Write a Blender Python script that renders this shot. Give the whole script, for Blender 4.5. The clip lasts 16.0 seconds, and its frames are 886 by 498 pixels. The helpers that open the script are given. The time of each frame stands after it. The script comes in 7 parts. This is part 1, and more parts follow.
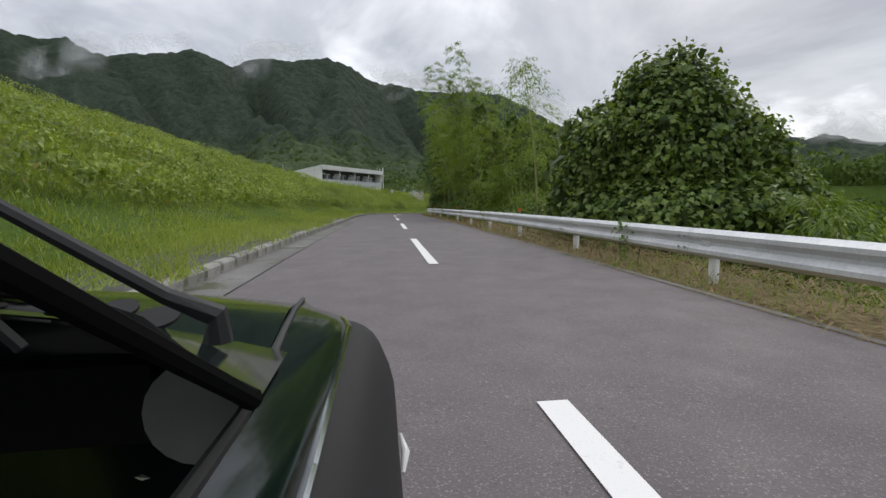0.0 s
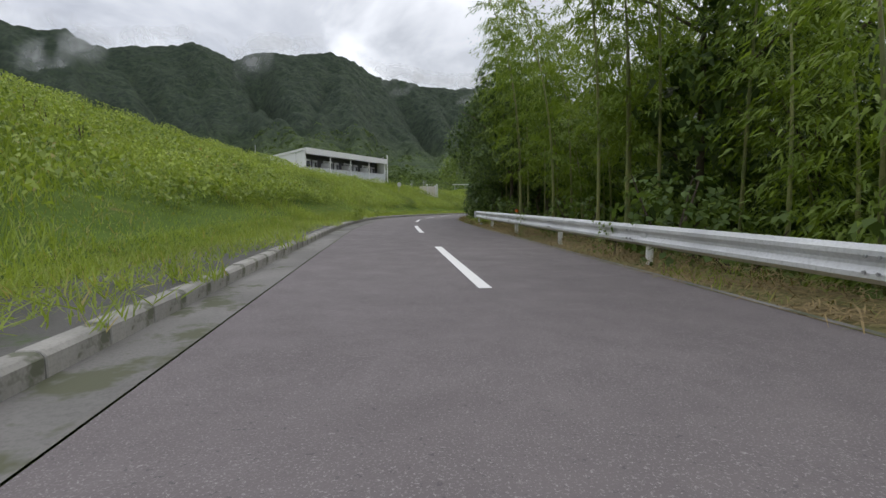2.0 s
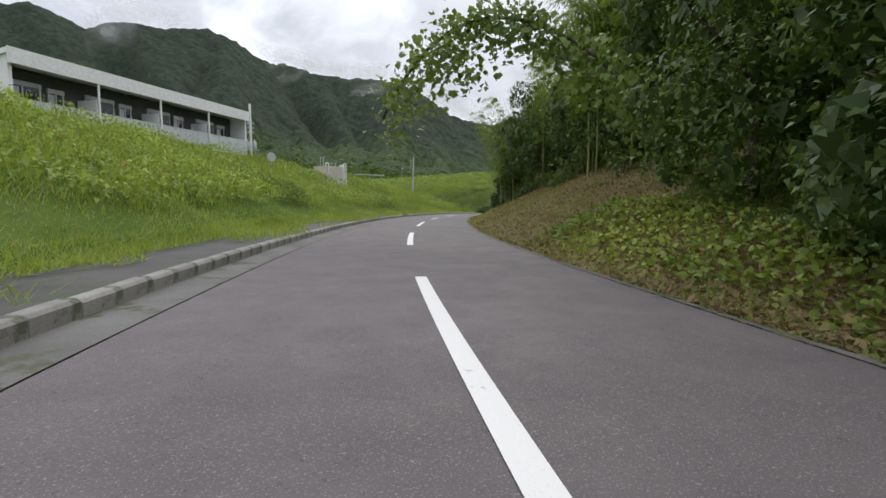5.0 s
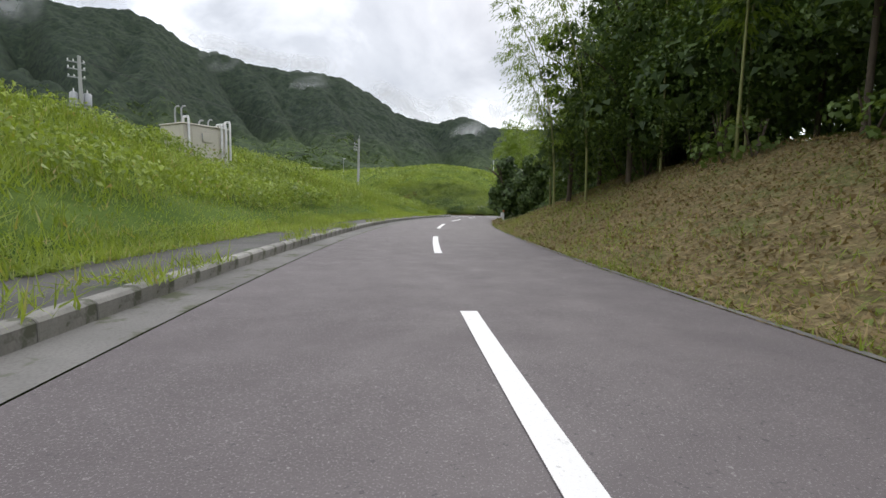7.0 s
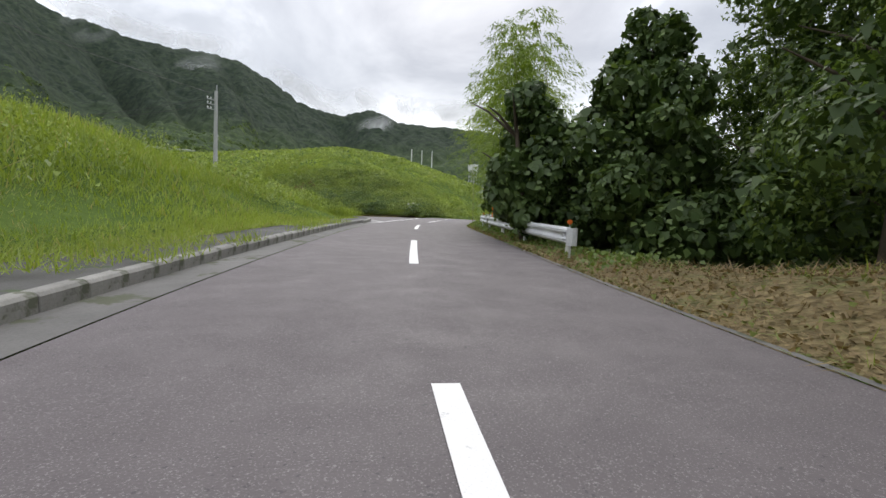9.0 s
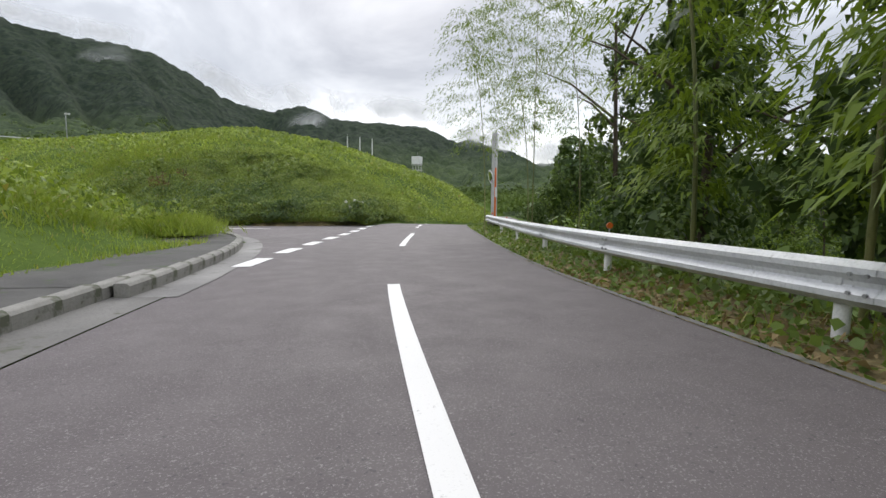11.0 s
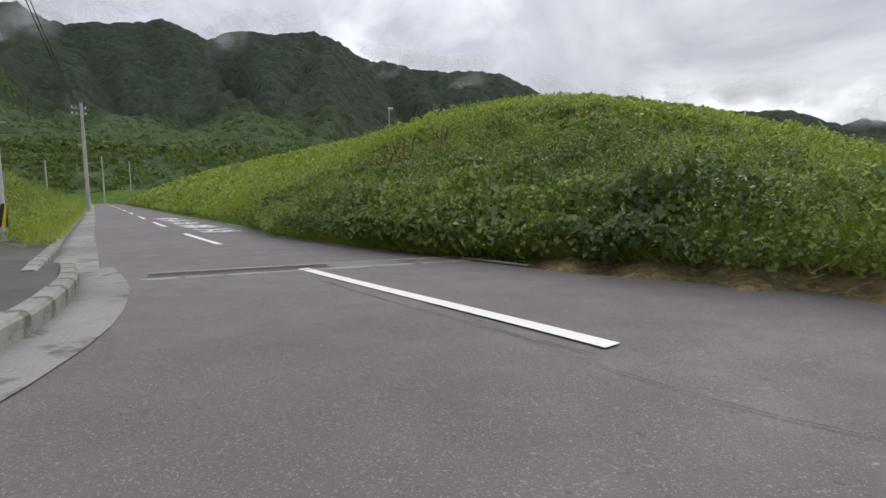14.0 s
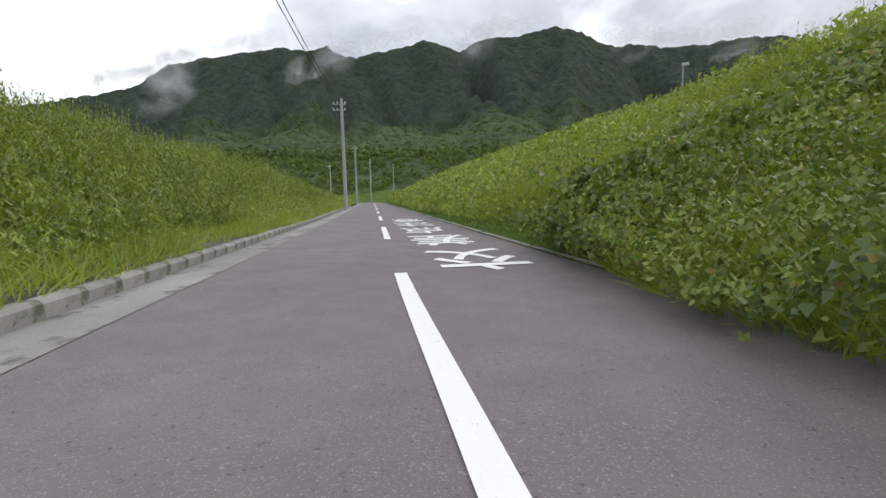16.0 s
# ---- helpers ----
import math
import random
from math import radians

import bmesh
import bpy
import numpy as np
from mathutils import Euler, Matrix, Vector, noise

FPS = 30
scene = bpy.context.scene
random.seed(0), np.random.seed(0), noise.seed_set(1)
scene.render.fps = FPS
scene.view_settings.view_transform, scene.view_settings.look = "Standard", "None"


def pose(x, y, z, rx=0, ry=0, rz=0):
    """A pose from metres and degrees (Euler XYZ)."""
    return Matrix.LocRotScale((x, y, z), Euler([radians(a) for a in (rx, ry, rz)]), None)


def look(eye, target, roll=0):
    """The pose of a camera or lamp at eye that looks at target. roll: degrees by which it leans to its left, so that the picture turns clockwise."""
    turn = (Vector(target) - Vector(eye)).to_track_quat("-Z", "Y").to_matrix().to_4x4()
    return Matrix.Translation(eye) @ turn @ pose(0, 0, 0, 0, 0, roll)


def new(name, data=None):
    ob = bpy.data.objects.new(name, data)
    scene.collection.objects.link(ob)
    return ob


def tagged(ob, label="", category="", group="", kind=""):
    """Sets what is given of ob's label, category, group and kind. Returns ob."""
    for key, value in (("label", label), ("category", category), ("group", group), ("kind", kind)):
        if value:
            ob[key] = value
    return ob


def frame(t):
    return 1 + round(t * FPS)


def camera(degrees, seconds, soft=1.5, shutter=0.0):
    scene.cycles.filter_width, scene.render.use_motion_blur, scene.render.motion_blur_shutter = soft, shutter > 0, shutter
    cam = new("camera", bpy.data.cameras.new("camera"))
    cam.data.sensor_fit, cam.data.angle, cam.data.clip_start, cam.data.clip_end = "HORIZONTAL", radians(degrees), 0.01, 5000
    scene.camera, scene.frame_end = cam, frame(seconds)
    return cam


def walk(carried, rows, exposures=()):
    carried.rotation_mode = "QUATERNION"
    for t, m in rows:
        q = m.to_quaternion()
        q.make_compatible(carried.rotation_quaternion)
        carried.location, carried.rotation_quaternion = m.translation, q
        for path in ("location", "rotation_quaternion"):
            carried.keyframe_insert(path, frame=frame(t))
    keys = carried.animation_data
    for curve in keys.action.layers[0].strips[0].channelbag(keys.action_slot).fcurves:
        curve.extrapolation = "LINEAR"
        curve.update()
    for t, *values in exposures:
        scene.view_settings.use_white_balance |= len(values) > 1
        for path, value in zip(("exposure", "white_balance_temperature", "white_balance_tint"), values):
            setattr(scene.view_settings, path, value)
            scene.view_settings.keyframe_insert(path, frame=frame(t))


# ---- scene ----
# ================= camera =================
cam = camera(86.0, 16.0, soft=1.5, shutter=0.0)
# seconds, x, y, z, yaw, pitch, roll
PATH = [
    (0.0, 0.00, 0.00, 0.93, 0.00, -4.86, 0.49),
    (0.5, -0.74, 5.49, 1.02, 0.42, -4.84, 0.39),
    (1.0, -1.47, 10.81, 1.08, 0.62, -4.98, 0.15),
    (1.5, -2.19, 16.19, 1.14, 0.52, -4.91, 0.07),
    (2.0, -2.96, 21.77, 1.19, 0.31, -5.15, -0.02),
    (2.5, -3.66, 27.49, 1.23, -0.15, -5.05, -0.19),
    (3.0, -4.32, 33.27, 1.26, -0.98, -5.25, -0.50),
    (3.5, -4.83, 39.02, 1.28, -2.50, -5.27, -0.65),
    (4.0, -5.16, 44.71, 1.29, -4.69, -5.47, -1.00),
    (4.5, -5.25, 50.30, 1.27, -8.91, -5.60, -0.69),
    (5.0, -4.99, 55.80, 1.23, -12.18, -5.68, -0.49),
    (5.5, -4.47, 61.26, 1.18, -14.16, -5.67, -0.52),
    (6.0, -3.81, 66.72, 1.13, -15.11, -5.59, -0.78),
    (6.5, -3.06, 72.23, 1.09, -16.07, -5.54, -1.19),
    (7.0, -2.02, 77.75, 1.06, -18.92, -5.71, -1.05),
    (7.5, -0.69, 83.23, 1.03, -21.73, -5.92, -1.08),
    (8.0, 0.90, 88.59, 0.97, -24.54, -5.95, -1.40),
    (8.5, 2.69, 93.71, 0.91, -27.31, -6.25, -2.08),
    (9.0, 4.62, 98.45, 0.86, -30.05, -5.80, -2.25),
    (9.5, 6.53, 102.99, 0.81, -31.98, -5.70, -1.34),
    (10.0, 8.51, 107.21, 0.76, -34.35, -5.78, -0.65),
    (10.5, 10.57, 111.17, 0.70, -36.35, -5.91, -0.46),
    (11.0, 12.63, 114.90, 0.64, -37.39, -6.03, -0.64),
    (11.5, 14.61, 118.46, 0.57, -36.62, -6.15, -0.99),
    (12.0, 16.35, 121.86, 0.47, -32.97, -6.44, -0.96),
    (12.5, 17.65, 125.07, 0.35, -27.18, -6.75, -0.34),
    (13.0, 18.40, 128.09, 0.23, -19.04, -6.90, 0.02),
    (13.5, 18.62, 130.82, 0.16, -9.70, -5.83, 0.16),
    (14.0, 18.36, 133.47, 0.09, 0.16, -6.07, -0.07),
    (14.5, 17.66, 136.09, 0.04, 9.62, -6.05, 0.38),
    (15.0, 16.45, 138.79, -0.03, 18.39, -6.28, 1.01),
    (15.5, 14.91, 141.30, -0.10, 24.32, -6.34, 1.30),
    (16.0, 13.32, 143.60, -0.12, 27.94, -6.30, 1.36),
]
walk(cam, [(t, pose(x, y, z, 90 + p, r, yaw)) for t, x, y, z, yaw, p, r in PATH],
     exposures=[(0.0, -0.46), (1.5, -0.36), (4.0, -0.20), (7.0, -0.06), (9.0, -0.08), (12.0, -0.20), (13.5, -0.38), (14.5, -0.34), (15.5, -0.24), (16.0, -0.26)])

# ================= sky and sun =================
SUN_AZ, SUN_EL = radians(-32.0), radians(38.0)   # azimuth counted counter-clockwise from +y
world = bpy.data.worlds.new("overcast_sky")
scene.world = world
world.use_nodes = True
wt = world.node_tree
wt.nodes.clear()


def wnode(kind, **inputs):
    n = wt.nodes.new(kind)
    for k, v in inputs.items():
        n.inputs[k.replace("_", " ")].default_value = v
    return n


def wmath(op, a, b=None):
    n = wt.nodes.new("ShaderNodeMath")
    n.operation = op
    for i, v in enumerate((a, b)):
        if v is None:
            continue
        if isinstance(v, (int, float)):
            n.inputs[i].default_value = v
        else:
            wt.links.new(v, n.inputs[i])
    return n.outputs[0]


sky = wt.nodes.new("ShaderNodeTexSky")
sky.sky_type = "NISHITA"
sky.sun_disc = False
sky.sun_elevation, sky.sun_rotation = SUN_EL, -SUN_AZ
sky.air_density, sky.dust_density = 1.0, 1.0
bg_sky = wt.nodes.new("ShaderNodeBackground")
bg_sky.inputs["Strength"].default_value = 0.03
wt.links.new(sky.outputs[0], bg_sky.inputs["Color"])
tc = wt.nodes.new("ShaderNodeTexCoord")
sep = wt.nodes.new("ShaderNodeSeparateXYZ")
wt.links.new(tc.outputs["Generated"], sep.inputs[0])
den = wmath("ADD", wmath("MAXIMUM", sep.outputs["Z"], 0.0), 0.22)
comb = wt.nodes.new("ShaderNodeCombineXYZ")
wt.links.new(wmath("DIVIDE", sep.outputs["X"], den), comb.inputs[0])
wt.links.new(wmath("DIVIDE", sep.outputs["Y"], den), comb.inputs[1])
cl = wnode("ShaderNodeTexNoise", Scale=0.95, Detail=8.0, Roughness=0.55, Distortion=0.5)
wt.links.new(comb.outputs[0], cl.inputs["Vector"])
ramp = wt.nodes.new("ShaderNodeValToRGB")
er = ramp.color_ramp
er.elements[0].position, er.elements[0].color = 0.34, (0.33, 0.34, 0.375, 1)
er.elements[1].position, er.elements[1].color = 0.66, (1.36, 1.37, 1.41, 1)
em = er.elements.new(0.5)
em.color = (0.56, 0.57, 0.60, 1)
wt.links.new(cl.outputs["Fac"], ramp.inputs[0])
# the cloud deck is thinner, and so brighter, in two quarters


def lobe(az, gain, lo):
    """A soft brightening of the deck around an azimuth."""
    d = wmath("ADD", wmath("MULTIPLY", sep.outputs["X"], -math.sin(az)), wmath("MULTIPLY", sep.outputs["Y"], math.cos(az)))
    r = wt.nodes.new("ShaderNodeMapRange")
    r.interpolation_type = "SMOOTHSTEP"
    r.inputs["From Min"].default_value, r.inputs["From Max"].default_value = lo, 1.0
    r.inputs["To Min"].default_value, r.inputs["To Max"].default_value = 0.0, gain
    wt.links.new(d, r.inputs["Value"])
    return r.outputs[0]


thin = wmath("ADD", wmath("ADD", lobe(SUN_AZ, 0.22, 0.75), lobe(radians(52), 0.75, 0.6)), 1.0)
# an overcast sky is about three times as bright overhead as at the horizon
high = wt.nodes.new("ShaderNodeMapRange")
high.interpolation_type = "SMOOTHSTEP"
high.inputs["From Min"].default_value, high.inputs["From Max"].default_value = 0.25, 0.95
high.inputs["To Min"].default_value, high.inputs["To Max"].default_value = 1.06, 2.45
wt.links.new(sep.outputs["Z"], high.inputs["Value"])
bg_cl = wt.nodes.new("ShaderNodeBackground")
wt.links.new(ramp.outputs[0], bg_cl.inputs["Color"])
wt.links.new(wmath("MULTIPLY", thin, high.outputs[0]), bg_cl.inputs["Strength"])
addb = wt.nodes.new("ShaderNodeAddShader")
wt.links.new(bg_sky.outputs[0], addb.inputs[0])
wt.links.new(bg_cl.outputs[0], addb.inputs[1])
wo = wt.nodes.new("ShaderNodeOutputWorld")
wt.links.new(addb.outputs[0], wo.inputs[0])

sun = new("sun", bpy.data.lights.new("sun", "SUN"))
sun.data.energy, sun.data.angle, sun.data.color = 1.2, radians(30), (1.0, 0.97, 0.92)
sun.matrix_world = look((0, 0, 100), (100 * math.sin(SUN_AZ) * math.cos(SUN_EL), -100 * math.cos(SUN_AZ) * math.cos(SUN_EL), 100 - 100 * math.sin(SUN_EL)))
# ================= materials =================
def material(name):
    m = bpy.data.materials.new(name)
    m.use_nodes = True
    nt = m.node_tree
    return m, nt, nt.nodes["Principled BSDF"]


def nd(nt, kind, **props):
    n = nt.nodes.new(kind)
    for k, v in props.items():
        n.inputs[k.replace("_", " ")].default_value = v
    return n


def mixcol(nt, fac, a, b, mode="MIX"):
    n = nt.nodes.new("ShaderNodeMix")
    n.data_type, n.blend_type = "RGBA", mode
    for sock, v in ((n.inputs[0], fac), (n.inputs[6], a), (n.inputs[7], b)):
        if isinstance(v, (int, float)):
            sock.default_value = v
        elif isinstance(v, tuple):
            sock.default_value = (*v, 1) if len(v) == 3 else v
        else:
            nt.links.new(v, sock)
    return n.outputs[2]


def ramp2(nt, src, p0, p1, c0=(0, 0, 0), c1=(1, 1, 1)):
    r = nt.nodes.new("ShaderNodeValToRGB")
    e = r.color_ramp.elements
    e[0].position, e[0].color = p0, (*c0, 1)
    e[1].position, e[1].color = p1, (*c1, 1)
    nt.links.new(src, r.inputs[0])
    return r.outputs[0]


def objvec(nt, scale=(1, 1, 1)):
    t = nt.nodes.new("ShaderNodeTexCoord")
    mp = nt.nodes.new("ShaderNodeMapping")
    mp.inputs["Scale"].default_value = scale
    nt.links.new(t.outputs["Object"], mp.inputs["Vector"])
    return mp.outputs[0]


def noise_of(nt, vec, scale, detail=4.0, rough=0.55, dist=0.0):
    n = nd(nt, "ShaderNodeTexNoise", Scale=scale, Detail=detail, Roughness=rough, Distortion=dist)
    nt.links.new(vec, n.inputs["Vector"])
    return n.outputs["Fac"]


def bump(nt, bsdf, src, strength, dist):
    b = nd(nt, "ShaderNodeBump", Strength=strength, Distance=dist)
    nt.links.new(src, b.inputs["Height"])
    nt.links.new(b.outputs[0], bsdf.inputs["Normal"])


def surface(name, c0, c1, big=0.6, fine=40.0, rough=0.8, metal=0.0, bumpy=0.3, bdist=0.01, spots=None, vec_scale=(1, 1, 1), rand=0.0, spec=0.5):
    """Two scales of variation: stains (big) and grain (fine)."""
    m, nt, p = material(name)
    v = objvec(nt, vec_scale)
    a = noise_of(nt, v, big, 5.0, 0.6, 0.4)
    b = noise_of(nt, v, fine, 3.0, 0.6)
    col = mixcol(nt, ramp2(nt, a, 0.3, 0.7), c0, c1)
    g = tuple(0.72 * x for x in c0)
    col = mixcol(nt, ramp2(nt, b, 0.45, 0.75), col, mixcol(nt, 0.55, col, g))
    if spots:
        n2 = noise_of(nt, v, spots[1], 4.0, 0.7)
        col = mixcol(nt, ramp2(nt, n2, spots[2], spots[2] + 0.08), col, spots[0])
    if rand:
        oi = nt.nodes.new("ShaderNodeObjectInfo")
        mr = nt.nodes.new("ShaderNodeMapRange")
        mr.inputs["To Min"].default_value, mr.inputs["To Max"].default_value = 1 - rand, 1 + rand
        nt.links.new(oi.outputs["Random"], mr.inputs["Value"])
        hsv = nt.nodes.new("ShaderNodeHueSaturation")
        nt.links.new(col, hsv.inputs["Color"])
        nt.links.new(mr.outputs[0], hsv.inputs["Value"])
        col = hsv.outputs[0]
    nt.links.new(col, p.inputs["Base Color"])
    p.inputs["Roughness"].default_value, p.inputs["Metallic"].default_value = rough, metal
    p.inputs["Specular IOR Level"].default_value = spec
    if bumpy:
        bump(nt, p, b, bumpy, bdist)
    return m


def foliage(name, dark, light, dry=None, dry_at=0.9, rough=0.5, trans=0.35, patch=0.25):
    """Leaves: each leaf has its own tone, and whole patches differ a little."""
    m, nt, p = material(name)
    geo = nt.nodes.new("ShaderNodeNewGeometry")
    v = objvec(nt)
    pa = noise_of(nt, v, patch, 4.0, 0.6)
    col = mixcol(nt, geo.outputs["Random Per Island"], dark, light)
    col = mixcol(nt, ramp2(nt, pa, 0.34, 0.64), mixcol(nt, 0.55, col, dark), mixcol(nt, 0.4, col, light))
    if dry:
        col = mixcol(nt, ramp2(nt, geo.outputs["Random Per Island"], dry_at, min(0.999, dry_at + 0.03)), col, dry)
    nt.links.new(col, p.inputs["Base Color"])
    p.inputs["Roughness"].default_value = rough
    p.inputs["Specular IOR Level"].default_value = 0.35
    tr = nt.nodes.new("ShaderNodeBsdfTranslucent")
    tcol = mixcol(nt, 1.0, col, (1.0, 1.0, 0.45), "MULTIPLY")
    nt.links.new(tcol, tr.inputs["Color"])
    mx = nt.nodes.new("ShaderNodeMixShader")
    mx.inputs[0].default_value = trans
    nt.links.new(p.outputs[0], mx.inputs[1])
    nt.links.new(tr.outputs[0], mx.inputs[2])
    nt.links.new(mx.outputs[0], nt.nodes["Material Output"].inputs["Surface"])
    return m


def asphalt_material(name="asphalt", k=1.0):
    """Asphalt; k scales how pale it has worn."""
    m, nt, p = material(name)
    v = objvec(nt)
    big = noise_of(nt, v, 0.22, 5.0, 0.6, 0.6)
    mid = noise_of(nt, v, 2.2, 5.0, 0.65)
    fine = noise_of(nt, v, 95.0, 2.0, 0.7)
    vor = nd(nt, "ShaderNodeTexVoronoi", Scale=70.0)
    nt.links.new(v, vor.inputs["Vector"])
    col = mixcol(nt, ramp2(nt, big, 0.3, 0.7), tuple(k * c for c in (0.116, 0.099, 0.102)), tuple(k * c for c in (0.142, 0.123, 0.126)))
    col = mixcol(nt, ramp2(nt, mid, 0.35, 0.75), col, mixcol(nt, 0.18, col, (0.08, 0.075, 0.078)))
    col = mixcol(nt, ramp2(nt, fine, 0.57, 0.70), col, (0.27, 0.255, 0.25))
    grit = noise_of(nt, v, 26.0, 2.0, 0.8)
    col = mixcol(nt, ramp2(nt, grit, 0.67, 0.74), col, (0.25, 0.235, 0.23))
    col = mixcol(nt, ramp2(nt, grit, 0.30, 0.36, (1, 1, 1), (0, 0, 0)), col, (0.085, 0.078, 0.08))
    nt.links.new(col, p.inputs["Base Color"])
    nt.links.new(ramp2(nt, mid, 0.3, 0.7, (0.62, 0.62, 0.62), (0.85, 0.85, 0.85)), p.inputs["Roughness"])
    p.inputs["Specular IOR Level"].default_value = 0.4
    bump(nt, p, vor.outputs["Distance"], 0.35, 0.006)
    return m


def paint_material():
    m, nt, p = material("road_paint")
    v = objvec(nt)
    w = noise_of(nt, v, 9.0, 6.0, 0.75)
    f = noise_of(nt, v, 80.0, 2.0, 0.6)
    col = mixcol(nt, ramp2(nt, w, 0.63, 0.72), (0.78, 0.77, 0.76), (0.42, 0.41, 0.41))
    col = mixcol(nt, ramp2(nt, f, 0.6, 0.85), col, (0.6, 0.59, 0.58))
    nt.links.new(col, p.inputs["Base Color"])
    p.inputs["Roughness"].default_value = 0.6
    bump(nt, p, f, 0.15, 0.003)
    return m


def glass_material(name, tint, rough=0.02):
    m, nt, p = material(name)
    p.inputs["Base Color"].default_value = (*tint, 1)
    p.inputs["Roughness"].default_value = rough
    p.inputs["Transmission Weight"].default_value = 1.0
    p.inputs["IOR"].default_value = 1.45
    return m


def plain(name, col, rough=0.5, metal=0.0, coat=0.0, spec=0.5):
    m, nt, p = material(name)
    v = objvec(nt)
    n = noise_of(nt, v, 6.0, 4.0, 0.6)
    c = mixcol(nt, ramp2(nt, n, 0.35, 0.7), col, tuple(0.82 * x for x in col))
    nt.links.new(c, p.inputs["Base Color"])
    p.inputs["Roughness"].default_value, p.inputs["Metallic"].default_value = rough, metal
    p.inputs["Coat Weight"].default_value = coat
    p.inputs["Specular IOR Level"].default_value = spec
    return m


def forest_material():
    """Wooded mountainside: crowns of broadleaf trees, the dark of the gaps between them put into the colour."""
    m, nt, p = material("mountain_forest")
    v = objvec(nt)
    vor = nd(nt, "ShaderNodeTexVoronoi", Scale=0.15, Randomness=1.0)
    nt.links.new(v, vor.inputs["Vector"])
    sp = nt.nodes.new("ShaderNodeSeparateColor")
    nt.links.new(vor.outputs["Color"], sp.inputs[0])
    big = noise_of(nt, v, 0.0045, 6.0, 0.65, 0.5)
    mid = noise_of(nt, v, 0.03, 5.0, 0.7)
    fine = noise_of(nt, v, 0.55, 3.0, 0.7)
    col = mixcol(nt, ramp2(nt, big, 0.38, 0.62), (0.062, 0.094, 0.040), (0.115, 0.160, 0.058))
    # the heights are tinted darker and greyer, with a ragged border
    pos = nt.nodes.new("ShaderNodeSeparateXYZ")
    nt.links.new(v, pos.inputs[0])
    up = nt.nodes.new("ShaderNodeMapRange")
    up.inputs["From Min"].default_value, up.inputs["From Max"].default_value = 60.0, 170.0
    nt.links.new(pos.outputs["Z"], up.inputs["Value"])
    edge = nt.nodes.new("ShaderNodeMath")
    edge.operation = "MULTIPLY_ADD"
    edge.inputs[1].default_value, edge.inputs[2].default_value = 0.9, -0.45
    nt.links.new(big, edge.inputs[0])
    altitude = nt.nodes.new("ShaderNodeMath")
    altitude.operation, altitude.use_clamp = "ADD", True
    nt.links.new(up.outputs[0], altitude.inputs[0])
    nt.links.new(edge.outputs[0], altitude.inputs[1])
    col = mixcol(nt, altitude.outputs[0], col, (0.036, 0.048, 0.040))
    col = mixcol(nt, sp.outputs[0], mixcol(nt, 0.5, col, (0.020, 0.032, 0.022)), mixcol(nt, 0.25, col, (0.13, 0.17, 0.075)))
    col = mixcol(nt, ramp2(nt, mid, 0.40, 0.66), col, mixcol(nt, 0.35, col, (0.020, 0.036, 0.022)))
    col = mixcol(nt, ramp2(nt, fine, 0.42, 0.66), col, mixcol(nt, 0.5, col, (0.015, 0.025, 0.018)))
    nt.links.new(col, p.inputs["Base Color"])
    p.inputs["Roughness"].default_value = 0.95
    p.inputs["Specular IOR Level"].default_value = 0.1
    bump(nt, p, fine, 0.9, 1.6)
    return m


M_ASPHALT = asphalt_material()
M_ASPHALT_OLD = asphalt_material("worn_asphalt", 1.16)
M_PAINT = paint_material()
M_PATH = surface("old_pavement", (0.055, 0.052, 0.05), (0.11, 0.105, 0.10), 0.9, 60, 0.85, bumpy=0.4, bdist=0.006, spots=((0.05, 0.075, 0.025), 2.0, 0.56))
M_CONC = surface("concrete", (0.22, 0.215, 0.195), (0.38, 0.365, 0.34), 1.2, 45, 0.85, bumpy=0.3, bdist=0.004, spots=((0.11, 0.115, 0.08), 3.0, 0.56), rand=0.15)
M_GUTTER = surface("gutter_concrete", (0.17, 0.163, 0.16), (0.36, 0.35, 0.335), 0.45, 50, 0.85, bumpy=0.25, bdist=0.004, spots=((0.12, 0.115, 0.10), 1.6, 0.55))
M_GUTTER_OLD = surface("old_gutter_concrete", (0.11, 0.106, 0.10), (0.22, 0.212, 0.20), 0.6, 50, 0.9, bumpy=0.3, bdist=0.004, spots=((0.08, 0.085, 0.05), 1.6, 0.54))
M_RAIL = surface("galvanised_steel", (0.55, 0.56, 0.58), (0.72, 0.73, 0.75), 1.5, 30, 0.5, metal=0.35, bumpy=0.05, bdist=0.002, spots=((0.33, 0.33, 0.33), 6.0, 0.66))
M_POST = surface("white_post_paint", (0.62, 0.62, 0.61), (0.76, 0.76, 0.75), 4.0, 60, 0.55, bumpy=0.05, spots=((0.35, 0.27, 0.2), 12.0, 0.72))
M_ORANGE = plain("orange_reflector", (0.75, 0.16, 0.02), 0.35, coat=0.3)
M_SOIL = surface("grassy_soil", (0.060, 0.100, 0.020), (0.115, 0.165, 0.038), 0.35, 9.0, 1.0, bumpy=0.8, bdist=0.08, spots=((0.16, 0.15, 0.055), 0.5, 0.66), spec=0.05)


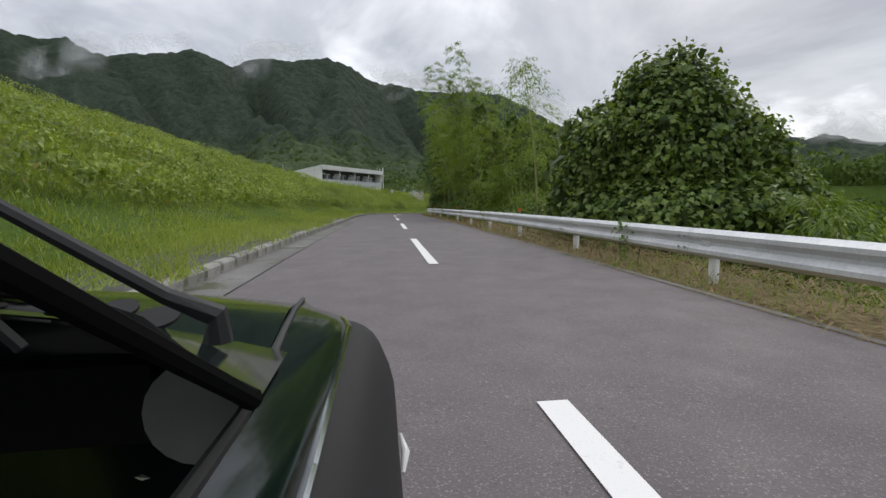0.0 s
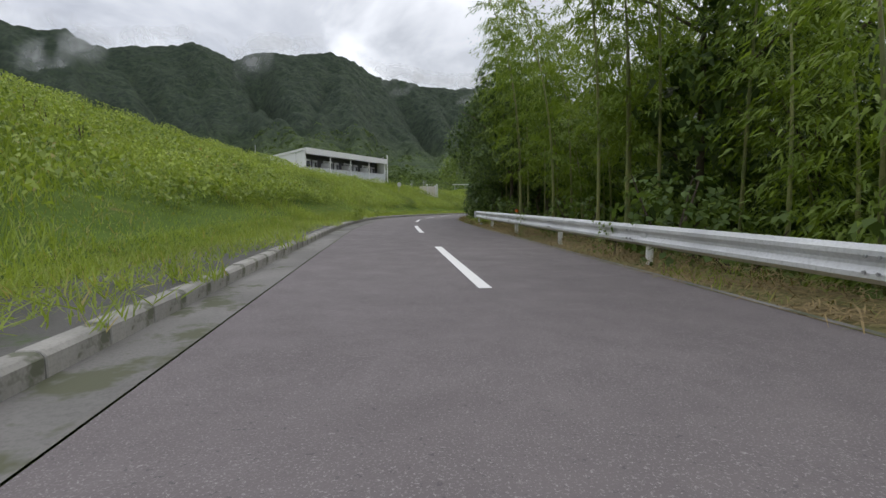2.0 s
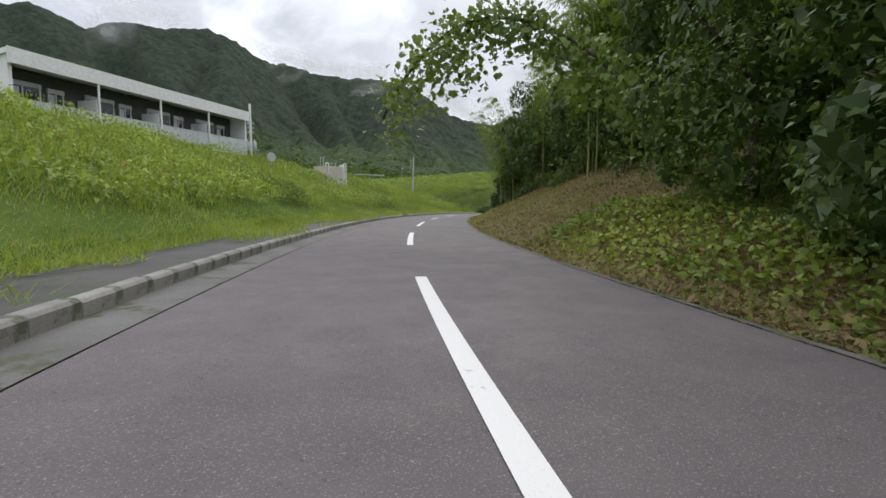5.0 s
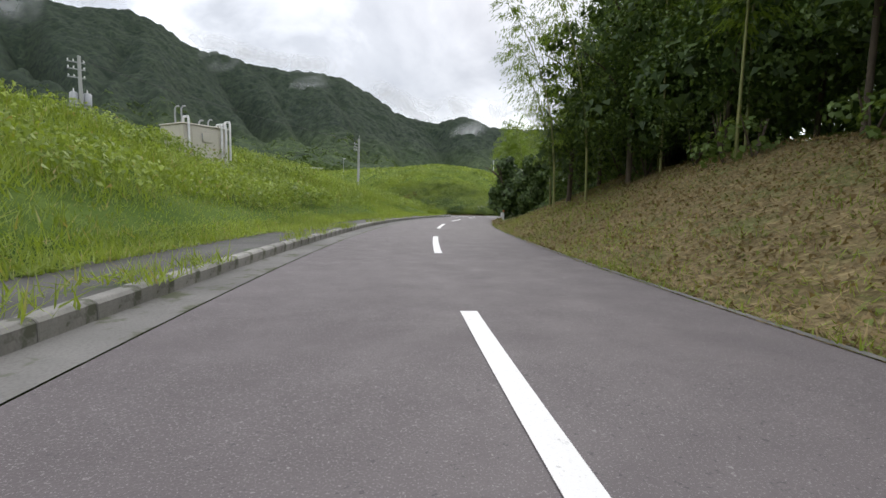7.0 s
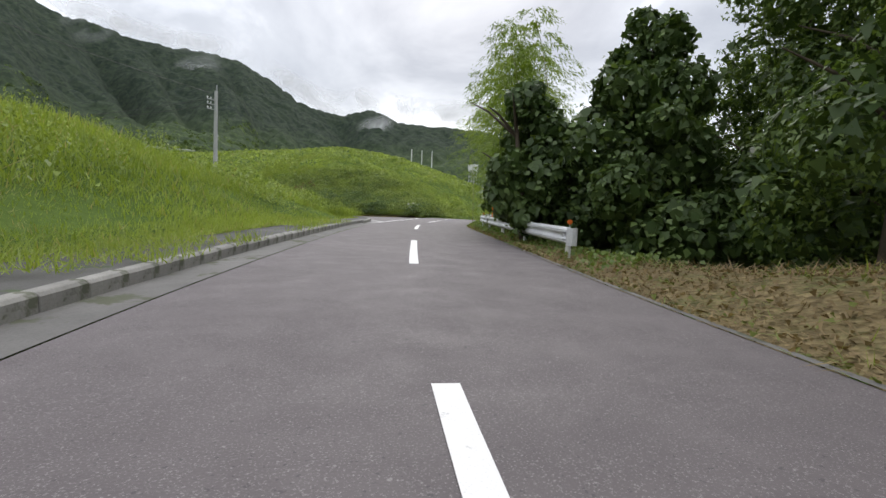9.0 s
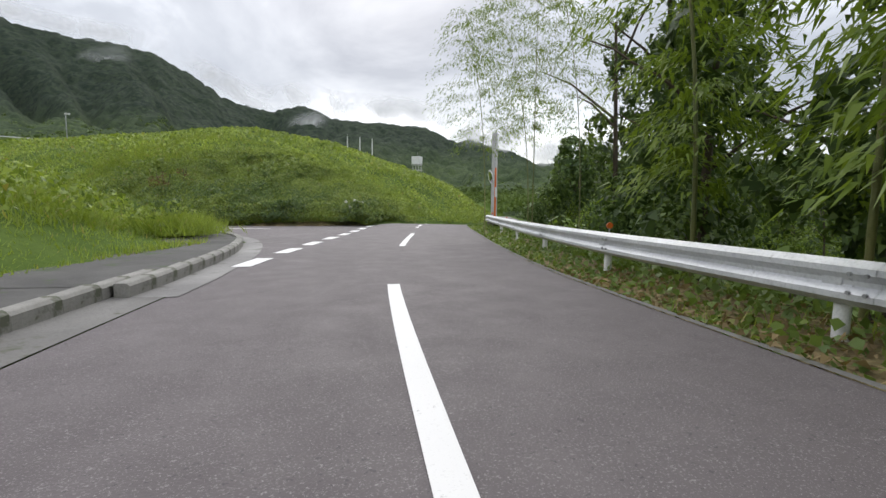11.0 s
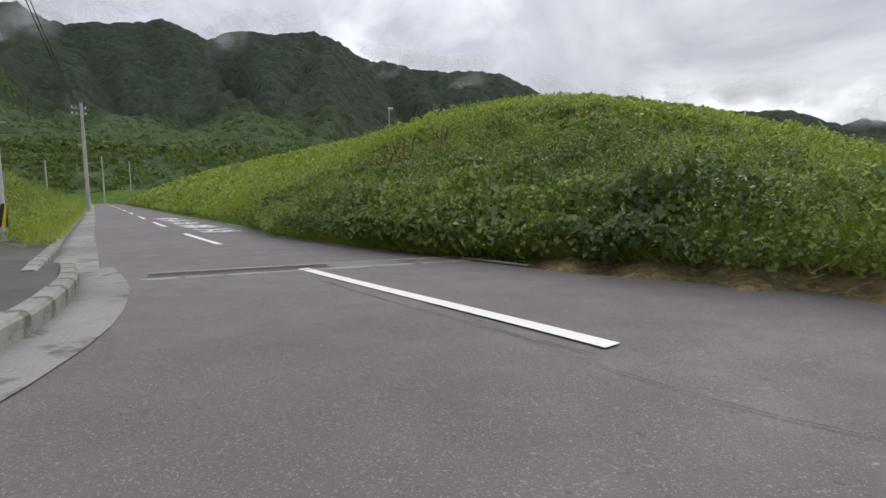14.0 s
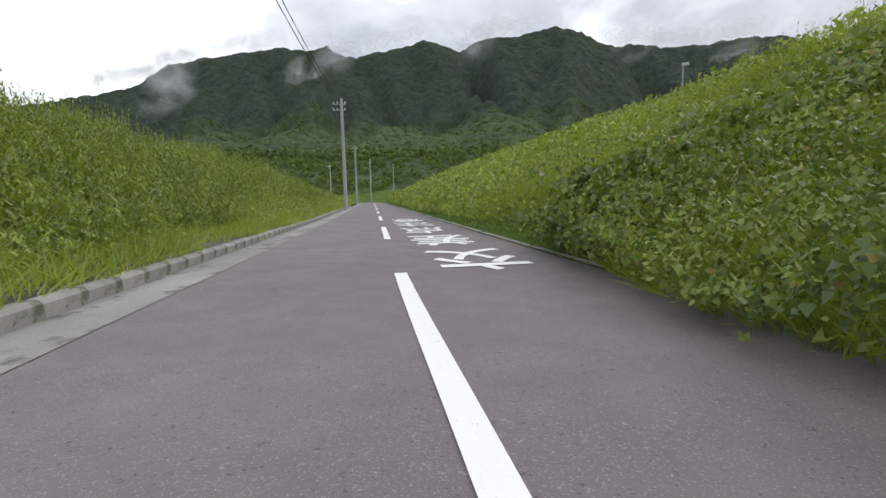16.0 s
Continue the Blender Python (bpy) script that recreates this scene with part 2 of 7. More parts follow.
def litter_material():
    """Fallen leaves and cut grass: small flakes, each its own tone, dark between them, green patches."""
    m, nt, p = material("leaf_litter")
    v = objvec(nt)
    vor = nd(nt, "ShaderNodeTexVoronoi", Scale=15.0, Randomness=1.0)
    nt.links.new(v, vor.inputs["Vector"])
    sp = nt.nodes.new("ShaderNodeSeparateColor")
    nt.links.new(vor.outputs["Color"], sp.inputs[0])
    big = noise_of(nt, v, 0.9, 5.0, 0.65)
    mid = noise_of(nt, v, 7.0, 4.0, 0.7)
    col = mixcol(nt, sp.outputs[0], (0.13, 0.098, 0.046), (0.31, 0.245, 0.125))
    col = mixcol(nt, ramp2(nt, mid, 0.42, 0.62), mixcol(nt, 0.35, col, (0.06, 0.045, 0.026)), col)
    col = mixcol(nt, ramp2(nt, big, 0.50, 0.64), col, mixcol(nt, 0.55, col, (0.10, 0.135, 0.04)))
    nt.links.new(col, p.inputs["Base Color"])
    p.inputs["Roughness"].default_value = 0.95
    p.inputs["Specular IOR Level"].default_value = 0.2
    bump(nt, p, vor.outputs["Distance"], 0.8, 0.03)
    return m


M_LITTER = litter_material()
M_GRASS = foliage("grass_blades", (0.150, 0.212, 0.034), (0.390, 0.478, 0.096), dry=(0.42, 0.36, 0.16), dry_at=0.94, trans=0.45)
M_WEED = foliage("weed_leaves", (0.080, 0.136, 0.026), (0.440, 0.535, 0.110), dry=(0.34, 0.26, 0.09), dry_at=0.975, trans=0.38)
# darker copy of the weed leaves, for the shaded near flank of the mound
M_FLANK = foliage("shaded_flank_leaves", (0.062, 0.110, 0.026), (0.300, 0.375, 0.085), dry=(0.30, 0.22, 0.08), dry_at=0.97, trans=0.36, patch=0.5)
M_MOWN = foliage("mown_grass", (0.20, 0.22, 0.06), (0.44, 0.40, 0.18), trans=0.3)
M_TALL = foliage("tall_weed_leaves", (0.080, 0.130, 0.026), (0.370, 0.450, 0.095), dry=(0.22, 0.16, 0.06), dry_at=0.96, trans=0.35, patch=0.6)
M_KUDZU = foliage("kudzu_leaves", (0.085, 0.145, 0.034), (0.235, 0.320, 0.080), dry=(0.26, 0.31, 0.07), dry_at=0.965, trans=0.4, rough=0.42)
# the kudzu leaves again, their colour darkened for shade
M_KUDZU_SHADE = foliage("shaded_kudzu_leaves", (0.060, 0.105, 0.034), (0.160, 0.225, 0.070), trans=0.3, rough=0.42)
M_BAMBOO = foliage("bamboo_leaves", (0.115, 0.185, 0.028), (0.27, 0.36, 0.068), trans=0.5)
M_BROAD = foliage("tree_leaves", (0.058, 0.106, 0.030), (0.185, 0.262, 0.070), trans=0.42)
# leaves inside the crowns, their colour darkened to stand for the shade there
M_DEEP = foliage("shaded_inner_leaves", (0.036, 0.068, 0.019), (0.080, 0.125, 0.034), trans=0.25)
M_FAR = foliage("wood_crowns", (0.060, 0.095, 0.034), (0.150, 0.205, 0.068), trans=0.25, patch=0.02, rough=0.9)
M_FARG = foliage("scrub_crowns", (0.070, 0.115, 0.030), (0.165, 0.225, 0.060), trans=0.3, patch=0.03, rough=0.9)
M_DRY = foliage("dry_leaves", (0.14, 0.098, 0.048), (0.40, 0.300, 0.155), dry=(0.17, 0.20, 0.05), dry_at=0.84, trans=0.2, rough=0.8)
M_CULM = surface("bamboo_culm", (0.16, 0.19, 0.07), (0.28, 0.26, 0.10), 1.5, 30, 0.45, bumpy=0.1, rand=0.25)
M_BARK = surface("bark", (0.06, 0.045, 0.032), (0.11, 0.085, 0.06), 3.0, 40, 0.9, bumpy=0.7, bdist=0.02)
M_FOREST = forest_material()
M_WALL = surface("white_wall_panel", (0.80, 0.80, 0.81), (0.86, 0.86, 0.87), 0.4, 25, 0.7, bumpy=0.05)
M_DARKW = surface("dark_front_wall", (0.055, 0.055, 0.06), (0.085, 0.085, 0.09), 0.8, 30, 0.6, bumpy=0.1)
M_FROST = surface("frosted_panel", (0.50, 0.53, 0.56), (0.58, 0.61, 0.64), 0.8, 30, 0.35, bumpy=0.0)
M_PANE = plain("window_pane", (0.03, 0.035, 0.04), 0.05, spec=0.7)
M_FRAME = plain("aluminium_frame", (0.62, 0.62, 0.63), 0.4, 0.2)
M_POLE = surface("pole_concrete", (0.36, 0.36, 0.36), (0.48, 0.48, 0.47), 1.0, 40, 0.8, bumpy=0.15, spots=((0.22, 0.22, 0.21), 3.0, 0.64))
M_STEEL = plain("grey_steel", (0.38, 0.39, 0.40), 0.45, 0.6)
M_CREAM = surface("cream_steel_panel", (0.60, 0.56, 0.48), (0.68, 0.64, 0.56), 1.0, 20, 0.55, bumpy=0.05)
M_BLACK = plain("black_rubber", (0.012, 0.012, 0.013), 0.55)
M_YELLOW = plain("yellow_band", (0.65, 0.45, 0.03), 0.5)
M_CABLE = plain("black_cable", (0.03, 0.03, 0.03), 0.6)
M_MIRROR = plain("mirror_face", (0.9, 0.9, 0.9), 0.03, 1.0)
M_WHITE = plain("white_enamel", (0.78, 0.78, 0.78), 0.35)
M_EARTH = surface("bare_earth", (0.36, 0.25, 0.17), (0.48, 0.36, 0.26), 1.5, 20, 0.95, bumpy=0.5, bdist=0.03)


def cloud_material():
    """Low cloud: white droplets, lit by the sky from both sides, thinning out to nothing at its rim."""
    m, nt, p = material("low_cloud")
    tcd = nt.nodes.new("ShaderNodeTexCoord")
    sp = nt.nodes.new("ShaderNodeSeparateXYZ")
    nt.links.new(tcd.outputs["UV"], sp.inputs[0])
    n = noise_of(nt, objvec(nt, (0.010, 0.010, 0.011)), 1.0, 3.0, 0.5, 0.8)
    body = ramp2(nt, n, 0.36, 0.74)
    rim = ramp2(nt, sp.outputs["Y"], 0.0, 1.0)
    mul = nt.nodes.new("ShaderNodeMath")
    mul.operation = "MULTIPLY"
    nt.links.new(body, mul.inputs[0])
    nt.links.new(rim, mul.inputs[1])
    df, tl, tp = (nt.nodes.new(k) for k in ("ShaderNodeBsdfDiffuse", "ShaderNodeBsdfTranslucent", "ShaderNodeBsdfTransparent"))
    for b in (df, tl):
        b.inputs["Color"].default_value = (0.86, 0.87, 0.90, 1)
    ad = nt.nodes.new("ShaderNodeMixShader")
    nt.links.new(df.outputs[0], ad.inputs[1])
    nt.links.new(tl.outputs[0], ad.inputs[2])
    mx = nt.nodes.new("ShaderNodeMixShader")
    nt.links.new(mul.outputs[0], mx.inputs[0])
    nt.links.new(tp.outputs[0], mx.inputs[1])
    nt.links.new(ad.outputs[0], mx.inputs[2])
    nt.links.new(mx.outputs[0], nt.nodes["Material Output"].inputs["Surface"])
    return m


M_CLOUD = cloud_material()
M_CRACK = plain("tar_seam", (0.045, 0.043, 0.043), 0.8)
M_FLOWER = plain("white_petals", (0.62, 0.62, 0.52), 0.7)
M_RED = foliage("reddish_leaves", (0.10, 0.045, 0.02), (0.22, 0.10, 0.04), trans=0.3)
# ================= building helpers =================
RNG = np.random.default_rng(7)


class MB:
    """Collects vertices and faces of one mesh."""

    def __init__(self):
        self.v, self.f = [], []

    def add(self, verts, faces, m=None):
        o = len(self.v)
        self.v += [tuple(m @ Vector(p)) for p in verts] if m is not None else [tuple(p) for p in verts]
        self.f += [tuple(i + o for i in f) for f in faces]
        return self

    def box(self, x0, y0, z0, x1, y1, z1, m=None, c=0.0):
        """A box; c chamfers its upper edges."""
        vs = [(x0, y0, z0), (x1, y0, z0), (x1, y1, z0), (x0, y1, z0)]
        if c:
            vs += [(x0, y0, z1 - c), (x1, y0, z1 - c), (x1, y1, z1 - c), (x0, y1, z1 - c),
                   (x0 + c, y0 + c, z1), (x1 - c, y0 + c, z1), (x1 - c, y1 - c, z1), (x0 + c, y1 - c, z1)]
            fs = [(3, 2, 1, 0), (8, 9, 10, 11)]
            for a in (0, 4):
                fs += [(a, a + 1, a + 5, a + 4), (a + 1, a + 2, a + 6, a + 5), (a + 2, a + 3, a + 7, a + 6), (a + 3, a, a + 4, a + 7)]
        else:
            vs += [(x0, y0, z1), (x1, y0, z1), (x1, y1, z1), (x0, y1, z1)]
            fs = [(3, 2, 1, 0), (4, 5, 6, 7), (0, 1, 5, 4), (1, 2, 6, 5), (2, 3, 7, 6), (3, 0, 4, 7)]
        return self.add(vs, fs, m)

    def tube(self, pts, radii, n=8, caps=True):
        """A round bar along pts."""
        pts = [Vector(p) for p in pts]
        if isinstance(radii, (int, float)):
            radii = [radii] * len(pts)
        o = len(self.v)
        ref = Vector((0.31, 0.95, 0.05))
        for i, p in enumerate(pts):
            d = (pts[min(i + 1, len(pts) - 1)] - pts[max(i - 1, 0)]).normalized()
            a = d.cross(ref if abs(d.dot(ref)) < 0.95 else Vector((1, 0, 0))).normalized()
            b = d.cross(a)
            for k in range(n):
                w = 2 * math.pi * k / n
                self.v.append(tuple(p + (a * math.cos(w) + b * math.sin(w)) * radii[i]))
        for i in range(len(pts) - 1):
            for k in range(n):
                k2 = (k + 1) % n
                self.f.append((o + i * n + k, o + i * n + k2, o + (i + 1) * n + k2, o + (i + 1) * n + k))
        if caps:
            self.f.append(tuple(o + k for k in range(n))[::-1])
            self.f.append(tuple(o + (len(pts) - 1) * n + k for k in range(n)))
        return self

    def grid(self, rows, closed=False):
        """A sheet through rows of points."""
        o, w = len(self.v), len(rows[0])
        for r in rows:
            self.v += [tuple(p) for p in r]
        for i in range(len(rows) - 1):
            for k in range(w - (0 if closed else 1)):
                k2 = (k + 1) % w
                self.f.append((o + i * w + k, o + i * w + k2, o + (i + 1) * w + k2, o + (i + 1) * w + k))
        return self

    def mesh(self, name, smooth=False):
        me = bpy.data.meshes.new(name)
        me.from_pydata(self.v, [], self.f)
        bm = bmesh.new()
        bm.from_mesh(me)
        bmesh.ops.recalc_face_normals(bm, faces=bm.faces)
        bm.to_mesh(me)
        bm.free()
        if smooth:
            me.polygons.foreach_set("use_smooth", [True] * len(me.polygons))
            me.set_sharp_from_angle(angle=radians(smooth if smooth > 1 else 40))
        return me


def quads(name, verts, faces):
    """A mesh from arrays: verts (n, 3), faces (m, k)."""
    me = bpy.data.meshes.new(name)
    m, k = faces.shape
    me.vertices.add(len(verts))
    me.vertices.foreach_set("co", np.ascontiguousarray(verts, dtype=np.float32).ravel())
    me.loops.add(m * k)
    me.loops.foreach_set("vertex_index", np.ascontiguousarray(faces, dtype=np.int32).ravel())
    me.polygons.add(m)
    me.polygons.foreach_set("loop_start", np.arange(0, m * k, k, dtype=np.int32))
    me.update(calc_edges=True)
    return me


def thing(name, label, category, group="", kind="", at=None, mesh=None, mat=None):
    ob = new(name, mesh)
    if mat is not None:
        mesh.materials.append(mat)
    if at is not None:
        ob.matrix_basis = at
    return tagged(ob, label, category, group, kind)


def part(name, data, mat, parent, label=""):
    """One mesh under a thing or under a part."""
    me = data.mesh(name) if isinstance(data, MB) else data
    if not me.materials:
        me.materials.append(mat)
    ob = new(name, me)
    ob.parent = parent
    return tagged(ob, label)


def spline(pts, step=1.0):
    """A smooth line through pts (n, 3), resampled at even steps."""
    p = np.array(pts, float)
    p = np.vstack([2 * p[0] - p[1], p, 2 * p[-1] - p[-2]])
    out = []
    for i in range(1, len(p) - 2):
        u = np.linspace(0, 1, 24, endpoint=False)[:, None]
        a, b, c, d = p[i - 1], p[i], p[i + 1], p[i + 2]
        out.append(0.5 * (2 * b + (c - a) * u + (2 * a - 5 * b + 4 * c - d) * u ** 2 + (3 * b - a - 3 * c + d) * u ** 3))
    q = np.vstack(out + [p[-2][None]])
    s = np.concatenate([[0], np.cumsum(np.linalg.norm(np.diff(q[:, :2], axis=0), axis=1))])
    t = np.arange(0, s[-1], step)
    return np.stack([np.interp(t, s, q[:, k]) for k in range(q.shape[1])], -1)


def side(line):
    """The unit normals of a line that point to its right."""
    d = np.gradient(line[:, :2], axis=0)
    d /= np.linalg.norm(d, axis=1)[:, None]
    return np.stack([d[:, 1], -d[:, 0]], -1)


def smooth(a, b, x):
    t = np.clip((x - a) / (b - a), 0, 1)
    return t * t * (3 - 2 * t)


def wave(x, y, scale, seed=0.0):
    """Cheap rolling noise, about -1 to 1."""
    x, y = x / scale + seed * 1.7, y / scale - seed * 2.3
    return (np.sin(x * 1.0 + 1.3 * np.sin(y * 0.7 + seed)) + np.sin(y * 1.1 + 1.1 * np.sin(x * 0.8 + 2 * seed))
            + 0.6 * np.sin(2.1 * x - 1.7 * y + seed) + 0.4 * np.sin(3.7 * x + 2.9 * y + 3 * seed)) / 3.0


def leaves(name, base, axis, up, length, width, fold=0.25, droop=0.0, slim=False):
    """Leaves as folded blades, or as slim pointed ones: base points, axes, side reference, lengths and widths, all arrays."""
    n = len(base)
    axis = axis / np.linalg.norm(axis, axis=1)[:, None]
    s = np.cross(axis, up)
    s /= np.linalg.norm(s, axis=1)[:, None] + 1e-9
    nrm = np.cross(s, axis)
    L, W_ = length[:, None], width[:, None]
    if slim:
        v = np.empty((n, 3, 3))
        v[:, 0], v[:, 1] = base - s * W_ * 0.5, base + s * W_ * 0.5 + axis * L * 0.12
        v[:, 2] = base + axis * L + nrm * (L * 0.08) - np.array([0, 0, 1.0]) * (L * droop)
        return quads(name, v.reshape(-1, 3), (np.arange(n) * 3)[:, None] + np.array([0, 1, 2]))
    v = np.empty((n, 4, 3))
    v[:, 0] = base
    mid = base + axis * L * 0.45 + nrm * (L * 0.10)
    v[:, 1] = mid - s * W_ * 0.5 + nrm * W_ * fold
    v[:, 3] = mid + s * W_ * 0.5 + nrm * W_ * fold
    v[:, 2] = base + axis * L - np.array([0, 0, 1.0]) * (L * droop)
    f = (np.arange(n) * 4)[:, None] + np.array([0, 1, 2, 3])
    return quads(name, v.reshape(-1, 3), f)


def broad_leaves(name, c, nrm, size, slim=False, lobed=False):
    """Broad leaves with a pointed tip, cupped along the midrib, hung from their stalk."""
    n = len(c)
    nrm = nrm / np.linalg.norm(nrm, axis=1)[:, None]
    down = np.array([0, 0, -1.0]) + RNG.normal(0, 0.45, (n, 3))
    ax = down - nrm * np.sum(down * nrm, axis=1)[:, None]
    ax /= np.linalg.norm(ax, axis=1)[:, None] + 1e-9
    s = np.cross(ax, nrm)
    S = size[:, None]
    if lobed:
        shape = [(-0.34, 0.0, 0.0), (-0.42, -0.27, 0.05), (-0.05, -0.50, 0.12), (0.22, -0.26, 0.02), (0.62, 0.0, -0.12), (0.22, 0.26, 0.02), (-0.05, 0.50, 0.12), (-0.42, 0.27, 0.05)]
    elif slim:
        shape = [(-0.42, -0.34, 0.04), (0.62, -0.06, -0.10), (-0.26, 0.46, 0.06)]
    else:
        shape = [(-0.45, 0.0, 0.0), (-0.06, -0.46, 0.10), (0.58, 0.0, -0.08), (-0.06, 0.46, 0.10)]
    v = np.empty((n, len(shape), 3))
    for k, (a, b, h) in enumerate(shape):
        v[:, k] = c + ax * (S * a) + s * (S * b) + nrm * (S * h)
    f = (np.arange(n) * len(shape))[:, None] + np.arange(len(shape))
    return quads(name, v.reshape(-1, 3), f)


def unit(n):
    v = RNG.normal(0, 1, (n, 3))
    return v / np.linalg.norm(v, axis=1)[:, None]


# ================= plan of the roads =================
MAIN = spline([(9.2, -60, -0.8), (3.6, -20, -0.25), (0.75, 0.3, 0.0), (-0.77, 12.1, 0.17), (-1.93, 22.1, 0.25), (-3.13, 32.0, 0.32),
               (-4.21, 42.0, 0.36), (-4.56, 51.9, 0.34), (-3.97, 61.9, 0.25), (-2.6, 71.8, 0.17), (-0.43, 81.7, 0.11), (2.38, 91.2, 0.02),
               (5.9, 100.6, -0.08), (10.24, 109.6, -0.2), (15.4, 119.4, -0.4), (18.8, 124.6, -0.53), (22.3, 129.35, -0.64),
               (25.2, 133.3, -0.7), (28.7, 137.65, -0.83), (32.8, 141.7, -1.15), (38, 145.6, -1.55), (45, 149.6, -2.0), (52, 153.6, -2.4), (60, 160, -2.8), (74, 175, -3.3), (100, 205, -3.8)], 0.5)
SIDE_ROAD = spline([(20.6, 134.4, -0.70), (19.35, 136.14, -0.75), (16.42, 139.97, -0.9), (13.2, 144.34, -0.98), (10.23, 148.3, -1.03), (4.29, 156.4, -1.07),
                    (-1.63, 164.5, -1.1), (-30, 203, -1.1), (-62, 246, -1.1)], 0.5)
N_MAIN, N_SIDE = side(MAIN), side(SIDE_ROAD)
ALL = np.vstack([MAIN, SIDE_ROAD])[::3]


def near(line, nrm, x, y):
    """Distance to a line, signed (right is positive), and the index of its nearest sample."""
    x, y = np.atleast_1d(np.asarray(x, float)), np.atleast_1d(np.asarray(y, float))
    d, k = np.empty(len(x)), np.empty(len(x), int)
    step, n = 10, len(line)
    coarse = line[::step]
    for i in range(0, len(x), 20000):
        px, py = x[i:i + 20000], y[i:i + 20000]
        c = ((px[:, None] - coarse[None, :, 0]) ** 2 + (py[:, None] - coarse[None, :, 1]) ** 2).argmin(1) * step
        best, kk = np.full(len(px), 1e18), np.zeros(len(px), int)
        for o in range(-step, step + 1):
            q = np.clip(c + o, 0, n - 1)
            e = (px - line[q, 0]) ** 2 + (py - line[q, 1]) ** 2
            m = e < best
            best[m], kk[m] = e[m], q[m]
        sg = np.sign((px - line[kk, 0]) * nrm[kk, 0] + (py - line[kk, 1]) * nrm[kk, 1])
        d[i:i + 20000], k[i:i + 20000] = np.sqrt(best) * np.where(sg == 0, 1, sg), kk
    return d, k


def road_z(x, y):
    """Height of the road's plane near a place."""
    x, y = np.atleast_1d(np.asarray(x, float)), np.atleast_1d(np.asarray(y, float))
    z = np.empty(len(x))
    for i in range(0, len(x), 20000):
        q = (x[i:i + 20000, None] - ALL[None, :, 0]) ** 2 + (y[i:i + 20000, None] - ALL[None, :, 1]) ** 2
        w = 1 / (q + 9.0) ** 2
        z[i:i + 20000] = (w * ALL[None, :, 2]).sum(1) / w.sum(1)
    return z


def left_width(k):
    """How far the carriageway reaches to the left of the main line; it opens at the side road's mouth."""
    s = (k - MOUTH) * 0.5
    return np.interp(s, [-6, -4.9, -2, 1.5, 4.5, 7.1, 8.2, 9.0, 11.9, 12.2], [2.35, 2.5, 3.1, 4.4, 6.3, 8.8, 10.5, 10.5, 10.5, 2.35])


MOUTH = int(np.argmin((MAIN[:, 0] - 18.87) ** 2 + (MAIN[:, 1] - 124.75) ** 2))


def ground_z(x, y, veg=False):
    """The lie of the land."""
    x, y = np.atleast_1d(np.asarray(x, float)), np.atleast_1d(np.asarray(y, float))
    dm, km = near(MAIN, N_MAIN, x, y)
    dk, kk = near(SIDE_ROAD, N_SIDE, x, y)
    zr = road_z(x, y)
    my = MAIN[km, 1]
    lw = left_width(km)
    # left of the main road: verge, then the long grass slope up to a shelf
    eL = np.minimum(-dm - np.maximum(4.7, lw + 2.2), np.abs(dk) - 4.6)
    eL = np.maximum(eL, 0)
    cap = np.interp(y, [-60, 0, 40, 58, 72, 82, 100, 112, 125, 140, 160, 185, 260], [9, 9.5, 9.0, 7.4, 5.6, 4.3, 4.3, 4.3, 4.1, 3.9, 3.6, 2.6, 2.0])
    sl = np.interp(y, [0, 95, 130, 144, 152], [0.41, 0.40, 0.33, 0.40, 0.50])
    rise = sl * eL
    zA = zr + 0.13 + np.minimum(rise, cap) - 0.12 * np.exp(-((rise - cap) / 0.6) ** 2)
    # the mound between the side road and the main road
    eK = np.maximum(np.abs(dk) - 2.5, 0)
    eM = np.maximum(-dm - 2.6, 0)
    late = smooth(158, 184, y)
    steep = np.interp(y, [139, 147, 160], [0.33, 0.385, 0.43])
    flank = np.minimum(steep * eK, 10 * steep + (steep - 0.13 * late) * (eK - 10))
    crest = np.interp(y, [150, 178, 200, 225, 250], [10.3, 10.3, 9.2, 7.0, 4.4])
    soft = 0.75
    rb = -np.log(np.exp(-soft * flank) + np.exp(-soft * 0.385 * eM) + np.exp(-soft * crest)) / soft
    inner = smooth(0, 2.5, np.minimum(eK, eM))
    rb = np.maximum(rb, 0) * inner + np.minimum(flank, 0.385 * eM) * (1 - inner)
    rb *= (1 - 0.95 * smooth(52, 100, np.hypot(x - 24, y - 136)) * (km > MOUTH + 30) * smooth(-6, 10, np.abs(dk) + dm))
    deep = smooth(1.0, 9.0, np.minimum(eK, eM))
    zB = zr * (1 - deep) + np.maximum(zr, -1.0) * deep + 0.05 + rb
    # right of the main road: falls away, rises as a bank in the middle stretch, falls away again
    eR = np.maximum(dm - 2.55, 0)
    bank = smooth(53, 66, my) * (1 - smooth(98, 108, my))
    up = np.minimum(0.47 * np.maximum(eR - 0.2, 0), 2.5 + 0.02 * eR)
    fall = -np.minimum(0.42 * np.maximum(eR - 1.4, 0), 4.5 + 0.02 * np.minimum(eR, 100))
    zC = zr - 0.03 + bank * up + (1 - bank) * fall
    z = np.where(dm > 0, zC, np.where(dk > 0, zB, zA))
    off = np.minimum(np.abs(dm), np.abs(dk))
    rough = smooth(3.5, 9, off)
    z = z + rough * (0.16 * wave(x, y, 2.3, 1.0) + 0.30 * wave(x, y, 7.0, 2.0)) * np.where((dk > 0) & (dm < 0), 0.4, 1.0)
    # under the carriageway and the footway the ground lies a little lower
    paved = ((dm <= 2.5) & (dm >= -lw - 0.4)) | ((dk > -2.6) & (dk < 2.95) & (dm < 0))
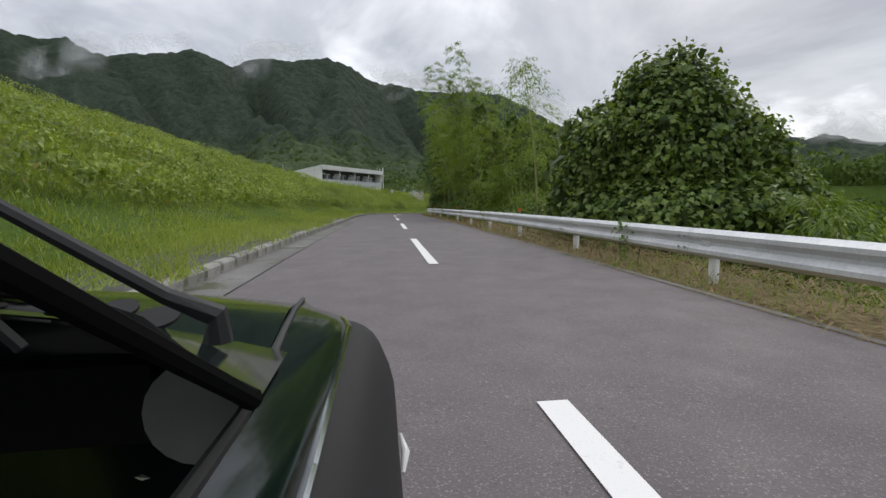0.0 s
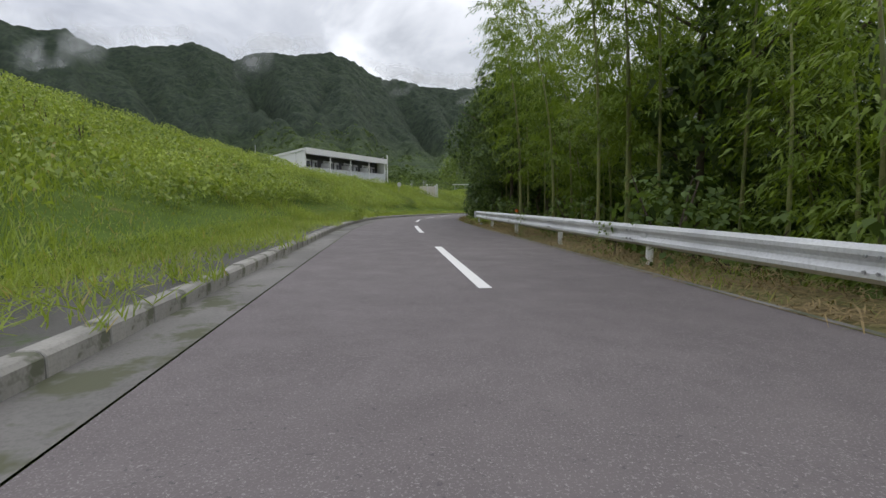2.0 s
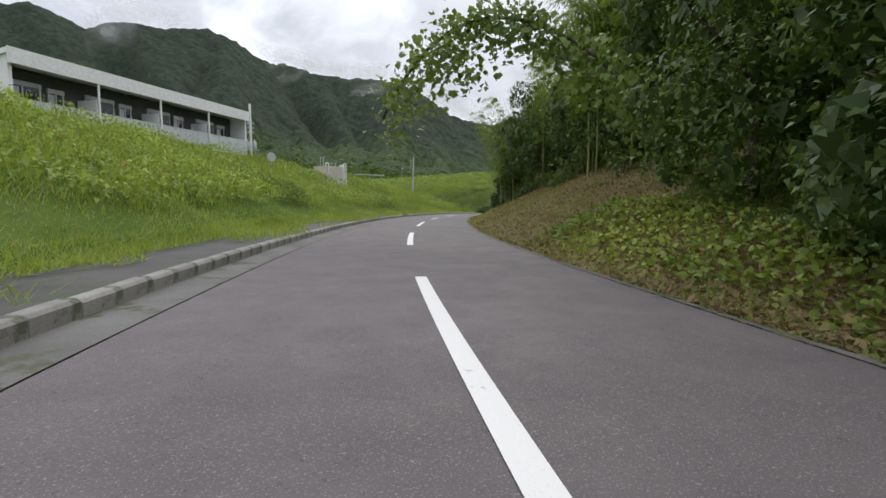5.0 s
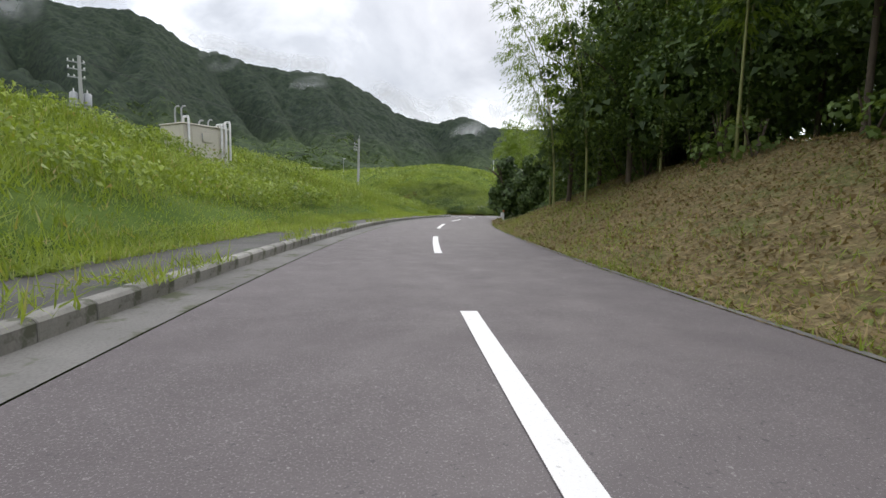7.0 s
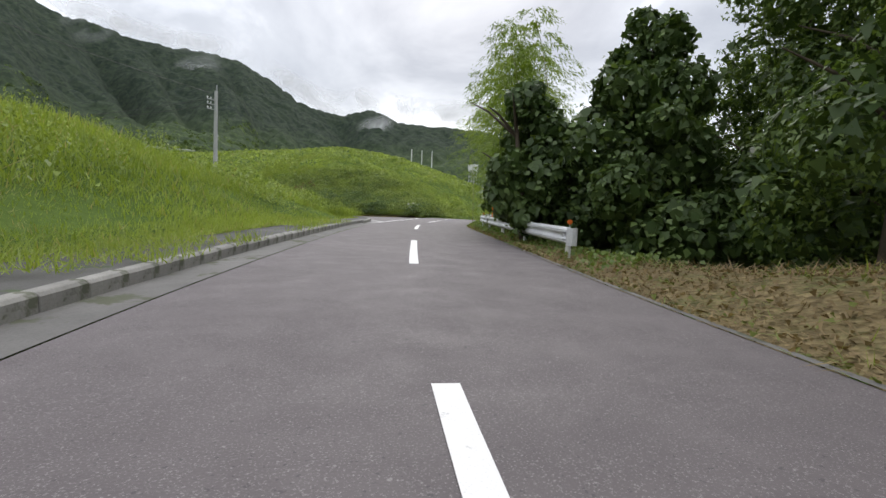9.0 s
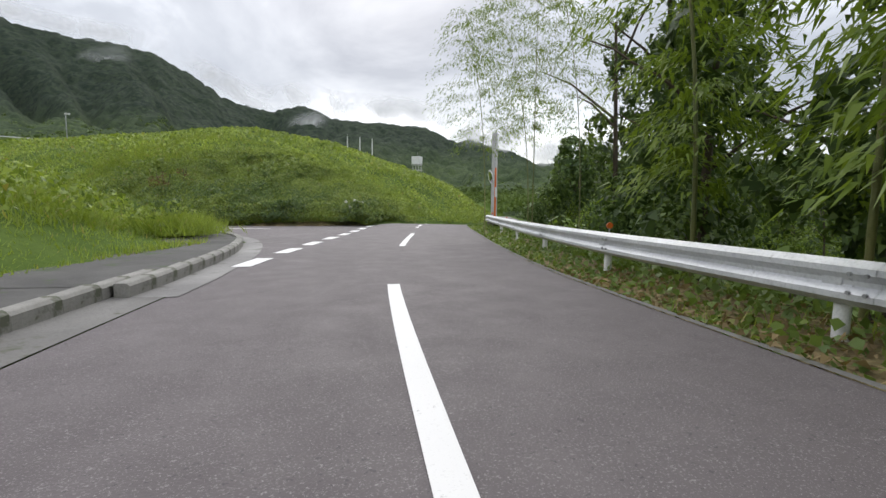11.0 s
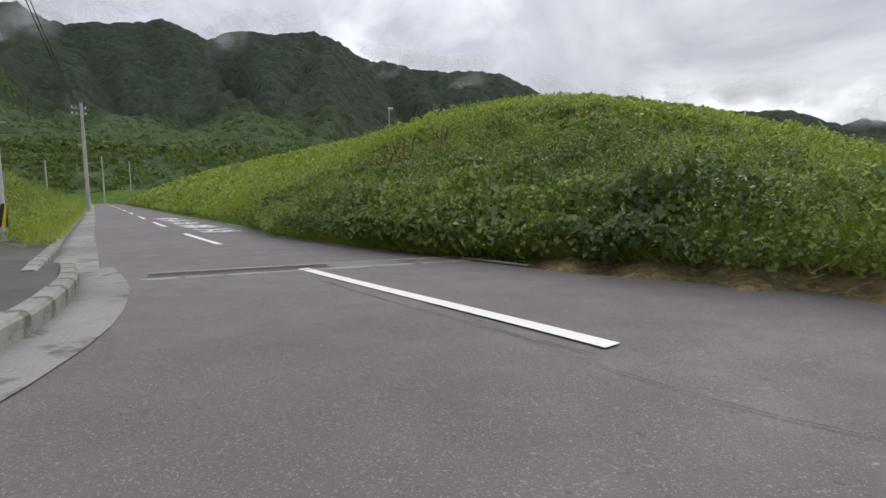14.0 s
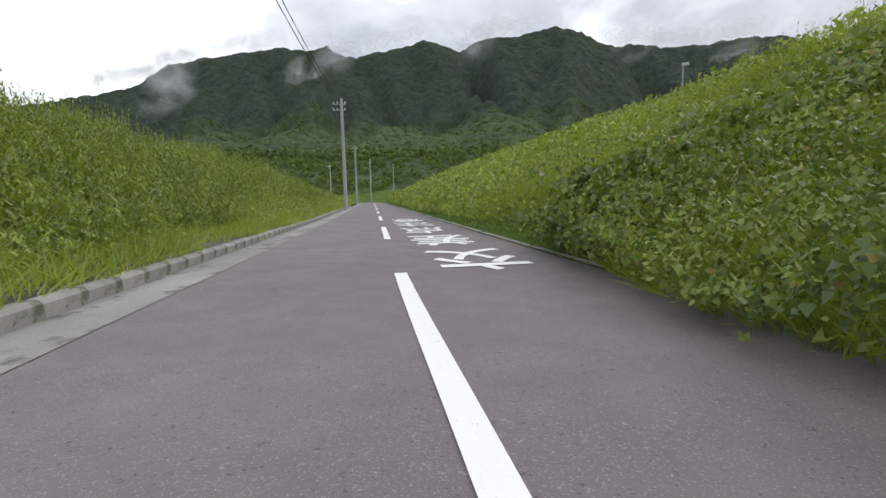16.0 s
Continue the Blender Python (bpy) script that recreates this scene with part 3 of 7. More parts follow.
    foot = (dm < 0) & (((dm > -4.35) & (dk < 3)) | ((dk < 0) & (dk > -4.15)))
    z = np.where((paved | foot) & ~veg, np.minimum(z, zr - 0.10), z)
    return z


# ================= the ground, one sheet to the horizon =================
def axis_lines(centre_lo, centre_hi, step):
    core = np.arange(centre_lo, centre_hi + 0.01, step)
    out, d, p = [], step, centre_hi
    while p < 3600:
        d *= 1.22
        p += d
        out.append(p)
    lo, d, p = [], step, centre_lo
    while p > -3600:
        d *= 1.22
        p -= d
        lo.append(p)
    return np.array(lo[::-1] + list(core) + out)


def bare_patch(x, y):
    """Strips of bare earth just below the crest of the long slope."""
    d = np.abs(x + 26.2 + 0.5 * wave(x, y, 2.0, 6.0))
    return (d < 0.9) & (((y > 29.5) & (y < 35.5)) | ((y > 41) & (y < 44.5)) | ((y > 46) & (y < 48.5)))


def build_ground():
    gx, gy = axis_lines(-45, 70, 0.75), axis_lines(-10, 215, 0.75)
    X, Y = np.meshgrid(gx, gy)
    x, y = X.ravel(), Y.ravel()
    z = ground_z(x, y)
    r = np.hypot(x - 5, y - 80)
    z = z * (1 - smooth(160, 320, r)) + (-2.0) * smooth(160, 320, r)
    nx, ny = len(gx), len(gy)
    i = (np.arange(ny - 1)[:, None] * nx + np.arange(nx - 1)[None]).ravel()
    me = quads("ground", np.stack([x, y, z], -1), np.stack([i, i + 1, i + nx + 1, i + nx], -1))
    me.materials.append(M_SOIL)
    me.materials.append(M_LITTER)
    me.materials.append(M_EARTH)
    cx, cy = x[i] + 0.375, y[i] + 0.375
    dm, km = near(MAIN, N_MAIN, cx, cy)
    jag = 0.5 * wave(cx, cy, 1.1, 4.0)
    my = MAIN[km, 1]
    lit = (dm > 2.2) & (((dm < 9.5 + jag * 2) & (my > 65) & (my < 118)) | ((dm < 4.2 + jag) & ((my < 66) | (my > 117))))
    u = np.clip(((cx - 17.5) * 6.7 + (cy - 141.6) * -5.85) / (6.7 ** 2 + 5.85 ** 2), 0, 1)
    lit |= np.hypot(cx - 17.5 - 6.7 * u, cy - 141.6 + 5.85 * u) < 1.3 + 0.3 * jag
    bare = bare_patch(cx, cy)
    idx = np.where(bare, 2, np.where(lit, 1, 0)).astype(np.int32)
    me.polygons.foreach_set("material_index", idx)
    me.polygons.foreach_set("use_smooth", np.ones(len(me.polygons), bool))
    return thing("ground", "grassy ground with leaf litter beside the road", "ground", kind="structure", mesh=me)


build_ground()


# ================= roads and their markings =================
def strip(name, line, nrm, o0, o1, lift, cells, i0=0, i1=None):
    """A sheet along a line between two offsets (numbers or arrays), lying on the road's plane."""
    idx = np.arange(i0, i1 if i1 is not None else len(line))
    u = np.linspace(0, 1, cells + 1)[None, :]
    a, b = np.broadcast_to(o0, len(line))[idx][:, None], np.broadcast_to(o1, len(line))[idx][:, None]
    o = a + (b - a) * u
    x = line[idx, 0][:, None] + nrm[idx, 0][:, None] * o
    y = line[idx, 1][:, None] + nrm[idx, 1][:, None] * o
    z = road_z(x.ravel(), y.ravel()) + lift
    w, n = cells + 1, len(idx)
    i = (np.arange(n - 1)[:, None] * w + np.arange(cells)[None]).ravel()
    me = quads(name, np.stack([x.ravel(), y.ravel(), z], -1), np.stack([i, i + 1, i + w + 1, i + w], -1))
    me.polygons.foreach_set("use_smooth", np.ones(len(me.polygons), bool))
    return me


road = thing("road", "grey asphalt two-lane road, worn and dry", "road", kind="structure",
             mesh=strip("road", MAIN, N_MAIN, -left_width(np.arange(len(MAIN))), 2.4, 0.0, 10), mat=M_ASPHALT)
side_road = thing("side_road", "grey asphalt side road running straight to the hills", "road", kind="structure",
                  mesh=strip("side_road", SIDE_ROAD, N_SIDE, -2.3, 2.35, 0.004, 6, 5), mat=M_ASPHALT_OLD)
# its first rows dive under the main road's sheet
for v in side_road.data.vertices[:21]:
    v.co.z -= 0.016
K_J0, K_J1 = int(np.argmin(np.hypot(MAIN[:, 0] - 13.9, MAIN[:, 1] - 122.3))), MOUTH + 25


def bar_on_road(line, nrm, s0, s1, off, width, lift=0.009, cells=None):
    """A painted bar along a line from s0 to s1 metres."""
    n = cells or max(2, int((s1 - s0) / 0.5) + 1)
    s = np.linspace(s0, s1, n)
    k = s / 0.5
    cx, cy = np.interp(k, np.arange(len(line)), line[:, 0]), np.interp(k, np.arange(len(line)), line[:, 1])
    nx, ny = np.interp(k, np.arange(len(line)), nrm[:, 0]), np.interp(k, np.arange(len(line)), nrm[:, 1])
    m = MB()
    rows = []
    for o in (off - width / 2, off + width / 2):
        x, y = cx + nx * o, cy + ny * o
        rows.append(list(zip(x, y, road_z(x, y) + lift)))
    return m.grid(rows).mesh("bar")


def at_line(line, px, py):
    """How far along a line a place lies, in metres."""
    k = int(np.argmin((line[:, 0] - px) ** 2 + (line[:, 1] - py) ** 2))
    k = min(max(k, 1), len(line) - 2)
    d = line[k + 1, :2] - line[k - 1, :2]
    return (k + float(np.dot((px - line[k, 0], py - line[k, 1]), d) / np.dot(d, d)) * 2) * 0.5


centre_line = thing("centre_line", "broken white centre line painted on the asphalt", "road marking", kind="structure")
S0 = at_line(MAIN, -0.17, 7.07)
for k in range(-4, 11):
    part("dash", bar_on_road(MAIN, N_MAIN, S0 + 10 * k, S0 + 10 * k + 5.03, 0.0, 0.15), M_PAINT, centre_line)
SG = at_line(MAIN, 18.87, 124.75)
part("dash", bar_on_road(MAIN, N_MAIN, SG - 11.0, SG - 5.9, 0.0, 0.15), M_PAINT, centre_line)
part("dash", bar_on_road(MAIN, N_MAIN, SG, SG + 5.75, 0.0, 0.15), M_PAINT, centre_line)
for a, b in ((10.2, 11.2), (12.1, 14.1), (16.4, 17.6), (27, 32), (37, 42), (47, 52)):
    part("dash", bar_on_road(MAIN, N_MAIN, SG + a, SG + b, 0.0, 0.15), M_PAINT, centre_line)
side_line = thing("side_road_centre_line", "broken white centre line of the side road", "road marking", kind="structure")
SK = at_line(SIDE_ROAD, 13.2, 144.36) - 10.0
part("dash", bar_on_road(SIDE_ROAD, N_SIDE, SK - 0.25, SK + 4.6, 0.0, 0.15, 0.013), M_PAINT, side_line)
for k in range(1, 12):
    part("dash", bar_on_road(SIDE_ROAD, N_SIDE, SK + 10 * k, SK + 10 * k + 4.95, 0.0, 0.15, 0.013), M_PAINT, side_line)
edge_blocks = thing("junction_edge_line", "thick short white blocks marking the junction mouth", "road marking", kind="structure")
for k in range(-2, 6):
    part("dash", bar_on_road(MAIN, N_MAIN, SG + 0.15 + 2.13 * k, SG + 1.35 + 2.13 * k, -2.35, 0.30), M_PAINT, edge_blocks)
cross = MB()
cross.grid([[(24.2, 135.45, 0), (25.7, 134.15, 0), (27.2, 132.85, 0), (28.4, 131.8, 0)], [(24.1, 135.33, 0), (25.6, 134.03, 0), (27.1, 132.73, 0), (28.3, 131.68, 0)]])
cross.v = [(x, y, float(road_z(x, y)[0]) + 0.008) for x, y, _ in cross.v]
thing("mouth_joint", "pale worn line across the road", "road marking", kind="structure", mesh=cross.mesh("mouth_joint"), mat=M_GUTTER)

# gutter strips, kerbs and footway
gutter_main = thing("gutter_main", "pale concrete gutter strip along the kerb", "gutter", kind="structure",
                    mesh=strip("gutter_main", MAIN, N_MAIN, -2.88, -2.36, 0.006, 1, 60, K_J0), mat=M_GUTTER_OLD)
edge_right = thing("edge_right", "narrow concrete edge strip under dry litter", "gutter", kind="structure",
                   mesh=strip("edge_right", MAIN, N_MAIN, 2.39, 2.47, 0.012, 1), mat=M_GUTTER_OLD)
gutter_side = thing("gutter_side", "wide pale concrete gutter of the side road", "gutter", kind="structure",
                    mesh=strip("gutter_side", SIDE_ROAD, N_SIDE, -2.88, -2.28, 0.010, 1, 14), mat=M_GUTTER)
edge_side = thing("edge_side", "thin concrete kerb under overhanging weeds", "kerb", kind="structure",
                  mesh=strip("edge_side", SIDE_ROAD, N_SIDE, 2.34, 2.48, 0.03, 1, 10), mat=M_CONC)
footway_main = thing("footway_main", "dark weedy asphalt footway behind the kerb", "footway", kind="structure",
                     mesh=strip("footway_main", MAIN, N_MAIN, -4.75, -3.0, 0.12, 3, 60, K_J0 + 4), mat=M_PATH)
footway_side = thing("footway_side", "dark asphalt footway overgrown with weeds", "footway", kind="structure",
                     mesh=strip("footway_side", SIDE_ROAD, N_SIDE, -4.5, -3.0, 0.12, 3, 16), mat=M_PATH)
corner = spline([(13.0, 120.6, 0), (13.8, 122.1, 0), (15.1, 125.0, 0), (16.15, 128.6, 0), (16.45, 132.2, 0), (15.9, 135.7, 0), (14.7, 138.1, 0), (12.9, 140.4, 0)], 0.6)
cn = side(corner)
cor = MB()
rows = []
for o, lift in ((0.0, 0.008), (-0.45, 0.008)):
    x, y = corner[:, 0] + cn[:, 0] * (-o), corner[:, 1] + cn[:, 1] * (-o)
    rows.append(list(zip(x, y, road_z(x, y) + lift)))
cor.grid(rows)
thing("gutter_corner", "pale concrete gutter round the corner", "gutter", kind="structure", mesh=cor.mesh("gutter_corner"), mat=M_GUTTER)
rows = []
for o in (-0.16, -1.0, -1.9):
    x, y = corner[:, 0] + cn[:, 0] * o, corner[:, 1] + cn[:, 1] * o
    rows.append(list(zip(x, y, road_z(x, y) + 0.125)))
thing("footway_corner", "dark asphalt footway round the corner", "footway", kind="structure", mesh=MB().grid(rows).mesh("footway_corner"), mat=M_PATH)
# ================= mountains and woods all round =================
C0 = np.array([5.0, 80.0])
RIDGE = [(-180, 120), (-150, 110), (-120, 100), (-90, 120), (-70, 135), (-53, 150), (-50, 140), (-47.5, 135), (-45.6, 165), (-43, 190), (-40, 222), (-38.5, 210), (-36.8, 230), (-35, 252),
         (-32, 262), (-24, 272), (-21.4, 304), (-19.6, 303), (-17.6, 283), (-15.6, 290), (-13, 320), (-9.8, 372), (-7.2, 412), (-4.5, 420), (-1, 418), (2.6, 428), (5.6, 450), (7.2, 447), (9, 464),
         (11.3, 508), (14, 528), (16, 522), (18, 508), (20.2, 512), (22.4, 502), (24.4, 466), (26, 490), (28.4, 512), (31, 486), (34, 474), (36, 458), (38, 470), (39.2, 490), (41.5, 470),
         (43.8, 478), (47, 458), (50, 440), (54.8, 400), (57.8, 335), (62.4, 290), (66, 258), (72, 220), (90, 190), (130, 160), (180, 120)]
# ravines: azimuth at the ridge, slant down the slope, width, depth
RAVINES = [(35.6, -9.0, 1.6, 60), (24.2, -10.0, 1.5, 85), (20.9, 6.0, 1.0, 30), (7.0, -12.0, 1.7, 85), (1.5, -7.0, 1.2, 35), (-16.6, -9.0, 1.9, 60), (-38.4, -9.0, 1.6, 40), (46.0, -6.0, 1.6, 45), (53.0, 7.0, 2.0, 45), (29.5, -4.0, 1.0, 28), (13.0, 8.0, 1.3, 40), (-5.0, -8.0, 1.4, 40), (40.5, 7.0, 1.3, 35)]


def mountain_z(az, r):
    """Height over azimuth (degrees, counter-clockwise from +y) and distance."""
    top = np.interp(az, [a for a, _ in RIDGE], [h for _, h in RIDGE])
    t = np.clip((r - 330) / (1700 - 330), 0, 1.4)
    spur = np.clip(0.5 + 0.34 * wave(az + 3.0 * np.sin(r / 420.0), r / 260.0, 3.4, 1.0) + 0.16 * wave(az + r / 150.0, r / 110.0, 1.3, 4.0), 0, 1)
    prof = np.where(t < 1, t ** (1.34 - 0.22 * spur), 1 - (t - 1) * 1.2)
    foot = 20 * smooth(165, 330, r) * smooth(-30, 5, az) + 6 * smooth(180, 330, r)
    x, y = -r * np.sin(np.radians(az)), r * np.cos(np.radians(az))
    rough = 13 * wave(x, y, 75, 3) + 8 * wave(x, y, 27, 5) + 3.5 * wave(x, y, 9, 8)
    gully = 6 * np.abs(wave(az + 0.4 * wave(az, r / 60.0, 2.0, 7.0), r / 420.0, 1.15, 6.0)) + 4 * np.abs(wave(az + r / 90.0, r / 60.0, 0.9, 9.0)) - 4
    side_cut = gully - 95 * (1 - spur) * np.sin(np.pi * np.clip(t, 0, 1))
    for a0, slant, width, depth in RAVINES:
        side_cut = side_cut - depth * np.exp(-np.abs((az - a0 - slant * (1 - np.clip(t, 0, 1))) / width) ** 1.3) * np.sin(np.pi * np.clip(t, 0, 1) ** 2.2)
    return -3 + foot + (top - 22) * prof + (rough + side_cut) * smooth(0.03, 0.3, t) * (1 - 0.6 * smooth(0.9, 1.0, t))


def crowns(x, y, cell, seed):
    """Height and own tone of rounded tree crowns that stand side by side, one to a cell."""
    gx, gy = np.floor(x / cell), np.floor(y / cell)
    best, tone = np.zeros(len(x)), np.zeros(len(x))
    for i in (-1, 0, 1):
        for j in (-1, 0, 1):
            cx, cy = gx + i, gy + j
            h1 = np.modf(np.abs(np.sin(cx * 12.9898 + cy * 78.233 + seed) * 43758.5453))[0]
            h2 = np.modf(np.abs(np.sin(cx * 39.346 + cy * 11.135 + seed) * 24634.6345))[0]
            h3 = np.modf(np.abs(np.sin(cx * 73.156 + cy * 52.235 + seed) * 35412.3412))[0]
            d2 = ((x / cell - cx - h1) ** 2 + (y / cell - cy - h2) ** 2) / (0.45 + 0.35 * h3) ** 2
            h = np.sqrt(np.maximum(1 - d2, 0)) * (0.55 + 0.45 * h3)
            m = h > best
            best[m], tone[m] = h[m], h1[m]
    return best, tone


def build_mountains():
    azs = np.concatenate([np.arange(-180, -60, 1.5), np.arange(-60, 72, 0.2), np.arange(72, 180.1, 1.5)])
    rs = np.concatenate([np.linspace(170, 330, 18), 330 + 1370 * np.linspace(0.004, 1, 210) ** 1.15, np.linspace(1720, 2150, 14)])
    A, R = np.meshgrid(azs, rs)
    a, r = A.ravel(), R.ravel()
    z = mountain_z(a, r)
    wx, wy = -r * np.sin(np.radians(a)), r * np.cos(np.radians(a))
    size = np.where(r < 800, 1.0, 1.4)
    z = z + 6.0 * smooth(300, 420, r) * size * crowns(wx / size + 3 * wave(wx, wy, 20, 2), wy / size, 14.0, 1.0)[0]
    z = np.where(r < 171, -7, z)
    v = np.stack([C0[0] - r * np.sin(np.radians(a)), C0[1] + r * np.cos(np.radians(a)), z], -1)
    nx, ny = len(azs), len(rs)
    i = (np.arange(ny - 1)[:, None] * nx + np.arange(nx - 1)[None]).ravel()
    me = quads("mountains", v, np.stack([i, i + nx, i + nx + 1, i + 1], -1))
    me.polygons.foreach_set("use_smooth", np.ones(len(me.polygons), bool))
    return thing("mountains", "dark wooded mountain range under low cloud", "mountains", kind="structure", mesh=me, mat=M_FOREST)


build_mountains()


def clump_mesh(name, c, rad, per=16, leaf=1.0):
    """Many far tree crowns as one mesh: each a dome of leafy tufts."""
    n = len(c)
    u = unit(n * per)
    u[:, 2] = np.abs(u[:, 2]) * 1.1 - 0.15
    R_ = np.repeat(rad, per)
    p = np.repeat(c, per, axis=0) + u * (R_ * RNG.uniform(0.7, 1.08, n * per))[:, None]
    return broad_leaves(name, p, u + RNG.normal(0, 0.35, (n * per, 3)), leaf * R_ * RNG.uniform(0.45, 0.85, n * per), slim=True)


def build_woods(name, label, n, r0, r1, lo, hi, a0, a1, size, power, mat):
    az = RNG.uniform(a0, a1, n)
    r = r0 + (r1 - r0) * RNG.random(n) ** power
    x, y = C0[0] - r * np.sin(np.radians(az)), C0[1] + r * np.cos(np.radians(az))
    rad = RNG.uniform(lo, hi, n) * (1 + np.maximum(r - r0, 0) / size)
    z = mountain_z(az, r) + rad * 0.05
    thing(name, label, "wood", kind="stuff", mesh=clump_mesh(name, np.stack([x, y, z], -1), rad), mat=mat)


build_woods("hillside_wood", "dense broadleaf wood on the lower slopes", 13000, 300, 980, 2.4, 4.4, -62, 72, 1500, 1.2, M_FAR)
build_woods("valley_scrub", "green scrub and young trees at the foot of the hills", 6500, 172, 335, 0.8, 2.2, -66, 72, 400, 1.0, M_FARG)


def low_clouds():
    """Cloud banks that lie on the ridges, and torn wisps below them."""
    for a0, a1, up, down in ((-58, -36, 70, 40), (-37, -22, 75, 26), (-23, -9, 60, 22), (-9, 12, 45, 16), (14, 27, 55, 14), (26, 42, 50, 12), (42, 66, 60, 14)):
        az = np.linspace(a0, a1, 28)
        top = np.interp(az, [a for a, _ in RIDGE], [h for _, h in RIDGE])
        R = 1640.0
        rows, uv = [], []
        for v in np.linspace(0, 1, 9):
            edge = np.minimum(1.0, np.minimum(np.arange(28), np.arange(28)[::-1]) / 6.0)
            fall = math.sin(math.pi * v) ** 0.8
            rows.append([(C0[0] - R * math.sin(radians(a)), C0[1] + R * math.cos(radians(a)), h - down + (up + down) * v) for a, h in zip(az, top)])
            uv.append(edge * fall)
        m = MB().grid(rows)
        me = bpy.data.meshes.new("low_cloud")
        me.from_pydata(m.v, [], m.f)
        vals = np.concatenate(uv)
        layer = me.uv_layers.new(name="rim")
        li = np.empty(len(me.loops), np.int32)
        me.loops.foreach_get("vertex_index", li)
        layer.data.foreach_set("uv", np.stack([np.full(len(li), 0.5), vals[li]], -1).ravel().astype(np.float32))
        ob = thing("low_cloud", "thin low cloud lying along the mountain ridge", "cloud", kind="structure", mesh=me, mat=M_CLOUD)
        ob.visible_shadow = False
    for a, z, w, h, R in ((38.5, 395, 70, 55, 1500), (22.5, 430, 60, 60, 1500), (6.0, 395, 60, 45, 1520), (54.5, 265, 70, 70, 1300), (41.0, 330, 60, 45, 1350), (-50, 165, 95, 38, 1500), (-57, 160, 90, 42, 1500), (-41, 195, 80, 36, 1500), (-21.5, 215, 60, 35, 1500), (-3.0, 330, 60, 35, 1500)):
        rows, uv = [], []
        for v in np.linspace(-1, 1, 9):
            rows.append([(C0[0] - R * math.sin(radians(a)) + u * w * math.cos(radians(a)), C0[1] + R * math.cos(radians(a)) + u * w * math.sin(radians(a)), z + v * h + 0.4 * h * u) for u in np.linspace(-1, 1, 9)])
            uv.append([max(0.0, 1 - math.hypot(u, v)) ** 0.7 * 1.0 for u in np.linspace(-1, 1, 9)])
        m = MB().grid(rows)
        me = bpy.data.meshes.new("cloud_wisp")
        me.from_pydata(m.v, [], m.f)
        vals = np.concatenate(uv)
        layer = me.uv_layers.new(name="rim")
        li = np.empty(len(me.loops), np.int32)
        me.loops.foreach_get("vertex_index", li)
        layer.data.foreach_set("uv", np.stack([np.full(len(li), 0.5), vals[li]], -1).ravel().astype(np.float32))
        ob = thing("cloud_wisp", "torn wisp of mist on the mountainside", "cloud", kind="structure", mesh=me, mat=M_CLOUD)
        ob.visible_shadow = False


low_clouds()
# ================= guardrails =================
def offset_line(line, nrm, off, s0, s1, step):
    k = np.arange(s0, s1 + 1e-6, step) / 0.5
    i = np.arange(len(line))
    nx, ny = np.interp(k, i, nrm[:, 0]), np.interp(k, i, nrm[:, 1])
    o = np.interp(k * 0.5, *off) if isinstance(off, tuple) else off
    x, y = np.interp(k, i, line[:, 0]) + nx * o, np.interp(k, i, line[:, 1]) + ny * o
    return np.stack([x, y, road_z(x, y)], -1), np.stack([nx, ny], -1)


W_PROFILE = [(0.0, 0.0), (0.035, 0.025), (0.075, 0.05), (0.075, 0.095), (0.02, 0.15), (0.02, 0.185), (0.075, 0.24), (0.075, 0.285), (0.035, 0.31), (0.0, 0.335)]


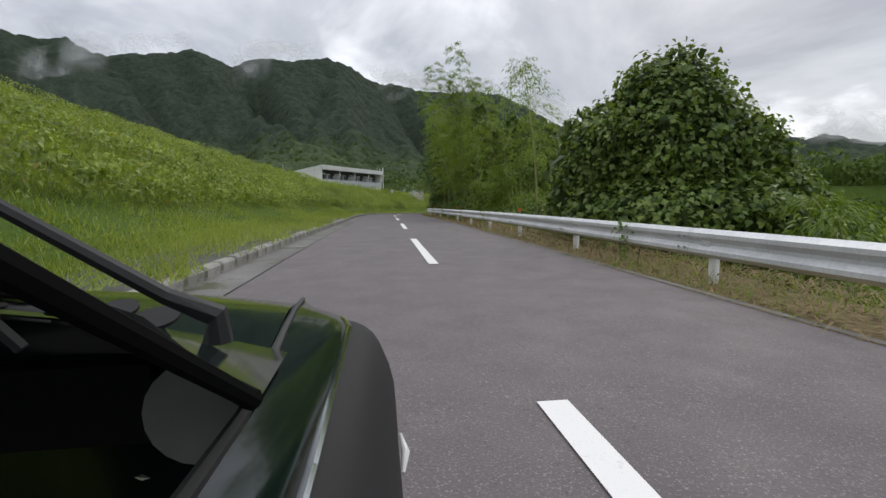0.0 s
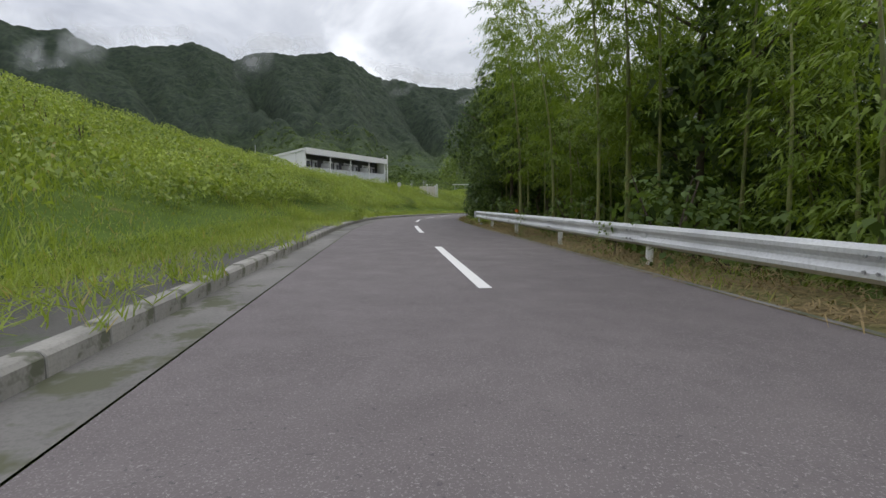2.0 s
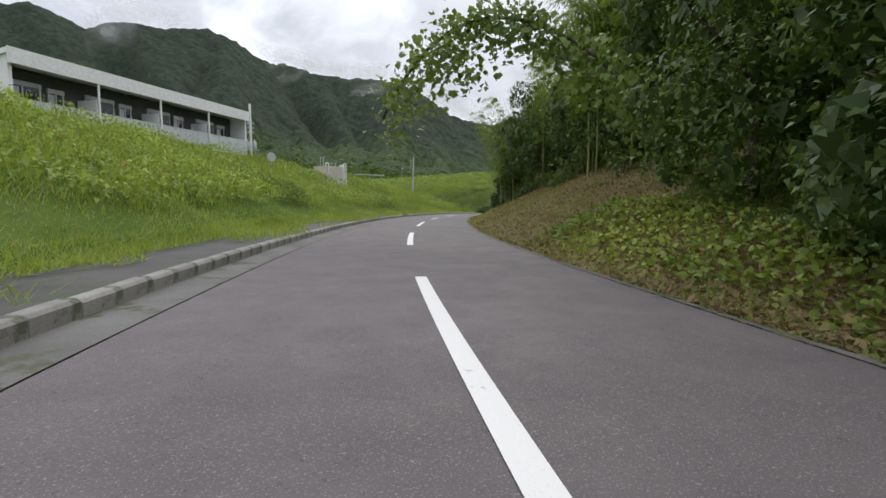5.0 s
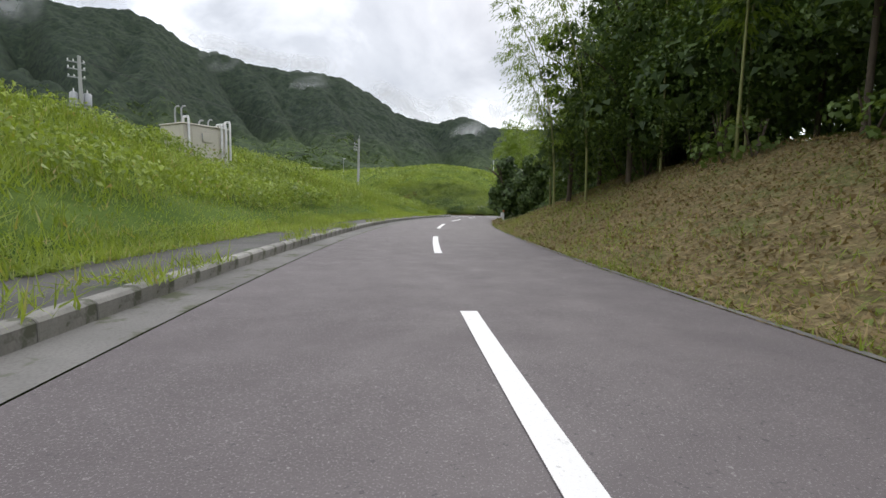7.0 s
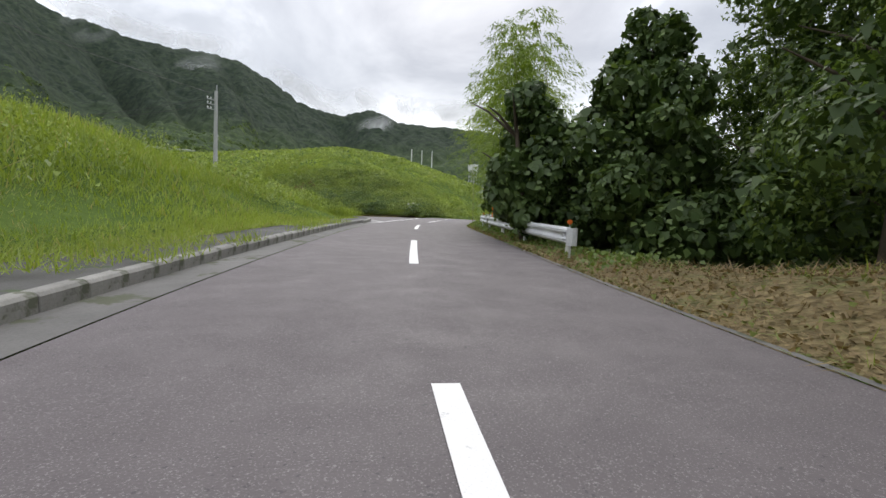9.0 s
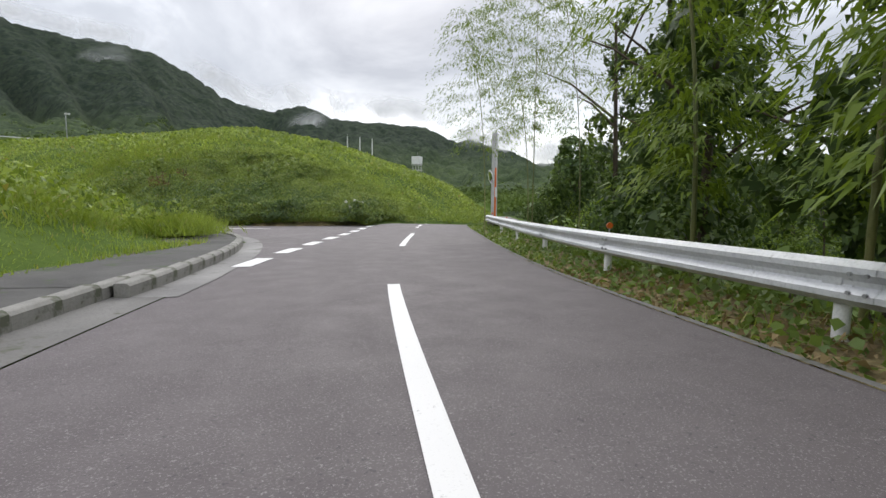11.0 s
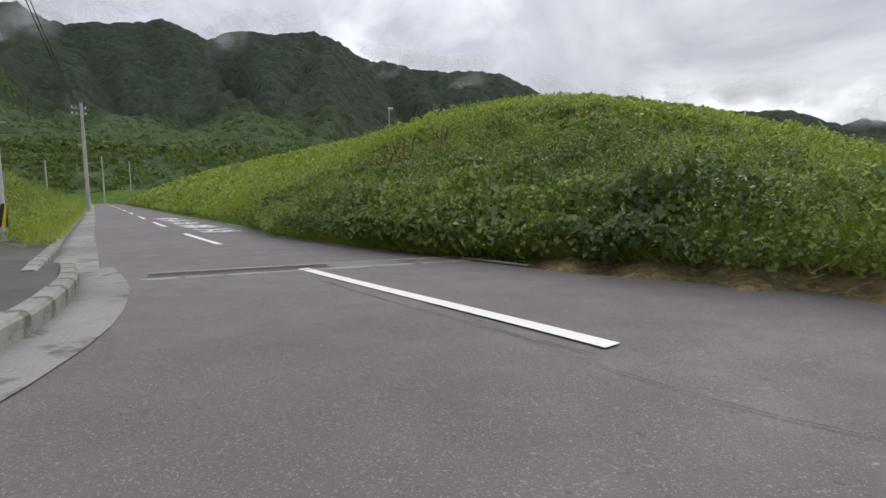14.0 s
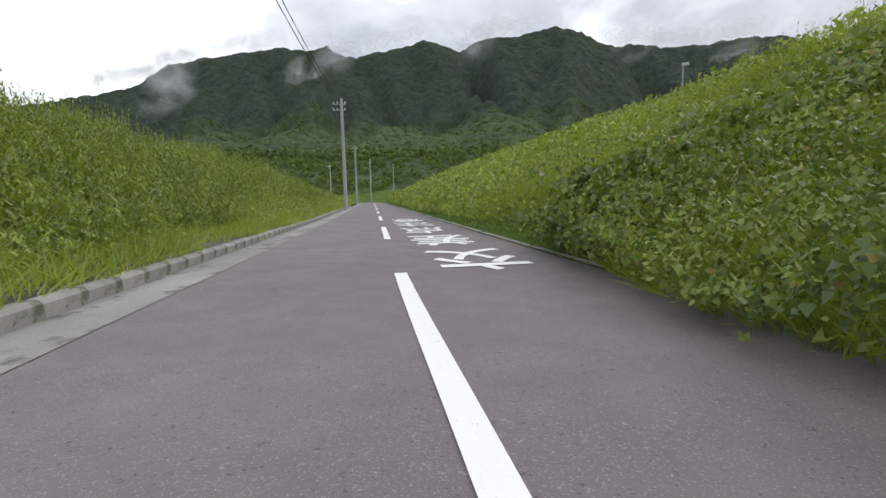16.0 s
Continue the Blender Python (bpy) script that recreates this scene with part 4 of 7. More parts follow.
def guardrail(name, label, off, s0, s1, post_step, top, post_shift=0.0, ends=(True, True), reflect=3):
    """Steel guardrail with a folded beam in lengths, round posts and reflectors. The beam faces the road."""
    g = thing(name, label, "guardrail")
    s, first = s0, True
    while s < s1 - 0.2:
        e = min(s + 4.0, s1)
        p, n = offset_line(MAIN, N_MAIN, off, s, e + 0.06, 0.5 if e - s > 0.6 else 0.2)
        rows = []
        for th in (0.0, 0.006):
            for (out, h) in (W_PROFILE if th == 0.0 else W_PROFILE[::-1]):
                lap = 0.007 if int(round((s - s0) / 4)) % 2 else 0.0
                rows.append([(a[0] - b[0] * (out + th + lap), a[1] - b[1] * (out + th + lap), a[2] + top - 0.335 + h) for a, b in zip(p, n)])
        m = MB()
        cols = [list(c) for c in zip(*rows)]
        m.grid(cols, closed=True)
        me = m.mesh("beam", smooth=35)
        bo = part("beam", me, M_RAIL, g)
        for h in (0.10, 0.235):
            a, b = p[0], n[0]
            for sg in (0.05, 0.17):
                q = (a[0] - b[0] * 0.085 - b[1] * sg, a[1] - b[1] * 0.085 + b[0] * sg, a[2] + top - 0.335 + h)
                part("bolt", MB().tube([q, (q[0] - b[0] * 0.02, q[1] - b[1] * 0.02, q[2])], 0.016, 6), M_STEEL, bo)
        s = e
    s, k = s0 + post_shift, 0
    while s < s1:
        p, n = offset_line(MAIN, N_MAIN, off, s, s, 1.0)
        a, b = p[0], n[0]
        x, y = a[0] + b[0] * 0.075, a[1] + b[1] * 0.075
        part("post", MB().tube([(x, y, a[2] - 0.7), (x, y, a[2] + top - 0.05), (x, y, a[2] + top - 0.03)], [0.057, 0.057, 0.045], 10).mesh("post", smooth=40), M_POST, g)
        part("bracket", MB().box(-0.05, -0.075, -0.04, 0.05, 0.075, 0.04, m=Matrix.Translation((x - b[0] * 0.07, y - b[1] * 0.07, a[2] + top - 0.17)) @ Matrix.Rotation(math.atan2(b[1], b[0]), 4, "Z")), M_RAIL, g)
        if k % reflect == 0:
            r = part("reflector_stem", MB().tube([(x, y, a[2] + top - 0.05), (x, y, a[2] + top + 0.07)], 0.012, 6), M_STEEL, g)
            lens = MB().tube([(x + b[1] * 0.018, y - b[0] * 0.018, a[2] + top + 0.10), (x - b[1] * 0.018, y + b[0] * 0.018, a[2] + top + 0.10)], 0.048, 14)
            part("reflector", lens.mesh("reflector", smooth=40), M_ORANGE, r, "round orange reflector")
        s += post_step
        k += 1
    for flag, s in zip(ends, (s0, s1)):
        if flag:
            p, n = offset_line(MAIN, N_MAIN, off, s, s, 1.0)
            a, b = p[0], n[0]
            d = np.array([b[1], -b[0]]) * (1 if s == s0 else -1)
            m = MB()
            prof = [(-0.09, 0.0), (-0.09, 0.16), (-0.05, 0.24), (0.03, 0.25), (0.07, 0.18), (0.07, 0.0)]
            m.grid([[(a[0] + b[0] * u + d[0] * w, a[1] + b[1] * u + d[1] * w, a[2] + top - 0.335 + h) for u, w in prof] for h in (0.0, 0.335)])
            ob = part("end_piece", m.mesh("end_piece", smooth=50), M_RAIL, g, "rounded steel end piece")
    return g


def s_main(px, py):
    return at_line(MAIN, px, py)


R1 = s_main(-4.4, 45.3)
guardrail("guardrail", "galvanised steel guardrail with white posts beside dry grass", 3.0, 22.0, R1, 4.0, 0.60, post_shift=(R1 - 22.0 - 0.45) % 4.0, ends=(False, True), reflect=3)
R2, R3 = s_main(8.7, 106.4), s_main(24.6, 132.4)
OFF2 = ([R2, R3, R3 + 6, R3 + 14, R3 + 60], [3.0, 3.45, 3.6, 4.0, 4.2])
guardrail("guardrail", "galvanised steel guardrail curving along the junction", OFF2, R2, R3 + 26, 4.0, 0.60, post_shift=0.35, ends=(True, False), reflect=4)
# low concrete parapet under the rail at the junction
p, n = offset_line(MAIN, N_MAIN, OFF2, R3 - 0.2, R3 + 5.0, 0.65)
rows = []
for o, h in ((-0.02, -0.3), (-0.02, 0.34), (0.02, 0.38), (0.26, 0.38), (0.30, 0.34), (0.30, -0.8)):
    rows.append([(a[0] + b[0] * (o + 0.02), a[1] + b[1] * (o + 0.02), a[2] + h) for a, b in zip(p, n)])
thing("parapet", "low weathered concrete parapet under the guardrail", "parapet", mesh=MB().grid(rows).mesh("parapet"), mat=surface("stained_concrete", (0.055, 0.050, 0.046), (0.12, 0.11, 0.10), 1.4, 40, 0.9, bumpy=0.4, bdist=0.006, spots=((0.045, 0.055, 0.03), 3.0, 0.55)))


# ================= poles, signs and wires =================
def gz(x, y):
    return float(ground_z(x, y)[0])


def utility_pole(x, y, z0, z1, r, label, arms=(), lean=(0.0, 0.0), box=False, az=0.0):
    o = thing("utility_pole", label, "utility pole", at=Matrix.Translation((x, y, z0)) @ Matrix.Rotation(az, 4, "Z"))
    h = z1 - z0
    part("shaft", MB().tube([(0, 0, -0.5), (lean[0] * 0.5, lean[1] * 0.5, h * 0.5), (lean[0], lean[1], h)], [r, r * 0.85, r * 0.68], 14).mesh("shaft", smooth=40), M_POLE, o)
    for a in arms:
        m = MB()
        m.box(-0.75, -0.04, h - a - 0.04, 0.35, 0.04, h - a + 0.04)
        arm = part("crossarm", m, M_STEEL, o)
        for q in (-0.68, -0.35, 0.28):
            part("insulator", MB().tube([(q, 0, h - a + 0.04), (q, 0, h - a + 0.10), (q, 0, h - a + 0.17), (q, 0, h - a + 0.2)], [0.03, 0.055, 0.045, 0.02], 8).mesh("insulator", smooth=40), M_WHITE, arm)
    if box:
        for q in (-0.42, 0.42):
            t = part("transformer", MB().tube([(q, 0.1, h - 3.6), (q, 0.1, h - 3.55), (q, 0.1, h - 2.75), (q, 0.1, h - 2.65)], [0.2, 0.27, 0.27, 0.2], 14).mesh("transformer", smooth=40), M_STEEL, o, "grey pole transformer")
            part("bushing", MB().tube([(q, 0.1, h - 2.66), (q, 0.1, h - 2.4)], [0.05, 0.03], 8), M_WHITE, t)
        part("platform", MB().box(-0.85, -0.2, h - 3.75, 0.85, 0.35, h - 3.67), M_STEEL, o)
    return o


utility_pole(-15.9, 121.0, gz(-15.9, 121), 11.3, 0.16, "grey utility pole with two transformers", arms=(0.5, 1.0, 1.6), box=True, az=0.5)
utility_pole(-14.0, 176.8, gz(-14.3, 176.8), 8.5, 0.17, "tall grey concrete utility pole with crossarms", arms=(0.5, 1.0), az=0.6)
utility_pole(-38.9, 210.1, gz(-38.9, 210.1), 8.9, 0.16, "grey concrete utility pole beside the side road", arms=(0.5,), az=0.6)
utility_pole(-59.5, 227.1, gz(-59.5, 227.1), 7.6, 0.15, "thin grey utility pole in the distance", arms=(0.5,), az=0.6)
utility_pole(-46.5, 224.5, gz(-46.5, 224.5), 8.0, 0.15, "grey utility pole beside the side road", az=0.6)
utility_pole(-67.1, 263.8, -1.0, 10.0, 0.16, "lone grey pole beyond the road's end", az=0.6)
# pale cut-off column by the guardrail
cut = thing("concrete_column", "pale smooth pole without wires behind the guardrail", "pole", at=Matrix.Translation((35.6, 139.1, gz(35.6, 139.1) - 0.3)))
part("shaft", MB().tube([(0, 0, 0), (0.05, 0.1, 5.15 - gz(35.6, 139.1) + 0.3), (0.05, 0.1, 5.2 - gz(35.6, 139.1) + 0.3)], [0.21, 0.19, 0.16], 16).mesh("shaft", smooth=40), M_POLE, cut)
# pole with the black and yellow band
zc = gz(7.9, 144.1) + 0.05
warn = thing("utility_pole", "grey concrete pole with a black and yellow band at its foot", "utility pole", at=Matrix.Translation((8.25, 144.15, zc)))
HP = 9.35 - zc
part("shaft", MB().tube([(0, 0, -0.5), (0.07, -0.05, HP * 0.5), (0.16, -0.10, HP)], [0.19, 0.165, 0.13], 18).mesh("shaft", smooth=40), M_POLE, warn)
for a in (0.75, 1.15, 1.55):
    arm = part("crossarm", MB().box(-0.75, -0.04, HP - a - 0.04, 0.35, 0.04, HP - a + 0.04, m=Matrix.Rotation(0.7, 4, "Z")), M_STEEL, warn)
    for q in (-0.68, -0.35, 0.28):
        part("insulator", MB().tube([Matrix.Rotation(0.7, 4, "Z") @ Vector((q, 0, HP - a + h)) for h in (0.04, 0.10, 0.17, 0.2)], [0.03, 0.055, 0.045, 0.02], 8).mesh("insulator", smooth=40), M_WHITE, arm)
part("pole_top", MB().tube([(0.22, -0.1, HP - 0.6), (0.22, -0.1, HP + 0.5)], 0.035, 8), M_STEEL, warn, "thin steel top bracket")
band = part("band", MB().tube([(0.003, 0.003, 0.26), (0.01, 0.01, 0.80)], 0.195, 18, caps=False).mesh("band", smooth=40), M_YELLOW, warn, "yellow warning band")
for k in range(7):
    w = 2 * math.pi * k / 7
    m = MB()
    m.grid([[(0.01 + 0.199 * math.cos(w + q + sh), 0.01 + 0.199 * math.sin(w + q + sh), h) for q in (0.0, 0.15, 0.3, 0.45)] for h, sh in ((0.265, 0.0), (0.40, 0.15), (0.53, 0.3), (0.66, 0.45), (0.795, 0.6))])
    part("stripe", m, M_BLACK, band, "black stripe")
for z in range(8):
    w = (z % 2) * math.pi + 0.6
    part("step_bolt", MB().tube([(0.14 * math.cos(w) + 0.02 * z, 0.14 * math.sin(w) + 0.02 * z, 2.6 + 0.9 * z), (0.34 * math.cos(w) + 0.02 * z, 0.34 * math.sin(w) + 0.02 * z, 2.6 + 0.9 * z)], 0.012, 6), M_STEEL, warn)
# convex mirror on an orange post
mx, my_ = 29.25, 132.35
mz = gz(mx, my_)
mir = thing("traffic_mirror", "round convex traffic mirror on an orange post", "traffic mirror", at=Matrix.Translation((mx, my_, mz)))
part("post", MB().tube([(0, 0, -0.3), (0, 0, 2.2 - mz)], 0.045, 12).mesh("post", smooth=40), M_ORANGE, mir)
for kz, ang in ((1.80 - mz, 2.72),):
    d = Vector((math.cos(ang), math.sin(ang), -0.22)).normalized()
    cc = Vector((0, 0, kz)) + d * 0.26
    part("bracket", MB().tube([(0, 0, kz), tuple(cc - d * 0.03)], 0.018, 8), M_STEEL, mir)
    a = d.cross(Vector((0, 0, 1))).normalized()
    b = a.cross(d)
    dome, rim = [], []
    for rr, dp in ((0.02, 0.06), (0.12, 0.055), (0.22, 0.035), (0.30, 0.0)):
        dome.append([cc + d * dp + (a * math.cos(w) + b * math.sin(w)) * rr for w in (2 * math.pi * k / 24 for k in range(24))])
    head = part("mirror", MB().grid(dome, closed=True).mesh("mirror", smooth=60), M_MIRROR, mir, "convex mirror face")
    part("rim", MB().tube([cc + (a * math.cos(w) + b * math.sin(w)) * 0.31 for w in (2 * math.pi * k / 24 for k in range(25))], 0.022, 6), M_WHITE, head)
    part("back", MB().grid([[cc - d * 0.05 + (a * math.cos(w) + b * math.sin(w)) * q for w in (2 * math.pi * k / 24 for k in range(24))] for q in (0.02, 0.28)], closed=True), M_WHITE, head, "white back of the mirror")
part("plate", MB().box(-0.07, -0.06, 0.75 - mz, 0.07, -0.05, 1.25 - mz), M_WHITE, mir, "small white plate")
# round sign seen from behind
sx, sy = -9.9, 93.0
sg_ = thing("road_sign", "round road sign on a thin grey post on the bank", "road sign", at=Matrix.Translation((sx, sy, gz(sx, sy))))
hh = 4.75 - gz(sx, sy)
part("post", MB().tube([(0, 0, -0.3), (0, 0, hh)], 0.035, 10), M_STEEL, sg_)
part("disc", MB().tube([(0.04, -0.03, hh - 0.35), (0.05, -0.045, hh - 0.35)], 0.33, 24), M_FRAME, sg_)
# three tall masts, the small tower and a floodlight behind the mound
for k, (ax, ay) in enumerate(((57.3, 205.9), (60.2, 206.0), (63.2, 206.2))):
    mast = thing("mast", "tall thin pale mast behind the mound", "mast", group="three masts", at=Matrix.Translation((ax, ay, 8.0)))
    part("shaft", MB().tube([(0, 0, -1), (0, 0, 5.2)], [0.13, 0.10], 10).mesh("shaft", smooth=40), M_WHITE, mast)
tw = thing("tower", "small pale steel tower with a boxed head", "tower", at=Matrix.Translation((112.8, 262.0, 8.0)) @ Matrix.Rotation(0.5, 4, "Z"))
for q in (-1, 1):
    for w in (-1, 1):
        part("leg", MB().tube([(q * 1.2, w * 1.2, -3), (q * 1.1, w * 1.1, 5.5)], 0.12, 6), M_FRAME, tw)
for h in (1.2, 3.0, 4.8):
    part("deck", MB().box(-1.4, -1.4, h, 1.4, 1.4, h + 0.12), M_FRAME, tw)
part("cabin", MB().box(-1.5, -1.5, 5.2, 1.5, 1.5, 8.0, c=0.1), M_WHITE, tw)
part("antenna", MB().tube([(0.4, 0, 8), (0.4, 0, 9.6)], 0.05, 6), M_STEEL, tw)
fl = thing("floodlight", "single floodlight pole on the mound's brow", "lamp post", at=Matrix.Translation((12.0, 189.3, 8.3)))
part("shaft", MB().tube([(0, 0, -1), (0, 0, 2.1)], 0.06, 8), M_STEEL, fl)
part("lamp", MB().box(-0.1, -0.1, 1.95, 0.45, 0.1, 2.15, c=0.03), M_FRAME, fl)


def cable(a, b, sag, r=0.02):
    m = MB()
    a, b = Vector(a), Vector(b)
    m.tube([a.lerp(b, float(t)) - Vector((0, 0, sag * 4 * float(t) * (1 - float(t)))) for t in np.linspace(0, 1, 15)], r, 5)
    return thing("overhead_cable", "thin black overhead cable between two poles", "cable", mesh=m.mesh("overhead_cable"), mat=M_CABLE)


cable((-15.9, 121, 11.0), (8.1, 143.95, 9.1), 0.5)
cable((8.1, 144.0, 8.7), (-14.3, 176.8, 8.3), 0.5)
cable((8.1, 144.0, 8.2), (-14.3, 176.8, 7.9), 0.5)
cable((-14.3, 176.8, 8.3), (-38.9, 210.1, 8.7), 0.4)


# ================= the apartment house on the slope =================
def apartment():
    """Long low white house; its upper storey has a deep balcony with frosted panels."""
    A, B = Vector((-21.4, 84.8, 0)), Vector((-12.9, 100.8, 0))
    L = (B - A).length
    ang = math.atan2(B.y - A.y, B.x - A.x)
    o = thing("apartment_house", "long white two-storey apartment house with a dark balcony front", "house", at=Matrix.Translation((A.x, A.y, 1.5)) @ Matrix.Rotation(ang, 4, "Z"))
    H, D = 7.1, 9.5     # eaves above base, depth; local y runs into the building
    wall = MB()
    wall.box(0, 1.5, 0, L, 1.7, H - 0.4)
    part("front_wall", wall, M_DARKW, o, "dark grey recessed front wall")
    part("back_wall", MB().box(0, D - 0.2, 0, L, D, H - 1.4), M_WALL, o)
    for x in (0.0, L - 0.2):
        m = MB()
        m.add([(x, 0, 0), (x + 0.2, 0, 0), (x + 0.2, D, 0), (x, D, 0), (x, 0, H), (x + 0.2, 0, H), (x + 0.2, D, H - 1.2), (x, D, H - 1.2)],
              [(0, 1, 2, 3), (4, 5, 6, 7), (0, 1, 5, 4), (1, 2, 6, 5), (2, 3, 7, 6), (3, 0, 4, 7)])
        part("side_wall", m, M_WALL, o, "white side wall")
    m = MB()
    m.add([(-0.1, -0.25, H - 0.05), (L + 0.1, -0.25, H - 0.05), (L + 0.1, D + 0.2, H - 1.25), (-0.1, D + 0.2, H - 1.25),
           (-0.1, -0.25, H + 0.22), (L + 0.1, -0.25, H + 0.22), (L + 0.1, D + 0.2, H - 0.98), (-0.1, D + 0.2, H - 0.98)],
          [(0, 1, 2, 3), (4, 5, 6, 7), (0, 1, 5, 4), (1, 2, 6, 5), (2, 3, 7, 6), (3, 0, 4, 7)])
    roof = part("roof", m, M_WALL, o, "shallow white roof with a deep fascia")
    part("fascia", MB().box(-0.12, -0.30, H - 0.55, L + 0.12, -0.20, H + 0.25), M_WHITE, roof)
    part("vent_cap", MB().tube([(L * 0.62, 3, H - 0.2), (L * 0.62, 3, H + 0.35), (L * 0.62, 3, H + 0.4)], [0.15, 0.15, 0.05], 10), M_FRAME, roof)
    z2 = H - 3.35
    part("balcony_floor", MB().box(0.2, -0.15, z2 - 0.25, L - 0.2, 1.5, z2), M_WALL, o)
    part("lower_front", MB().box(0.2, -0.05, 0, L - 0.2, 0.1, z2 - 0.26), M_WALL, o, "white lower storey")
    n = 4
    w = (L - 0.4) / n
    for k in range(n):
        x0 = 0.2 + k * w
        bal = part("balcony_rail", MB().box(x0, -0.16, z2 + 1.08, x0 + w, -0.10, z2 + 1.14), M_FRAME, o)
        q = 4
        for j in range(q):
            part("panel", MB().box(x0 + j * w / q + 0.02, -0.14, z2 + 0.06, x0 + (j + 1) * w / q - 0.02, -0.12, z2 + 1.07), M_FROST, bal, "frosted balcony panel")
        for j in range(q + 1):
            part("baluster", MB().box(x0 + j * w / q - 0.02, -0.17, z2 + 0.0, x0 + j * w / q + 0.02, -0.11, z2 + 1.08), M_FRAME, bal)
        if k:
            part("divider", MB().box(x0 - 0.03, 0.0, z2, x0 + 0.03, 1.5, z2 + 1.9), M_WALL, o)
            part("column", MB().tube([(x0, -0.2, 0), (x0, -0.2, H - 0.1)], 0.07, 10), M_WHITE, o)
        for a, b, top in ((0.45, 2.25, 2.1), (2.7, 3.5, 2.0)):
            if a + 0.2 > w:
                continue
            b = min(b, w - 0.2)
            win = part("window", MB().box(x0 + a, 1.44, z2 + 0.1, x0 + b, 1.495, z2 + top), M_PANE, o)
            for u in (a, (a + b) / 2, b):
                part("frame", MB().box(x0 + u - 0.035, 1.40, z2 + 0.08, x0 + u + 0.035, 1.50, z2 + top + 0.02), M_FRAME, win)
            part("shutter_box", MB().box(x0 + a - 0.06, 1.36, z2 + top + 0.02, x0 + b + 0.06, 1.5, z2 + top + 0.26), M_FRAME, win)
            part("curtain", MB().box(x0 + a + 0.05, 1.435, z2 + 0.12, x0 + a + 0.42 * (b - a), 1.44, z2 + top - 0.05), M_FROST, win, "pale curtain")
        ac = part("air_conditioner", MB().box(x0 + w - 0.95, 0.75, z2, x0 + w - 0.2, 1.1, z2 + 0.62, c=0.03), M_WHITE, o)
        part("fan_grille", MB().tube([(x0 + w - 0.65, 0.745, z2 + 0.31), (x0 + w - 0.65, 0.73, z2 + 0.31)], 0.24, 16), M_FRAME, ac)
    part("corner_post", MB().tube([(L + 0.15, -0.3, -0.5), (L + 0.15, -0.3, H + 0.95)], 0.09, 10), M_WHITE, o, "white steel corner post")
    part("dish", MB().tube([(0.3, 8.9, H - 0.9), (0.5, 8.6, H - 0.75)], [0.35, 0.05], 16), M_WHITE, o, "white satellite dish")
    part("aerial", MB().tube([(0.15, D, H - 1), (0.15, D, H + 1.2)], 0.05, 8), M_STEEL, o)


apartment()


def tank_unit():
    """Cream steel tank housing with white pipes."""
    o = thing("tank_housing", "cream panelled water tank with white standpipes", "water tank", at=Matrix.Translation((-6.25, 103.3, 2.75)) @ Matrix.Rotation(0.72, 4, "Z"))
    part("body", MB().box(0, 0, 0, 2.35, 1.85, 1.75, c=0.04), M_CREAM, o)
    part("lid", MB().box(-0.05, -0.05, 1.753, 2.40, 1.90, 1.81, c=0.02), M_CREAM, o)
    for k in range(3):
        part("panel_rib", MB().box(0.70 * k + 0.42, -0.022, 0.05, 0.70 * k + 0.46, -0.003, 1.72), M_CREAM, o)
        part("side_rib", MB().box(-0.022, 0.58 * k + 0.32, 0.05, -0.003, 0.58 * k + 0.36, 1.72), M_CREAM, o)
    hatch = part("hatch", MB().box(0.95, -0.05, 1.0, 1.45, -0.005, 1.45, c=0.02), M_CREAM, o)
    part("hinge", MB().tube([(0.93, -0.055, 1.05), (0.93, -0.055, 1.40)], 0.02, 8), M_STEEL, hatch)
    for x, y, h in ((0.55, 1.5, 2.75), (0.85, 1.45, 2.8), (1.6, 1.2, 2.2), (1.9, 0.9, 2.25)):
        part("vent_pipe", MB().tube([(x, y, 1.78), (x, y, h - 0.1), (x + 0.05, y - 0.05, h), (x + 0.16, y - 0.12, h + 0.02)], 0.04, 8).mesh("vent_pipe", smooth=40), M_STEEL, o)
    for x, h in ((0.22, 2.1), (1.95, 1.95), (2.18, 2.0), (2.42, 2.15)):
        part("standpipe", MB().tube([(x, -0.10, 0.0), (x, -0.10, h - 0.12), (x, -0.06, h), (x, 0.25, h), (x, 0.32, h - 0.08), (x, 0.32, 1.78)], 0.055, 8).mesh("standpipe", smooth=40), M_WHITE, o)
    part("plinth", MB().box(-0.15, -0.2, -1.2, 2.55, 2.0, -0.003), M_CONC, o)


tank_unit()
# carport roof and parked cars on the shelf behind the mound
cp = thing("carport", "long flat pale carport roof in the distance", "carport", at=Matrix.Translation((1, 228, 8.2)) @ Matrix.Rotation(0.2, 4, "Z"))
part("roof", MB().box(0, 0, 2.3, 10, 5, 2.5, c=0.03), M_FRAME, cp)
for x in (0.5, 5.0, 9.4):
    part("post", MB().box(x, 2.4, -2.0, x + 0.15, 2.55, 2.3), M_FRAME, cp)
# ================= trees and bamboo =================
def beside(y, off):
    """A place beside the main road, right of it for positive offsets."""
    k = int(np.argmin(np.abs(MAIN[:, 1] - y)))
    return MAIN[k, 0] + N_MAIN[k, 0] * off, MAIN[k, 1] + N_MAIN[k, 1] * off


